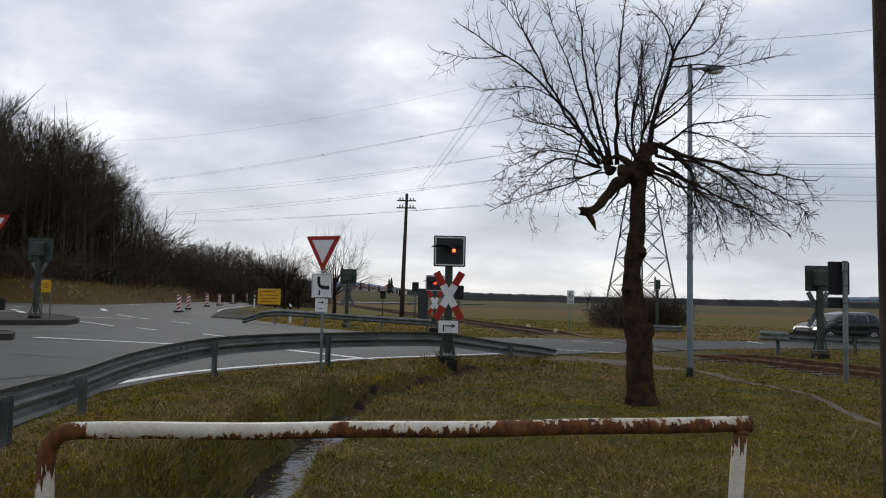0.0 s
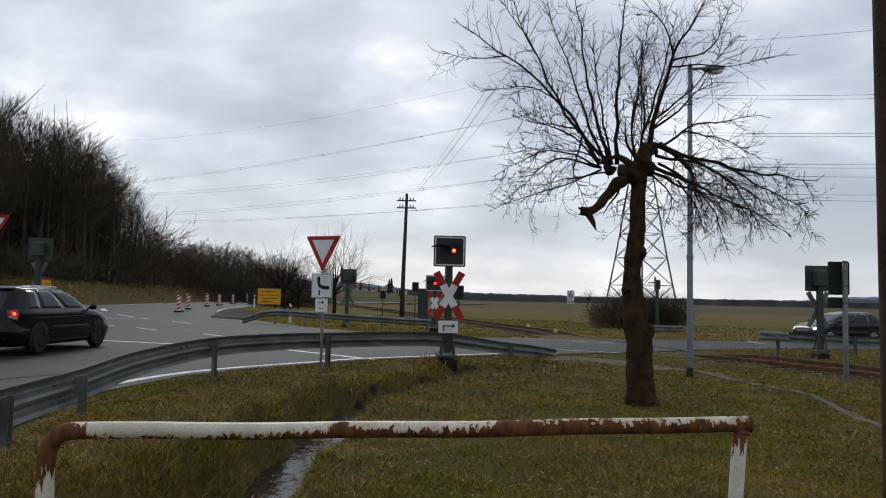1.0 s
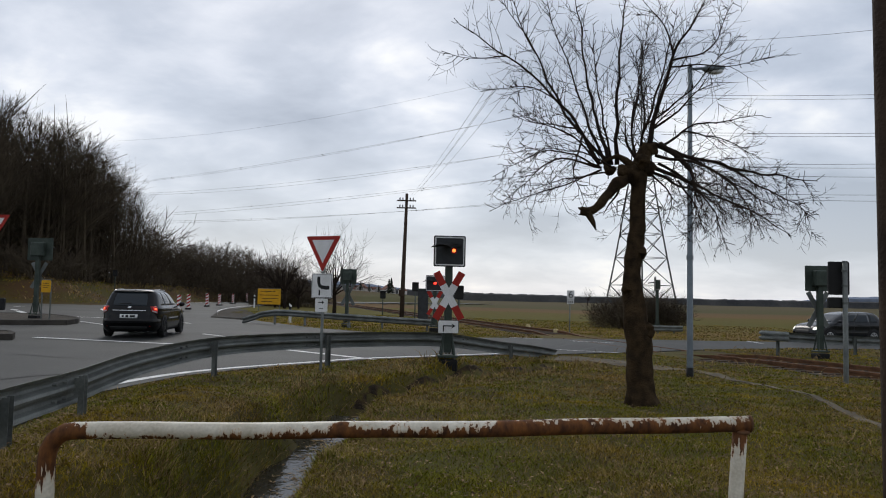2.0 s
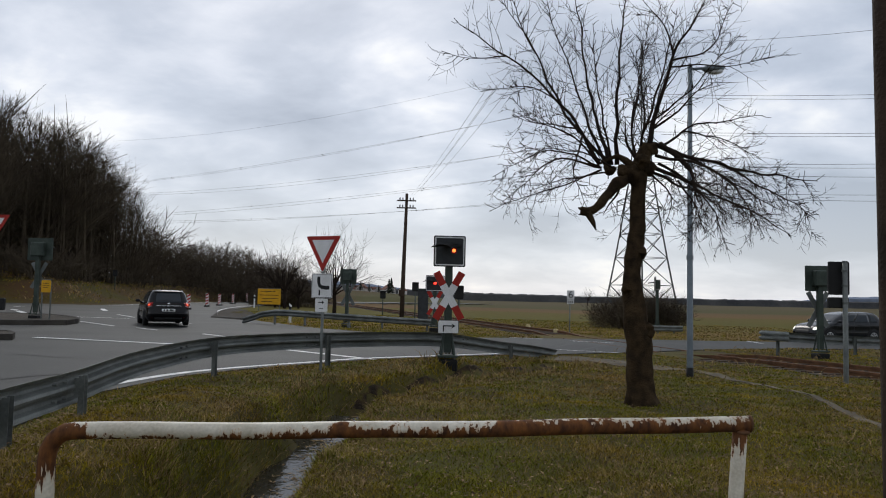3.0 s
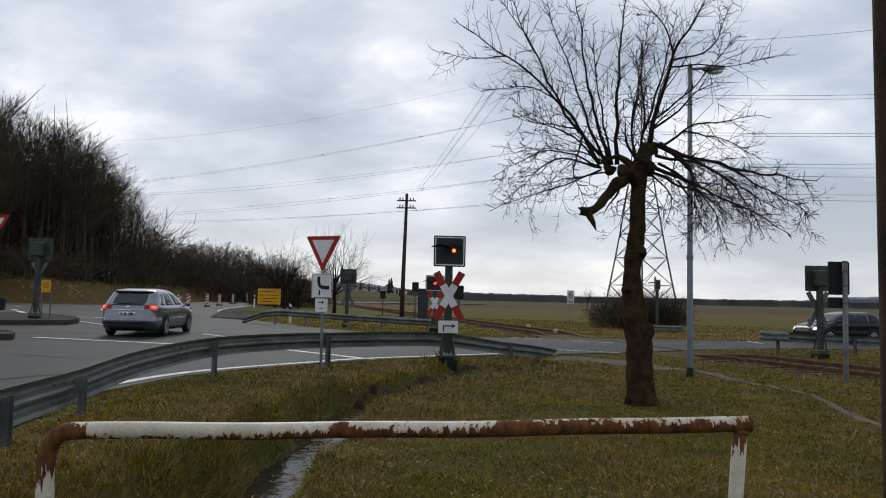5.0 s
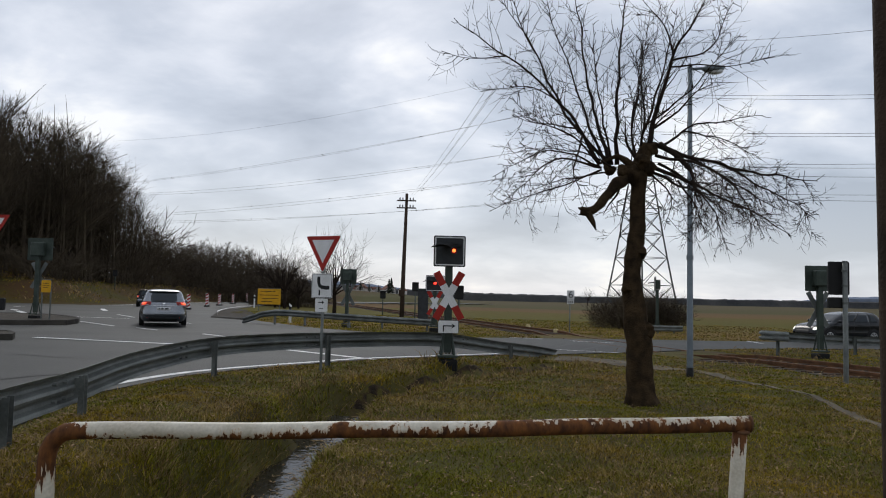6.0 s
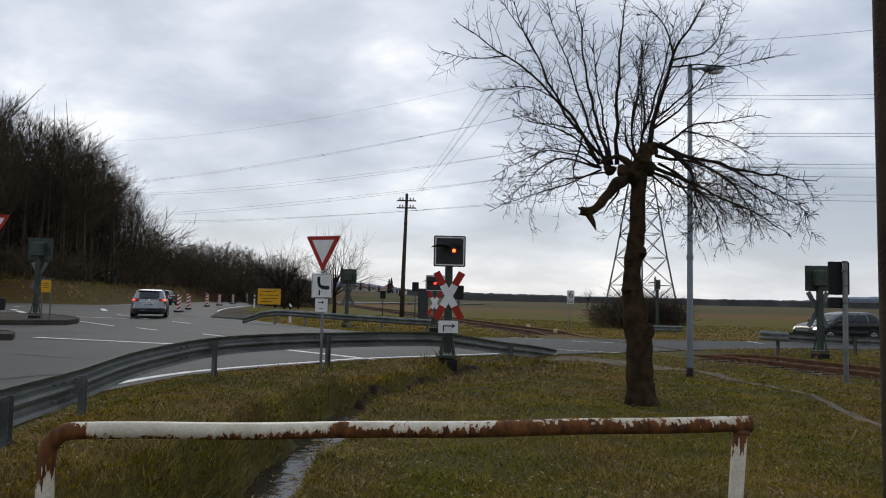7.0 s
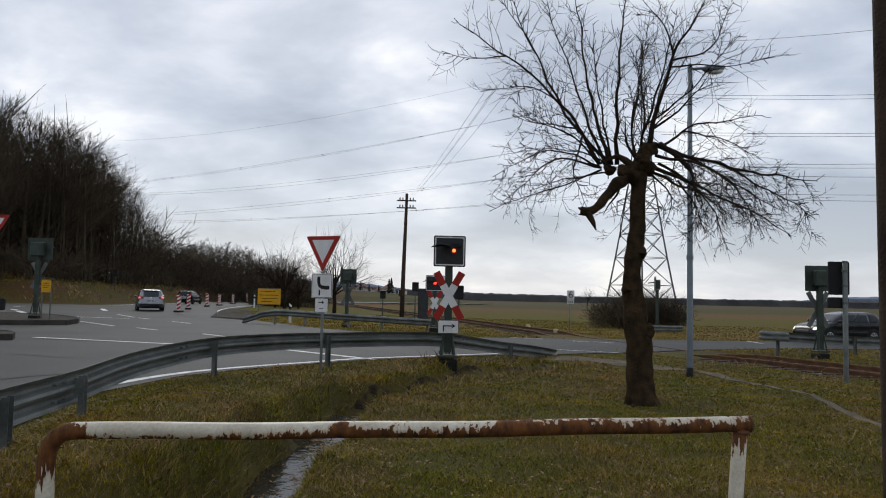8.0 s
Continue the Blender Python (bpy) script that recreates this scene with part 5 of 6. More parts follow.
        if lit:
            patch("lit_lens", lambda u, v, sg=sg: lamp(u, v, sg, 0.30, 0.92, 0.30, 0.82, 0.012), 8, 2, lit, tl, "lit red lens", 0.005)
            patch("bright_bulb", lambda u, v, sg=sg: lamp(u, v, sg, 0.48, 0.70, 0.42, 0.72, 0.016), 4, 2, M_TAIL_HOT, tl, "bright tail bulb", 0.005)
        patch("clear_lens", lambda u, v, sg=sg: lamp(u, v, sg, 0.12, 0.9, 0.06, 0.26, 0.012), 6, 1, M_LENS, tl, "pale clear lens", 0.005)
        patch("headlamp", lambda u, v, sg=sg: (lambda p: Vector((p.x * sg, p.y, p.z)))(S(radians(74 - 26 * u), 0.62 + 0.13 * v, 0.006)), 8, 3, head or M_HEAD, t, "lit headlamp" if head else "")
    patch("rear_window", lambda u, v: end((-0.87 + 1.74 * u) * at(0.985 + 0.415 * v)[2], 0.985 + 0.415 * v, -1, 0.005), 12, 6, M_GLASS, t)
    patch("windscreen", lambda u, v: end((-0.84 + 1.68 * u) * at(1.0 + 0.38 * v)[2], 1.0 + 0.38 * v, 1, 0.005), 12, 8, M_GLASS, t)
    patch("roof_spoiler", lambda u, v: end((-0.86 + 1.72 * u) * at(1.415)[2], 1.405 + 0.03 * v, -1, 0.05 - 0.03 * v), 12, 2, M_BLACK, body, "dark roof spoiler", 0.02)
    patch("rear_wiper", lambda u, v: end(-0.32 + 0.36 * u, 1.03 + 0.02 * v + 0.015 * u, -1, 0.022), 4, 1, M_BLACK, body)
    patch("bumper", lambda u, v: end((-0.95 + 1.9 * u) * at(0.40 + 0.16 * v)[2], 0.40 + 0.16 * v, -1, 0.055 - 0.03 * abs(v - 0.75)), 16, 4, bumper_mat, t)
    patch("rear_valance", lambda u, v: end((-0.9 + 1.8 * u) * at(0.20 + 0.15 * v)[2], 0.20 + 0.15 * v, -1, 0.012), 12, 2, M_BLACK, t)
    patch("grille", lambda u, v: end((-0.5 + 1.0 * u) * 0.88, 0.34 + 0.28 * v, 1, 0.010), 10, 2, M_BLACK, t)
    patch("tailgate_trim", lambda u, v: end(-0.50 + 1.0 * u, 0.815 + 0.03 * v, -1, 0.018), 8, 1, M_CHROME, body, "bright trim strip")
    patch("badge", lambda u, v: end(-0.05 + 0.1 * u, 0.90 + 0.07 * v, -1, 0.014), 3, 3, M_CHROME, body)
    pl = patch("number_plate", lambda u, v: end(-0.26 + 0.52 * u, plate_z + 0.11 * v, -1, 0.022), 6, 1, M_WHITE, t, "white number plate")
    for a, b in ((-0.20, -0.14), (-0.09, -0.01), (0.04, 0.19)):
        patch("plate_bar", lambda u, v, a=a, b=b: end(a + (b - a) * u, plate_z + 0.022 + 0.066 * v, -1, 0.030), 2, 1, M_BLACK, pl, thick=0.004)
    if roof_rails:
        bm = B()
        tube(bm, [(0, -1.55, 1.46), (0, -1.75, 1.68)], 0.006, 5)
        part("aerial", bm, M_BLACK, body)
    # wheels with dark arches
    wheels = []
    tyre, hub, spoke = B(), B(), B()
    prof = [(-0.10, 0.20), (-0.10, 0.285), (-0.075, 0.318), (0.075, 0.318), (0.10, 0.285), (0.10, 0.215), (0.06, 0.20)]
    rings = [[tyre.verts.new((x, r * math.cos(2 * math.pi * k / 28), r * math.sin(2 * math.pi * k / 28))) for k in range(28)] for x, r in prof]
    for a, b in zip(rings, rings[1:]):
        for k in range(28):
            tyre.faces.new((a[k], a[(k + 1) % 28], b[(k + 1) % 28], b[k]))
    bmesh.ops.recalc_face_normals(tyre, faces=tyre.faces[:])
    tube(hub, [(0.0, 0, 0), (0.07, 0, 0)], [0.2, 0.2], 24)
    tube(hub, [(0.07, 0, 0), (0.095, 0, 0)], [0.06, 0.045], 12)
    for k in range(7):
        box(spoke, (0.078, 0, 0.12), (0.02, 0.05, 0.17), pose(0, 0, 0, 360 / 7 * k, 0, 0))
    ring = [(0.06, 0.185), (0.098, 0.19), (0.098, 0.214), (0.06, 0.214)]
    rr = [[spoke.verts.new((x, r * math.cos(2 * math.pi * k / 28), r * math.sin(2 * math.pi * k / 28))) for k in range(28)] for x, r in ring]
    for a, b in zip(rr, rr[1:]):
        for k in range(28):
            spoke.faces.new((a[k], a[(k + 1) % 28], b[(k + 1) % 28], b[k]))
    me_t, me_h, me_s = finish("tyre", tyre, M_RUBBER, True), finish("hub", hub, M_BLACK), finish("rim", spoke, alloy)
    for wy in (-1.32 if shape is not HATCH else -1.22, 1.36 if shape is not HATCH else 1.27):
        for sg in (1, -1):
            wx = sg * (at(0.5)[2] - 0.072)
            bm = B()
            tube(bm, [(wx - sg * 0.12, wy, 0.34), (sg * (at(0.62)[2] + 0.008), wy, 0.34)], 0.37, 32)
            bmesh.ops.bisect_plane(bm, geom=bm.verts[:] + bm.edges[:] + bm.faces[:], plane_co=(0, 0, 0.20), plane_no=(0, 0, -1), clear_outer=True)
            part("wheel_arch", bm, M_BLACK, body)
            w = new("wheel")
            w.parent = t
            w.empty_display_size = 0.1
            w.matrix_basis = pose(wx, wy, 0.318, 0, 0, 0 if sg > 0 else 180)
            for nm, me in (("tyre", me_t), ("hub", me_h), ("rim", me_s)):
                o = new(nm, me)
                o.parent = w
            wheels.append((w, wx, wy, sg))
    return t, wheels


LANE = [(-16.0, -20.0), (-12.6, 0.0), (-11.0, 8.0), (-10.1, 14.0), (-9.68, 18.0), (-9.6, 21.0), (-9.7, 24.0), (-10.1, 27.5), (-11.2, 31.5), (-13.3, 36.0), (-15.7, 41.5), (-19.4, 51.5),
        (-25.3, 66.0), (-27.9, 76.0), (-28.9, 86.0), (-28.7, 97.0), (-27.5, 110.0)]
BLACK_RUN = [(0.0, 8.2), (0.5, 12.6), (0.8, 14.75), (1.0, 16.2), (1.2, 17.6), (1.5, 19.65), (1.7, 21.2), (3.0, 31.8), (3.5, 36.4), (4.0, 41.6), (4.4, 47.4), (6.0, 66.5), (8.0, 86.0)]
GREY_RUN = [(0.0, -16.0), (1.5, -3.0), (2.8, 7.6), (3.2, 10.9), (3.5, 13.3), (4.0, 16.6), (4.5, 20.6), (4.7, 22.0), (5.8, 30.4), (6.0, 31.7), (6.5, 36.0), (7.0, 41.0), (7.5, 47.3), (8.0, 54.0)]
P_BLACK = paint("black_car_paint", (0.005, 0.005, 0.0055), 0.12, 0.0, 0.0, 0.22)
P_GREY = paint("silver_grey_car_paint", (0.20, 0.213, 0.235), 0.27, 0.5, 0.88)
P_DARK = paint("dark_green_black_car_paint", (0.008, 0.009, 0.010), 0.15, 0.0, 0.0, 0.3)
WIDE = [(z * 1.015, a * 1.045 + 0.5 * max(0.0, z - 1.0), b * 1.045, w * 1.035) for z, a, b, w in ESTATE]
CAR_BLACK, WHEELS_BLACK = car("estate_car", ESTATE, P_BLACK, "black estate car with silver roof rails driving away", (0, 0, 0), 0, (0.72, 0.97), (-72, -46), M_TAIL_DIM, True, P_BLACK, M_BLACK, 0.60)
CAR_GREY, WHEELS_GREY = car("estate_car", WIDE, P_GREY, "silver-grey estate car with lit tail lamps driving away", (0, 0, 0), 0, (0.775, 1.01), (-83, -38), M_TAIL_ON, False, P_GREY, M_RIM, 0.66)
car("hatchback_car", HATCH, P_DARK, "dark parked hatchback waiting at the crossing", (18.75, 36.4, float(road_z(18.75))), 106, (0.72, 0.96), (-78, -50), None, False, P_DARK, M_RIM, 0.69, M_HEAD_ON)



# ---- the crossing's other signals, rails and signs ----
SIG_FAR, BULB_FAR = crossing_signal((-0.315, 33.000, 0.189), 1.78, (0.80, 0.68), "flashing red level crossing signal beyond the tracks", 3, True, 1.12, 1.15, 0.16, False, M_BULB_FAR, 0.0, lean=29)
crossing_signal((-17.142, 32.500, 0.380), 2.55, (1.10, 0.95), "grey-green back of a level crossing signal on an island", 176, False, 1.75, 1.25, 0.16)
crossing_signal((-4.559, 37.000, 0.078), 2.2, (0.80, 0.72), "grey-green back of a level crossing signal in grass", 172, False, 1.55, 1.2, 0.16)
crossing_signal((11.80, 24.000, -0.010), 2.15, (0.80, 0.80), "grey-green back of a level crossing signal by the rails", 184, False, 1.42, 1.25, 0.16)
crossing_signal((12.322, 44.000, -0.078), 2.35, (0.62, 0.9), "level crossing signal seen edge-on beside a guardrail", 262, False, None)


def signal_post():
    t = thing("signal_post", 8.185, 15.600, -0.013, "galvanised post carrying the black back of a traffic signal", "traffic signal")
    pole_part(t, 2.42, 0.05, M_GALV, n=14)
    bm = B()
    tube(bm, [(0, 0, 2.42), (0, 0, 2.45)], [0.055, 0.05], 14)
    part("cap", bm, M_GALV, t)
    bm = B()
    prism(bm, rrect(0.43, 0.68, 0.03), 0.03, pose(-0.075, 0.09, 2.10))
    part("backboard", bm, M_BLACK, t, "black backboard")
    bm = B()
    box(bm, (-0.10, 0.2, 2.10), (0.26, 0.2, 0.56), None, 0.03)
    part("lamp_box", bm, M_BLACK, t)
    bm = B()
    box(bm, (-0.10, 0.10, 1.60), (0.42, 0.10, 0.22), None, 0.02)
    part("lower_box", bm, M_BLACK, t)
    for z in (1.60, 1.95, 2.25):
        bm = B()
        tube(bm, [(0, 0, z - 0.02), (0, 0, z + 0.02)], 0.056, 14)
        box(bm, (0, 0.07, z), (0.05, 0.06, 0.03))
        part("clamp", bm, M_GALV, t)


signal_post()
guardrail([(-9.794, 38.000, 0.377), (-9.194, 37.800, 0.560), (-8.139, 37.500, 0.807), (-4.863, 36.500, 0.703), (-2.402, 35.800, 0.610), (-0.242, 35.200, 0.541)],
          [(-8.2, 37.5), (-6.5, 37.0), (-4.6, 36.5), (-2.6, 35.9), (-0.6, 35.3)], -1,
          "galvanised guardrail round a grass corner, far side")
guardrail([(10.466, 25.000, 0.694), (11.482, 25.300, 0.629), (13.222, 25.800, 0.549), (15.972, 26.600, 0.471), (19.535, 27.500, 0.359)], [(11.0, 25.1), (14.0, 25.6), (17.0, 26.3)], 1, "galvanised guardrail along the crossing road")
guardrail([(11.090, 41.000, 0.320), (12.834, 41.000, 0.327)], [(11.6, 41.0), (12.6, 41.0)], -1, "short galvanised guardrail at the crossing")


def guardrail_shoe():
    """The rounded end of the guardrail."""
    bm = B()
    x, y, z = 10.466, 25.000, 0.694
    rows = []
    for k in range(9):
        a = radians(20 * k)
        row = [bm.verts.new((x - 0.02 - (0.10 + o) * math.sin(a), y - 0.10 + (0.10 + o) * math.cos(a), z - 0.155 + h)) for o, h in W_PROFILE]
        rows.append(row)
    # the bent plate runs back along the near side
    for u in (0.4, 0.8):
        rows.append([bm.verts.new((x + u, y - 0.20 - o + 0.27 * u, z - 0.155 + h - 0.05 * u)) for o, h in W_PROFILE])
    for a, b in zip(rows, rows[1:]):
        for k in range(len(a) - 1):
            bm.faces.new((a[k], a[k + 1], b[k + 1], b[k]))
    bmesh.ops.solidify(bm, geom=bm.faces[:], thickness=0.006)
    ob = new("end_shoe", finish("end_shoe", bm, M_ZINC))
    rail = [o for o in bpy.data.objects if o.name.startswith("guardrail")][2]
    ob.parent = rail
    ob.matrix_parent_inverse = Matrix.Translation(-rail.location)


guardrail_shoe()


def letters(text, size, m, material, parent, name):
    cu = bpy.data.curves.new(name, "FONT")
    cu.body, cu.size, cu.align_x, cu.align_y, cu.extrude = text, size, "CENTER", "CENTER", 0.002
    tmp = bpy.data.objects.new(name, cu)
    me = bpy.data.meshes.new_from_object(tmp)
    bpy.data.objects.remove(tmp)
    me.materials.clear()
    me.materials.append(material)
    o = new(name, me)
    o.parent = parent
    o.matrix_basis = m
    return o


def number_board():
    t = thing("railway_number_board", 6.324, 38.000, -0.064, "white railway board with a black 6 on a thin post", "railway sign")
    pole_part(t, 2.1, 0.03, M_GALV)
    b = part("board", prism(B(), rrect(0.36, 0.45, 0.02), 0.02, pose(0.03, -0.05, 1.88)), M_WHITE, t)
    letters("6", 0.5, pose(0.03, -0.055, 1.885, 90, 0, 0), M_BLACK, b, "digit")
    b = part("lower_plate", prism(B(), rrect(0.32, 0.18, 0.01), 0.02, pose(0.03, -0.05, 1.54)), M_WHITE, t)
    for x in (-0.06, 0.03, 0.12):
        part("plate_bar", prism(B(), rrect(0.05, 0.11, 0.005, 1), 0.004, pose(x, -0.056, 1.54)), M_BLACK, b)


number_board()


def marker_stone(x, y):
    """A low domed stone, pale with a yellowed top."""
    bm = B()
    tube(bm, [(0, 0, -0.15), (0, 0, 0.14), (0.005, 0, 0.20), (0.01, 0, 0.225)], [0.13, 0.125, 0.09, 0.03], 12)
    for v in bm.verts:
        v.co += Vector(noise.noise_vector(v.co * 9 + Vector((x, y, 0)))) * 0.012
    solid("marker_stone", bm, M_STONE, "pale yellowed stone marker in grass beside the track", "marker stone", "track marker stones", smooth=True, at=pose(x, y, gz(x, y)))


M_STONE = mat("pale_stone", (0.50, 0.42, 0.24), (0.36, 0.29, 0.14), 0.85, 0, 5, 50, 0.3)
for x, y in [(4.76, 42.21), (5.54, 37.22)]:
    marker_stone(x, y)


def detour_sign(loc, w, h, z, label, bars):
    t = thing("detour_sign", *loc, label, "road sign", "detour signs")
    for s in (-1, 1):
        bm = B()
        tube(bm, [(s * w * 0.46, 0, -0.3), (s * w * 0.46, 0, z + h / 2 + 0.05)], 0.03, 8)
        part("post", bm, M_GALV, t)
    b = part("board", prism(B(), rrect(w, h, 0.04), 0.03, pose(0, -0.07, z)), M_YELLOW, t, "yellow board with black lettering bars")
    for x, zz, ww, hh in bars:
        part("text_bar", prism(B(), rrect(ww, hh, 0.01, 1), 0.004, pose(x, -0.075, z + zz)), M_BLACK, b)
    bm = B()
    tube(bm, [(-w * 0.48, -0.03, z + h / 2 + 0.02), (w * 0.48, -0.03, z + h / 2 + 0.02)], 0.02, 6)
    part("top_bar", bm, M_GALV, t)


detour_sign((-13.918, 62.000, 0.527), 1.85, 1.25, 0.85, "yellow detour board on two posts at the roadside", [(-0.1, 0.42, 1.2, 0.05), (0.0, 0.12, 1.5, 0.05), (0.1, -0.15, 1.3, 0.05), (-0.2, -0.4, 0.9, 0.05)])
detour_sign((-16.198, 31.500, 0.400), 0.38, 0.50, 1.27, "small yellow detour sign on two thin posts, on the island", [(0.0, 0.12, 0.24, 0.02), (0.0, 0.04, 0.28, 0.02), (-0.02, -0.05, 0.2, 0.02)])


def beacon(loc):
    t = thing("warning_beacon", *loc, "red and white striped warning beacon on a rubber foot", "beacon", "striped beacons")
    b = part("board", prism(B(), rrect(0.25, 1.0, 0.04), 0.04, pose(0, -0.02, 0.62)), M_WHITE, t, "striped board")
    for k in range(4):
        z = 0.24 + 0.25 * k
        part("red_stripe", prism(B(), [(-0.122, z - 0.10), (0.122, z + 0.04), (0.122, z + 0.17), (-0.122, z + 0.03)], 0.004, pose(0, -0.024, 0)), M_RED, b)
    bm = B()
    box(bm, (0, 0, 0.06), (0.42, 0.80, 0.12), None, 0.03)
    part("foot", bm, M_RUBBER, t)
    bm = B()
    box(bm, (0, 0.01, 0.3), (0.04, 0.03, 0.4))
    part("bracket", bm, M_GALV, t)
    return t


FIRST = beacon((-17.079, 50.000, 0.264))
for p in ((-18.768, 57.000, 0.314), (-20.144, 66.000, 0.401), (-21.396, 74.000, 0.401), (-23.358, 86.000, 0.443), (-25.334, 100.000, 0.529)):
    copy_thing(FIRST, pose(*p, 0, 0, random.uniform(-20, 20)))


def delineator(loc, s=1.0):
    t = thing("delineator_post", *loc, "white plastic roadside marker post with a black band", "marker post", "marker posts")
    bm = B()
    prism(bm, [(-0.06, -0.2), (0.06, -0.2), (0.06, 0.9), (-0.06, 1.02)], 0.10, pose(0, -0.05, 0))
    part("post", bm, M_WHITE, t)
    bm = B()
    prism(bm, [(-0.062, 0.68), (0.062, 0.62), (0.062, 0.82), (-0.062, 0.88)], 0.104, pose(0, -0.052, 0))
    part("black_band", bm, M_BLACK, t)


delineator((-7.865, 40.000, 0.076))
delineator((-42.279, 105.000, 0.923))
delineator((-17.542, 72.000, 0.499))


def left_yield():
    """A second yield sign, mostly out of view."""
    t = thing("yield_sign", -14.036, 24.000, 0.451, "yield sign on a post on the small island", "road sign")
    pole_part(t, 3.6, 0.035, M_GALV)
    out = [(-0.45, 0.26), (0.45, 0.26), (0.0, -0.52)]
    p = part("triangle", prism(B(), out, 0.01, pose(0, -0.05, 3.13)), M_RED, t)
    part("white_field", prism(B(), [(x * 0.62, z * 0.62) for x, z in out], 0.004, pose(0, -0.055, 3.13)), M_WHITE, p)
    part("lower_box", box(B(), (0.18, -0.03, 0.6), (0.5, 0.16, 0.38), None, 0.03), M_BLACK, t)


left_yield()


def telegraph_pole():
    t = thing("telegraph_pole", -3.000, 58.000, 0.120, "dark wooden telegraph pole with two crossarms", "utility pole")
    bm = B()
    tube(bm, [(0, 0, -0.5), (0.02, 0, 2.0), (0.17, 0, 9.3)], [0.19, 0.165, 0.105], 10)
    part("pole", bm, M_POLE, t, "", True)
    for z in (8.75, 8.2):
        bm = B()
        box(bm, (0.16, -0.10, z), (1.45, 0.08, 0.09))
        part("crossarm", bm, M_POLE, t)
        for x in (-0.5, -0.28, 0.28, 0.5):
            bm = B()
            tube(bm, [(0.16 + x, -0.10, z + 0.04), (0.16 + x, -0.10, z + 0.13), (0.16 + x, -0.10, z + 0.24)], [0.03, 0.05, 0.03], 8)
            part("insulator", bm, M_DGREY, t)
    bm = B()
    box(bm, (-0.03, -0.2, 1.75), (0.45, 0.3, 0.5), None, 0.02)
    part("box", bm, M_POLE, t)


telegraph_pole()


def cabinet():
    t = thing("relay_cabinet", -0.927, 38.000, 0.284, "dark grey relay cabinet beside the railway", "cabinet")
    part("body", box(B(), (0, 0, 0.75), (0.5, 0.5, 1.75), None, 0.02), M_DGREY, t)
    part("roof", box(B(), (0, 0, 1.66), (0.58, 0.58, 0.07), None, 0.01), M_GREEN, t)
    part("door", box(B(), (0, -0.26, 0.75), (0.42, 0.02, 1.55), None, 0.005), M_DGREY, t)


cabinet()


def small_signal(loc, h):
    t = thing("track_signal", *loc, "small dark railway signal on a thin post", "railway signal", "small track signals")
    pole_part(t, h, 0.04, M_GREEN)
    part("head", box(B(), (0, -0.05, h - 0.1), (0.45, 0.12, 0.62), None, 0.03), M_BLACK, t)
    part("hood", box(B(), (0, -0.15, h + 0.18), (0.4, 0.2, 0.03)), M_BLACK, t)


small_signal((-1.810, 52.000, 0.167), 2.2)
small_signal((-4.759, 62.000, 0.219), 1.6)
small_signal((0.789, 36.000, 0.173), 1.75)
small_signal((-33.229, 78.000, 2.006), 1.5)


# ---- pylon and power lines ----
PYLON = Vector((28.968, 112.000, 0.790))
PTOP = Vector((28.886, 112.000, 39.977))


def pylon():
    t = thing("power_pylon", PYLON.x, PYLON.y, gz(PYLON.x, PYLON.y), "tall steel lattice power pylon in a field", "pylon")
    H = PTOP.z - gz(PYLON.x, PYLON.y)
    zs = [0, 4.5, 8.5, 12.0, 15.0, 17.6, 20.0, 22.3, 24.5, 26.7, 29.0, 31.2, 33.2, 35.2, H]
    half = [3.8, 3.15, 2.6, 2.15, 1.8, 1.5, 1.25, 1.05, 0.92, 0.8, 0.7, 0.6, 0.5, 0.32, 0.05]
    rot = pose(0, 0, 0, 0, 0, 28)
    def corner(k, i):
        sx, sy = ((-1, -1), (1, -1), (1, 1), (-1, 1))[i % 4]
        return rot @ Vector((sx * half[k], sy * half[k], zs[k]))
    for i in range(4):
        bm = B()
        tube(bm, [corner(k, i) for k in range(len(zs))], [0.15 - 0.007 * k for k in range(len(zs))], 4)
        part("leg", bm, M_LATTICE, t)
    for i in range(4):
        bm = B()
        for k in range(len(zs) - 1):
            a, b, c, d = corner(k, i), corner(k, i + 1), corner(k + 1, i), corner(k + 1, i + 1)
            for u, v in ((a, d), (b, c), (c, d)):
                tube(bm, [u, v], 0.055, 4, False)
        part("bracing", bm, M_LATTICE, t)
    for z, w in ((16.0, 5.5), (20.6, 7.5), (25.2, 6.0), (31.0, 4.2)):
        for s in (-1, 1):
            bm = B()
            tip = Vector((0, 0, z)) + Vector((s * w * 0.78, s * w * 0.6, 0.3))
            hw = float(np.interp(z, zs, half))
            for dz in (0, 1.5):
                for side_y in (-1, 1):
                    tube(bm, [rot @ Vector((s * hw * 0.8, side_y * hw, z + dz)), tip], 0.06, 4, False)
            for f in (0.3, 0.55, 0.8):
                p = Vector((0, 0, z)).lerp(tip, f)
                tube(bm, [p, p + Vector((0, 0, 1.5 * (1 - f)))], 0.04, 4, False)
            part("crossarm", bm, M_LATTICE, t)
            bm = B()
            tube(bm, [tip, tip - Vector((0, 0, 1.6))], 0.08, 6)
            part("insulator", bm, M_DGREY, t)


def power_line(a, b, sag, r=0.03, marked=False, label="thin overhead power cable"):
    bm = B()
    a, b = Vector(a), Vector(b)
    n = 28
    pts = [a.lerp(b, k / n) - Vector((0, 0, 4 * sag * (k / n) * (1 - k / n))) for k in range(n + 1)]
    tube(bm, pts, r, 5)
    if marked:
        for k in range(3, n - 1, 5):
            bmesh.ops.create_icosphere(bm, subdivisions=1, radius=0.12, matrix=Matrix.Translation(pts[k]))
    solid("power_line", bm, M_WIRE, label, "cable", "power cables")


pylon()
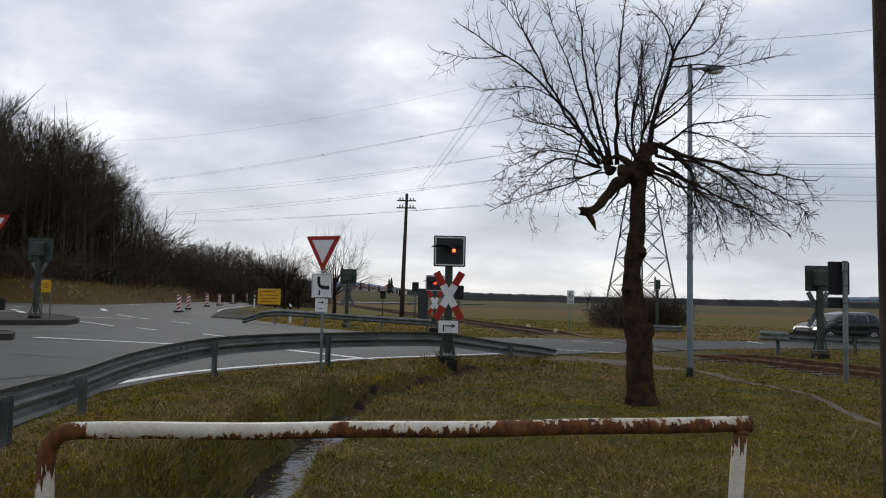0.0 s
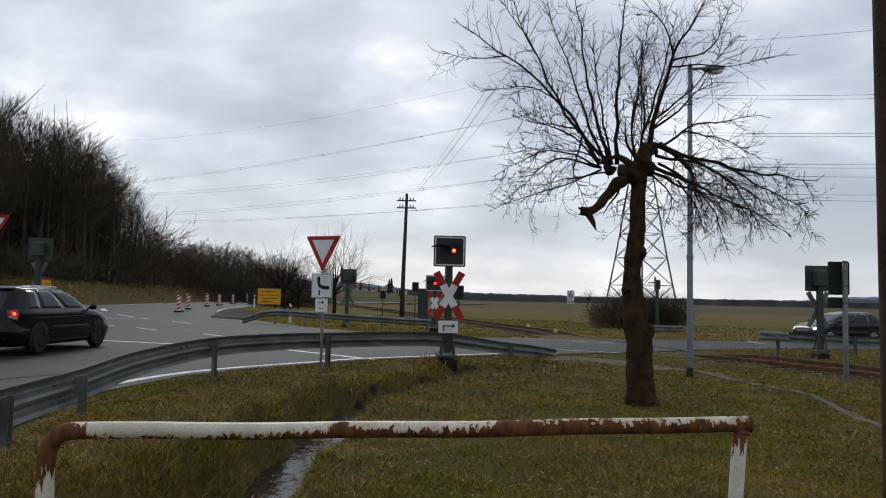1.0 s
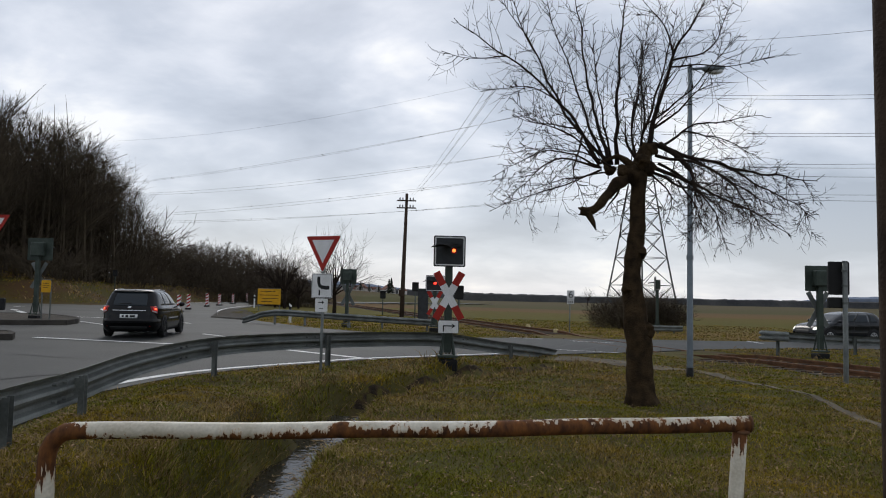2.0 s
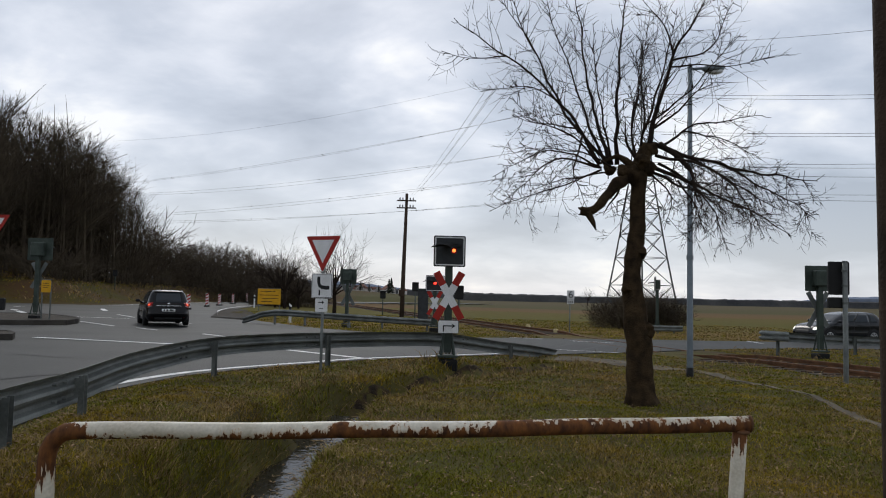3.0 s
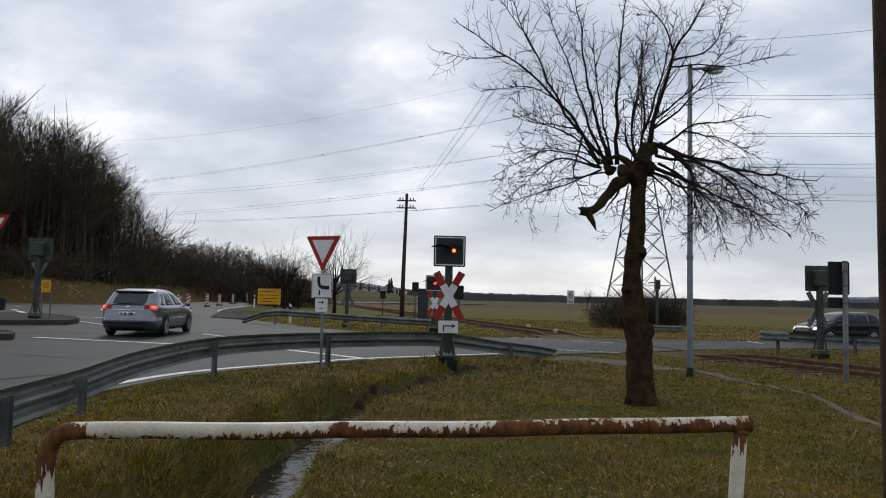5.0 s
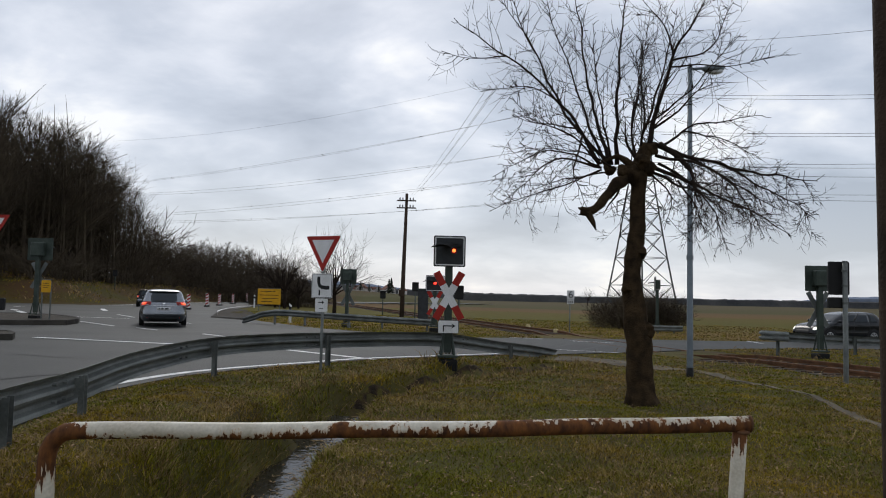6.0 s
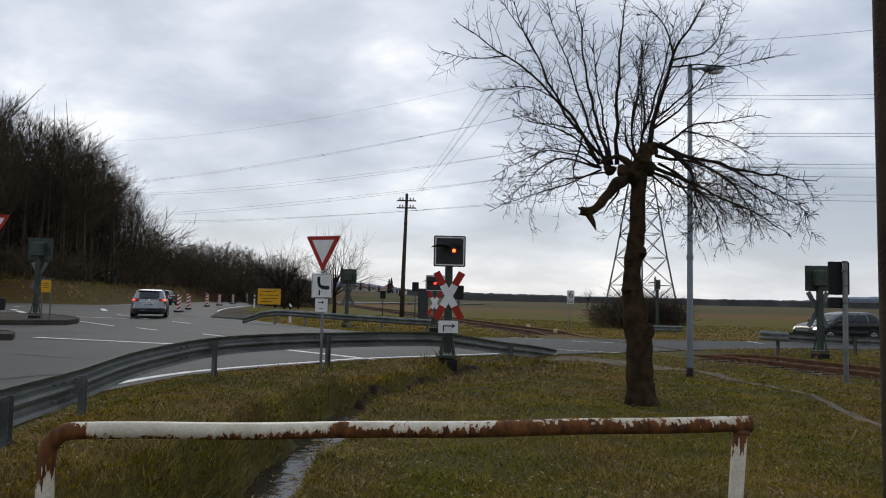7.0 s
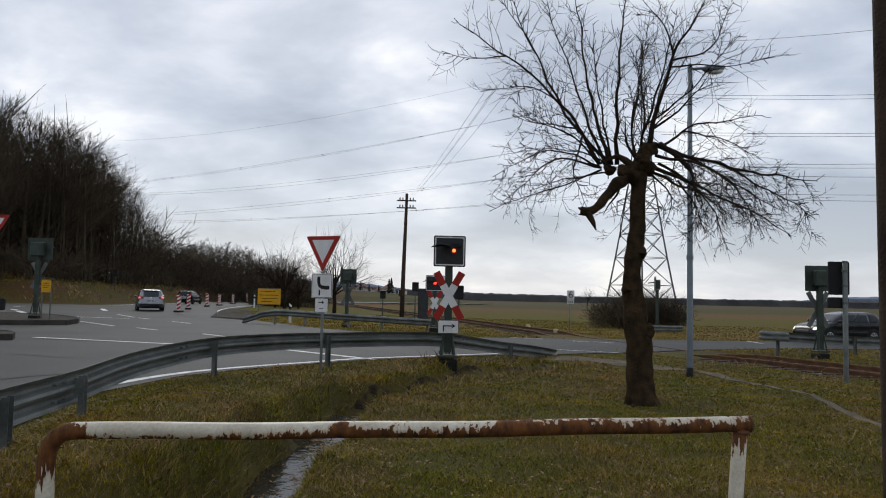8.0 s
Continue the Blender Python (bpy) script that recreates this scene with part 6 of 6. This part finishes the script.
# to the next pylon on the right and the one beyond the wood on the left
for a, b, sag in (((28.887, 112.000, 39.806), (76.540, 112.000, 44.609), 0.6), ((26.823, 112.000, 32.499), (80.494, 112.000, 34.066), 0.6), ((31.433, 112.000, 32.086), (80.480, 112.000, 33.470), 0.6),
                  ((26.018, 112.000, 26.798), (80.341, 112.000, 27.950), 0.4), ((31.866, 112.000, 26.415), (80.330, 112.000, 27.527), 0.4), ((25.212, 112.000, 22.228), (80.224, 112.000, 23.307), 0.4),
                  ((31.044, 112.000, 21.931), (80.207, 112.000, 22.634), 0.4), ((32.713, 112.000, 20.790), (80.172, 112.000, 21.204), 0.4), ((26.069, 112.000, 18.050), (80.104, 112.000, 18.521), 0.4), ((32.720, 112.000, 17.438), (80.079, 112.000, 17.516), 0.4),
                  ((26.823, 112.000, 32.499), (-82.609, 190.000, 28.320), 1.5), ((27.240, 112.000, 32.933), (-82.602, 190.000, 28.178), 1.9), ((26.022, 112.000, 26.122), (-82.485, 190.000, 25.769), 1.8), ((26.853, 112.000, 26.816), (-76.851, 190.000, 25.746), 2.3),
                  ((26.047, 112.000, 21.909), (-78.010, 190.000, 20.486), 0.8), ((25.628, 112.000, 22.236), (-77.997, 190.000, 20.204), 1.4), ((26.071, 112.000, 17.716), (-82.127, 190.000, 18.423), 1.2), ((26.074, 112.000, 17.298), (-77.944, 190.000, 19.075), 1.0)):
    power_line(a, b, sag, 0.028 if b[0] > 0 else 0.02, b[0] < 0)
for a, b in (((6.851, 80.000, 26.121), (-9.274, 260.000, 37.671)), ((5.382, 80.000, 24.261), (-10.215, 260.000, 36.681)), ((7.468, 80.000, 24.914), (-7.925, 260.000, 37.700)), ((4.544, 80.000, 24.243), (-11.179, 260.000, 36.661))):
    power_line(a, b, 0.8, 0.022)
power_line((-83.136, 190.000, 39.141), PTOP, 3.0, 0.014)


# ---- bushes and single trees ----
def round_tree_mesh(seed, h, shoots=14):
    rng = random.Random(seed)
    bm = B()
    tube(bm, [(0, 0, -0.3), (0.05, 0, h * 0.2), (0, 0.05, h * 0.38)], [h * 0.03, h * 0.024, h * 0.02], 7)
    for k in range(shoots):
        a = 6.283 * k / shoots + rng.uniform(-0.3, 0.3)
        e = rng.uniform(0.2, 1.8)
        twigs(bm, Vector((0, 0, h * rng.uniform(0.26, 0.38))), Vector((math.cos(a), math.sin(a), e)), h * rng.uniform(0.42, 0.6), h * 0.011, 1, rng, 0.12, (5, 5, 4, 3, 3), (6, 6, 5), 0.22, (25, 60), 0.009)
    return finish("bare_crown", bm, M_TWIG)


def bush_mesh(seed, r, h, n=95):
    rng = random.Random(seed)
    bm = B()
    for k in range(n):
        a = rng.uniform(0, 6.283)
        q = r * math.sqrt(rng.random())
        d = Vector((math.cos(a) * q / r * 0.7, math.sin(a) * q / r * 0.7, 1.0))
        twigs(bm, Vector((math.cos(a) * q * 0.85, math.sin(a) * q * 0.85, -0.1)), d, h * rng.uniform(0.7, 1.0) * (1.1 - 0.4 * q / r), 0.02, 2, rng, 0.1, (4, 4, 4, 3, 3), (5, 6, 6, 5), 0.3, (20, 60), 0.011)
    return finish("bush", bm, M_WOODTWIG)


def place_mesh(name, me, loc, s, rz, label, cat, grp=""):
    ob = new(name, me)
    ob.matrix_basis = pose(*loc, 0, 0, rz) @ Matrix.Scale(s, 4)
    return tagged(ob, label, cat, grp)


ROUND = [round_tree_mesh(3, 5.2), round_tree_mesh(9, 5.2)]
place_mesh("bare_tree", ROUND[0], (-6.736, 48.000, 0.058), 0.95, 20, "small leafless fruit tree on the grass corner", "tree")
place_mesh("bare_tree", ROUND[1], (-15.956, 78.000, 0.080), 1.15, 80, "dark leafless tree beside the road bend", "tree")
place_mesh("bare_tree", ROUND[0], (-18.170, 84.000, -0.050), 1.0, 200, "dark leafless tree beside the road bend", "tree")
place_mesh("bare_tree", ROUND[1], (-15.270, 82.000, 0.038), 0.8, 140, "dark leafless tree beside the road bend", "tree")
place_mesh("bare_tree", ROUND[1], (49.286, 260.000, 0.429), 0.9, 10, "far leafless tree in the fields", "tree")
BUSH = bush_mesh(21, 1.5, 2.0)
for px in ((10.749, 47.000, -0.168), (11.928, 48.000, -0.183), (13.048, 48.500, -0.180), (13.476, 47.500, -0.096), (12.865, 50.000, -0.171)):
    place_mesh("bush", BUSH, px, random.uniform(0.82, 0.95), random.uniform(0, 360), "dense leafless brown thicket at the edge of the field", "bush", "thicket")
for px in ((-21.739, 95.000, -0.139), (-19.027, 92.000, -0.045), (-16.632, 90.000, 0.030), (-16.473, 96.000, -0.042)):
    place_mesh("bush", BUSH, px, random.uniform(1.0, 1.4), random.uniform(0, 360), "low leafless bushes beside the road", "bush", "roadside bushes")


# ---- village and distance ----
M_ROOF = mat("roof_tiles", (0.15, 0.07, 0.05), (0.10, 0.05, 0.04), 0.85, 0, 0.6, 4, 0, per_object=0.3)
M_RENDER = mat("house_render", (0.45, 0.43, 0.40), (0.36, 0.34, 0.32), 0.9, 0, 0.5, 4, 0, per_object=0.25)
M_PANE = glass("window_pane")


def house(loc, rz, w, l, h):
    t = thing("house", *loc, "distant pale rendered house with a brown tiled gable roof", "house", "village houses", rz=rz)
    bm = B()
    prism(bm, [(-w / 2, -1), (w / 2, -1), (w / 2, h), (0, h + w * 0.42), (-w / 2, h)], l, pose(0, -l / 2, 0))
    part("wall", bm, M_RENDER, t)
    bm = B()
    for s in (-1, 1):
        a = math.atan2(w * 0.42, w / 2)
        box(bm, (s * w / 4 * 1.05, 0, h + w * 0.21), (w / 2 / math.cos(a) * 1.1, l + 0.8, 0.25), Matrix.Translation((s * w / 4 * 1.05, 0, h + w * 0.21 + 0.1)) @ pose(0, 0, 0, 0, s * math.degrees(a), 0) @ Matrix.Translation((-s * w / 4 * 1.05, 0, -h - w * 0.21)))
    part("roof", bm, M_ROOF, t)
    for x in (-w * 0.25, w * 0.25):
        for z in (1.5, 4.0):
            if z < h:
                part("window", box(B(), (x, -l / 2 - 0.02, z), (1.1, 0.1, 1.3)), M_PANE, t)


rngh = random.Random(8)
for k in range(11):
    d = rngh.uniform(700, 1250)
    x = (-0.128 + 0.075 * (k / 10) ** 1.3 + rngh.uniform(-0.004, 0.004)) * d
    house((x, d, gz(x, d) + 0.6 + 0.008 * (d - 700)), rngh.uniform(-60, 60), rngh.uniform(7, 10), rngh.uniform(9, 14), rngh.uniform(3.0, 5.5))


def fir_mesh(seed):
    rng = random.Random(seed)
    bm = B()
    tube(bm, [(0, 0, -0.5), (0, 0, 9.5)], [0.2, 0.03], 6)
    for k in range(420):
        z = rng.uniform(0.8, 9.6)
        r = (10 - z) * 0.34 * rng.uniform(0.5, 1.1)
        a = rng.uniform(0, 6.283)
        c = Vector((math.cos(a), math.sin(a), 0))
        s = Vector((-c.y, c.x, 0)) * rng.uniform(0.2, 0.45)
        p = c * r + Vector((0, 0, z - 0.3))
        q = Vector((0, 0, z + 0.15))
        bm.faces.new([bm.verts.new(v) for v in (q, p + s, p - s + Vector((0, 0, -0.1)))])
    return finish("fir", bm, mat("fir_needles", (0.02, 0.028, 0.018), None, 0.9, 0, 2, 10, 0) if seed == 1 else bpy.data.materials["fir_needles"])


FIR = [fir_mesh(1), fir_mesh(2)]
for px, d, s in ((640, 300, 0.42), (655, 330, 0.38), (690, 300, 0.6), (694, 310, 0.66), (672, 380, 0.4)):
    x = (px - 784) / 1358 * d
    place_mesh("fir_tree", FIR[px % 2], (x, d, gz(x, d)), s, px, "dark conifer near the village", "tree", "village conifers")
M_HILL = mat("wooded_hill", (0.10, 0.10, 0.10), (0.055, 0.057, 0.062), 1.0, 0, 0.02, 0.2, 0, 0.0)
# pale blue of the far hills is aerial haze, put into their base colour
M_FARHILL = mat("far_hazy_hill", (0.17, 0.20, 0.26), (0.14, 0.165, 0.21), 1.0, 0, 0.004, 0.04, 0, 0.0)


def ridge(name, d, profile, depth, material, label, rough, step):
    """A long wooded rise across the horizon; profile: bearing (tangent) and height."""
    bm = B()
    ts = np.arange(profile[0][0], profile[-1][0], step / d)
    rows = []
    for i, t in enumerate(ts):
        h = float(np.interp(t, [p[0] for p in profile], [p[1] for p in profile]))
        h += rough * (noise.noise(Vector((t * d * 0.02, 3, 0))) + 1.1 * noise.noise(Vector((t * d * 0.11, 9, 0))))
        rows.append([bm.verts.new((t * d, d, -6)), bm.verts.new((t * d, d, h * 0.8)), bm.verts.new((t * (d + depth * 0.15), d + depth * 0.15, h)), bm.verts.new((t * (d + depth), d + depth, -6))])
    for a, b in zip(rows, rows[1:]):
        for k in range(3):
            bm.faces.new((a[k], a[k + 1], b[k + 1], b[k]))
    bmesh.ops.recalc_face_normals(bm, faces=bm.faces[:])
    solid(name, bm, material, label, "hill", kind="structure")


ridge("backdrop_1", 1500, [(-1.5, 40), (-0.6, 45), (-0.2, 32), (-0.12, 24), (-0.05, 19), (0.02, 16), (0.1, 14), (0.2, 12.5), (0.35, 12.5), (0.5, 13), (0.8, 15), (1.5, 20)], 500, M_HILL, "dark wooded rise along the horizon", 1.6, 6)
ridge("backdrop_2", 3000, [(-1.5, 60), (-0.3, 70), (-0.12, 62), (-0.04, 34), (0.1, 10), (0.3, 6), (0.45, 18), (0.53, 42), (0.62, 48), (1.0, 60), (1.5, 60)], 500, M_FARHILL, "far hills on the horizon, blue haze painted into their colour", 3, 15)

# ---- grass ----
def grass(name, count, seed, xr, yr, hgt, wid, material, label, keep):
    """Blades in one mesh: each a bent sliver of two triangles."""
    rg = np.random.default_rng(seed)
    u = rg.random(count * 3)
    y = yr[0] * (yr[1] / yr[0]) ** u
    x = rg.uniform(-1, 1, count * 3) * (0.62 * y + 0.5)
    ok = (x > xr[0]) & (x < xr[1]) & ~poly_inside(x, y, ROAD)
    x, y = x[ok], y[ok]
    k = keep(x, y) > rg.random(len(x))
    x, y = x[k][:count], y[k][:count]
    n = len(x)
    z = ground_z(x, y) - 0.01
    d = np.hypot(x, y)
    h = rg.uniform(*hgt, n) * (0.75 + 0.5 * (np.sin(x * 2.3 + np.sin(y * 1.7) * 2) * np.sin(y * 2.9 + x) * 0.5 + 0.5))
    w = wid * rg.uniform(0.6, 1.4, n) * np.maximum(1, d / 7)
    a = rg.uniform(0, 2 * np.pi, n)
    la, lb = rg.uniform(0, 2 * np.pi, n), rg.uniform(0.4, 1.9, n)
    ax, ay = np.cos(a) * w / 2, np.sin(a) * w / 2
    lx, ly = np.cos(la) * lb, np.sin(la) * lb
    V = np.empty((n, 5, 3))
    V[:, 0] = np.stack([x - ax, y - ay, z], 1)
    V[:, 1] = np.stack([x + ax, y + ay, z], 1)
    V[:, 2] = np.stack([x + ax * 0.8 + lx * h * 0.35, y + ay * 0.8 + ly * h * 0.35, z + h * 0.65], 1)
    V[:, 3] = np.stack([x - ax * 0.8 + lx * h * 0.35, y - ay * 0.8 + ly * h * 0.35, z + h * 0.65], 1)
    V[:, 4] = np.stack([x + lx * h, y + ly * h, z + h * 0.95], 1)
    i = np.arange(n)[:, None] * 5
    me = bpy.data.meshes.new(name)
    me.vertices.add(n * 5)
    me.vertices.foreach_set("co", V.ravel())
    loops = np.concatenate([i + np.array([[0, 1, 2, 3]]), i + np.array([[3, 2, 4]])], 1).ravel()
    me.loops.add(n * 7)
    me.loops.foreach_set("vertex_index", loops)
    me.polygons.add(n * 2)
    me.polygons.foreach_set("loop_start", (np.arange(n)[:, None] * 7 + np.array([[0, 4]])).ravel())
    me.update(calc_edges=True)
    me.materials.append(material)
    tagged(new(name, me), label, "grass", kind="stuff")


def on_path(x, y):
    return (poly_distance(x, y, FOOT) < 0.07) | (poly_distance(x, y, FOOT[:3]) < 0.55)


def not_wet(x, y):
    return (poly_distance(x, y, DITCH) > np.where(y > 11.5, 0.40, 0.24)) * ~on_path(x, y) * (poly_distance(x, y, TRACK) > 1.6)


grass("grass", 330000, 1, (-7, 14), (3.6, 26), (0.015, 0.055), 0.005, M_BLADE, "short olive winter grass on the verge", lambda x, y: not_wet(x, y) * np.where(poly_distance(x, y, DITCH) < 0.5, 0.6, 1.0))
grass("dry_grass", 75000, 2, (-7, 14), (3.6, 28), (0.02, 0.085), 0.005, M_STRAW, "dry straw-coloured grass among the green",
      lambda x, y: not_wet(x, y) * np.clip(0.25 + 0.9 * np.exp(-((poly_distance(x, y, DITCH) - 0.95) / 0.35) ** 2) + 0.4 * np.sin(x * 1.1 + 2) * np.sin(y * 0.8), 0.05, 1))
grass("tall_dry_grass", 9000, 4, (-7, 20), (8, 34), (0.12, 0.32), 0.006, M_STRAW, "tufts of tall dry grass along ditch and track",
      lambda x, y: not_wet(x, y) * np.clip(1.0 * np.exp(-((poly_distance(x, y, DITCH) - 0.85) / 0.22) ** 2) * (y > 12) + 0.3 * np.exp(-((poly_distance(x, y, TRACK) - 2.6) / 0.4) ** 2), 0, 1))

grass("far_grass", 42000, 12, (-16, 26), (26, 62), (0.03, 0.09), 0.005, M_BLADE, "olive grass beyond the road and tracks",
      lambda x, y: np.where(poly_distance(x, y, TRACK) > 1.7, np.clip(1.3 - 0.06 * np.maximum(0, x), 0.25, 1), 0.0))
grass("far_dry_grass", 15000, 13, (-16, 26), (26, 62), (0.03, 0.11), 0.005, M_STRAW, "straw-coloured rough grass along the railway and field edge",
      lambda x, y: np.where(poly_distance(x, y, TRACK) > 1.7, np.clip(0.15 + 0.05 * np.maximum(0, x) + 0.8 * np.exp(-((poly_distance(x, y, TRACK) - 2.6) / 0.9) ** 2), 0, 1), 0.0))

grass("bank_grass", 12000, 21, (-75, -24), (64, 135), (0.10, 0.38), 0.005, M_STRAW, "rough dead grass on the bank below the wood",
      lambda x, y: (ground_z(x, y) > 0.55) * np.clip(0.5 + 0.8 * np.sin(x * 0.45 + 1) * np.sin(y * 0.3 + x * 0.1), 0, 1))
grass("bank_green_grass", 10000, 22, (-75, -24), (64, 135), (0.06, 0.2), 0.005, M_BLADE, "olive grass on the bank below the wood", lambda x, y: 0.8 * (ground_z(x, y) > 0.4))

def bank_of_ditch(x, y):
    d = poly_distance(x, y, DITCH)
    return np.exp(-((d - 0.52) / 0.22) ** 2) * (d > np.where(y > 11.5, 0.40, 0.2)) * (y < 19.5)


grass("ditch_grass", 70000, 31, (-4, 5), (6, 19.5), (0.03, 0.11), 0.006, M_BLADE, "matted grass on the sides of the ditch", bank_of_ditch)
grass("ditch_dry_grass", 40000, 32, (-4, 5), (6, 19.5), (0.04, 0.14), 0.006, M_STRAW, "dead matted grass hanging over the ditch", lambda x, y: bank_of_ditch(x, y) * np.clip(0.5 + 0.6 * np.sin(y * 2.3 + x * 3), 0.15, 1))


def litter(name, count, seed, material, label):
    """Fallen leaves and bits of straw, each a small crumpled scrap."""
    rg = np.random.default_rng(seed)
    y = 3.6 * (22 / 3.6) ** rg.random(count * 2)
    x = rg.uniform(-1, 1, count * 2) * (0.62 * y + 0.3)
    ok = (x > -6) & (x < 12) & ~poly_inside(x, y, ROAD) & (poly_distance(x, y, DITCH) > 0.2)
    x, y = x[ok][:count], y[ok][:count]
    n = len(x)
    z = ground_z(x, y) + rg.uniform(0.015, 0.06, n)
    s = rg.uniform(0.006, 0.017, n) * np.maximum(1, np.hypot(x, y) / 10)
    a = rg.uniform(0, 6.283, n)
    V = np.empty((n, 4, 3))
    for k, (u, v) in enumerate(((-1, -0.45), (1, -0.35), (1.1, 0.45), (-0.9, 0.5))):
        V[:, k, 0] = x + s * (u * np.cos(a) - v * np.sin(a))
        V[:, k, 1] = y + s * (u * np.sin(a) + v * np.cos(a))
        V[:, k, 2] = z + s * rg.uniform(-0.7, 0.7, n)
    me = bpy.data.meshes.new(name)
    me.vertices.add(n * 4)
    me.vertices.foreach_set("co", V.ravel())
    me.loops.add(n * 4)
    me.loops.foreach_set("vertex_index", np.arange(n * 4))
    me.polygons.add(n)
    me.polygons.foreach_set("loop_start", np.arange(n) * 4)
    me.update(calc_edges=True)
    me.materials.append(material)
    tagged(new(name, me), label, "leaves", kind="stuff")


def drift():
    """Straw, leaves and scum caught along the ditch."""
    rg = np.random.default_rng(17)
    C = np.array(curve_points(DITCH[1:5], 0.02))
    for name, count, lift, label in (("floating_litter", 160, 0.136, "scraps of straw and foam drifting on ditch water"),):
        i = rg.integers(0, len(C), count)
        off = rg.normal(0, 0.14, count)
        V, F = [], []
        for k in range(count):
            x, y = C[i[k]][0] + off[k], C[i[k]][1]
            z = float(np.interp(y, [p[1] for p in DITCH[:5]], [gz(*p) for p in DITCH[:5]])) + lift
            l, w, a = rg.uniform(0.01, 0.07), rg.uniform(0.004, 0.016), rg.uniform(0, 6.283)
            n = len(V)
            for u, v in ((-l, -w), (l, -w * 0.6), (l, w), (-l, w * 0.7)):
                V.append((x + u * math.cos(a) - v * math.sin(a), y + u * math.sin(a) + v * math.cos(a), z))
            F.append((n, n + 1, n + 2, n + 3))
        me = bpy.data.meshes.new(name)
        me.from_pydata(V, [], F)
        me.materials.append(M_STRAW)
        tagged(new(name, me), label, "litter", kind="stuff")


drift()
litter("fallen_leaves", 12000, 6, mat("dead_leaf", (0.24, 0.16, 0.085), (0.085, 0.05, 0.025), 0.85, 0, 3, 20, 0, 0.2, island=0.6), "scattered brown and pale dead leaves in the grass")



# ---- what moves ----
def lane_point(s, table):
    S, X, Y = table
    return np.array([np.interp(s, S, X), np.interp(s, S, Y)])


def drive(ob, wheels, run, steer):
    """Along the lane: run gives the tail's distance ahead at each time, steer the nose's angle to the lane."""
    C = np.array(curve_points(LANE, 0.5))
    S = np.concatenate([[0], np.cumsum(np.hypot(*np.diff(C, axis=0).T))])
    table = (S, C[:, 0], C[:, 1])
    # smooth the run over time
    tt = np.arange(0, 8.0 + 1e-6, 1 / 30)
    dense = np.array(curve_points(run, 0.2))
    yy = np.interp(tt, dense[:, 0], dense[:, 1])
    k = np.ones(9) / 9
    pad = np.concatenate([yy[0] + (yy[1] - yy[0]) * np.arange(-4, 0), yy, yy[-1] + (yy[-1] - yy[-2]) * np.arange(1, 5)])
    yy = np.convolve(pad, k, "valid")
    ss = np.interp(yy, C[:, 1], S)
    rows = []
    for i in range(0, len(tt), 3):
        a, b = lane_point(ss[i] + 0.8, table), lane_point(ss[i] + 3.6, table)
        c = (a + b) / 2
        head = math.degrees(math.atan2(-(b[0] - a[0]), b[1] - a[1])) - float(np.interp(tt[i], *zip(*steer)))
        rows.append((tt[i], pose(c[0], c[1], float(road_z(c[0])) + 0.004, 0, 0, head)))
    walk(ob, rows)
    for w, wx, wy, sg in wheels:
        turn = np.degrees((ss - ss[0]) / 0.318)
        walk(w, [(tt[i], pose(wx, wy, 0.318, -turn[i], 0, 0) @ pose(0, 0, 0, 0, 0, 0 if sg > 0 else 180)) for i in range(len(tt))])


def flash(bulb, r, phase, level):
    """The lamp swells out of its lens and sinks back once a second."""
    x, y, z = bulb.location
    rows = []
    for i in range(161):
        t = i / 20
        f = float(np.interp(t % 1.0, phase, level))
        rows.append((t, pose(x, -0.165 + r * (0.58 - 0.78 * f), z)))
    walk(bulb, rows)


def motions():
    drive(CAR_BLACK, WHEELS_BLACK, BLACK_RUN, [(0.0, 0.0), (1.0, -1.0), (1.6, -2.0), (3.0, 0.0), (8.0, 0.0)])
    drive(CAR_GREY, WHEELS_GREY, GREY_RUN, [(0.0, 0.0), (3.5, 2.0), (4.5, 5.0), (6.0, 5.0), (7.0, 2.0), (8.0, 0.0)])
    flash(BULB_NEAR, 0.053, [0.0, 0.1, 0.2, 0.3, 0.4, 0.47, 0.85, 0.95, 1.0], [-0.2, -0.3, -0.65, -0.65, -0.25, 1.0, 1.0, 0.3, -0.2])
    flash(BULB_FAR, 0.065, [0.0, 0.35, 0.42, 0.5, 0.85, 0.93, 1.0], [1.0, 1.0, 0.3, -0.65, -0.65, 0.3, 1.0])


motions()
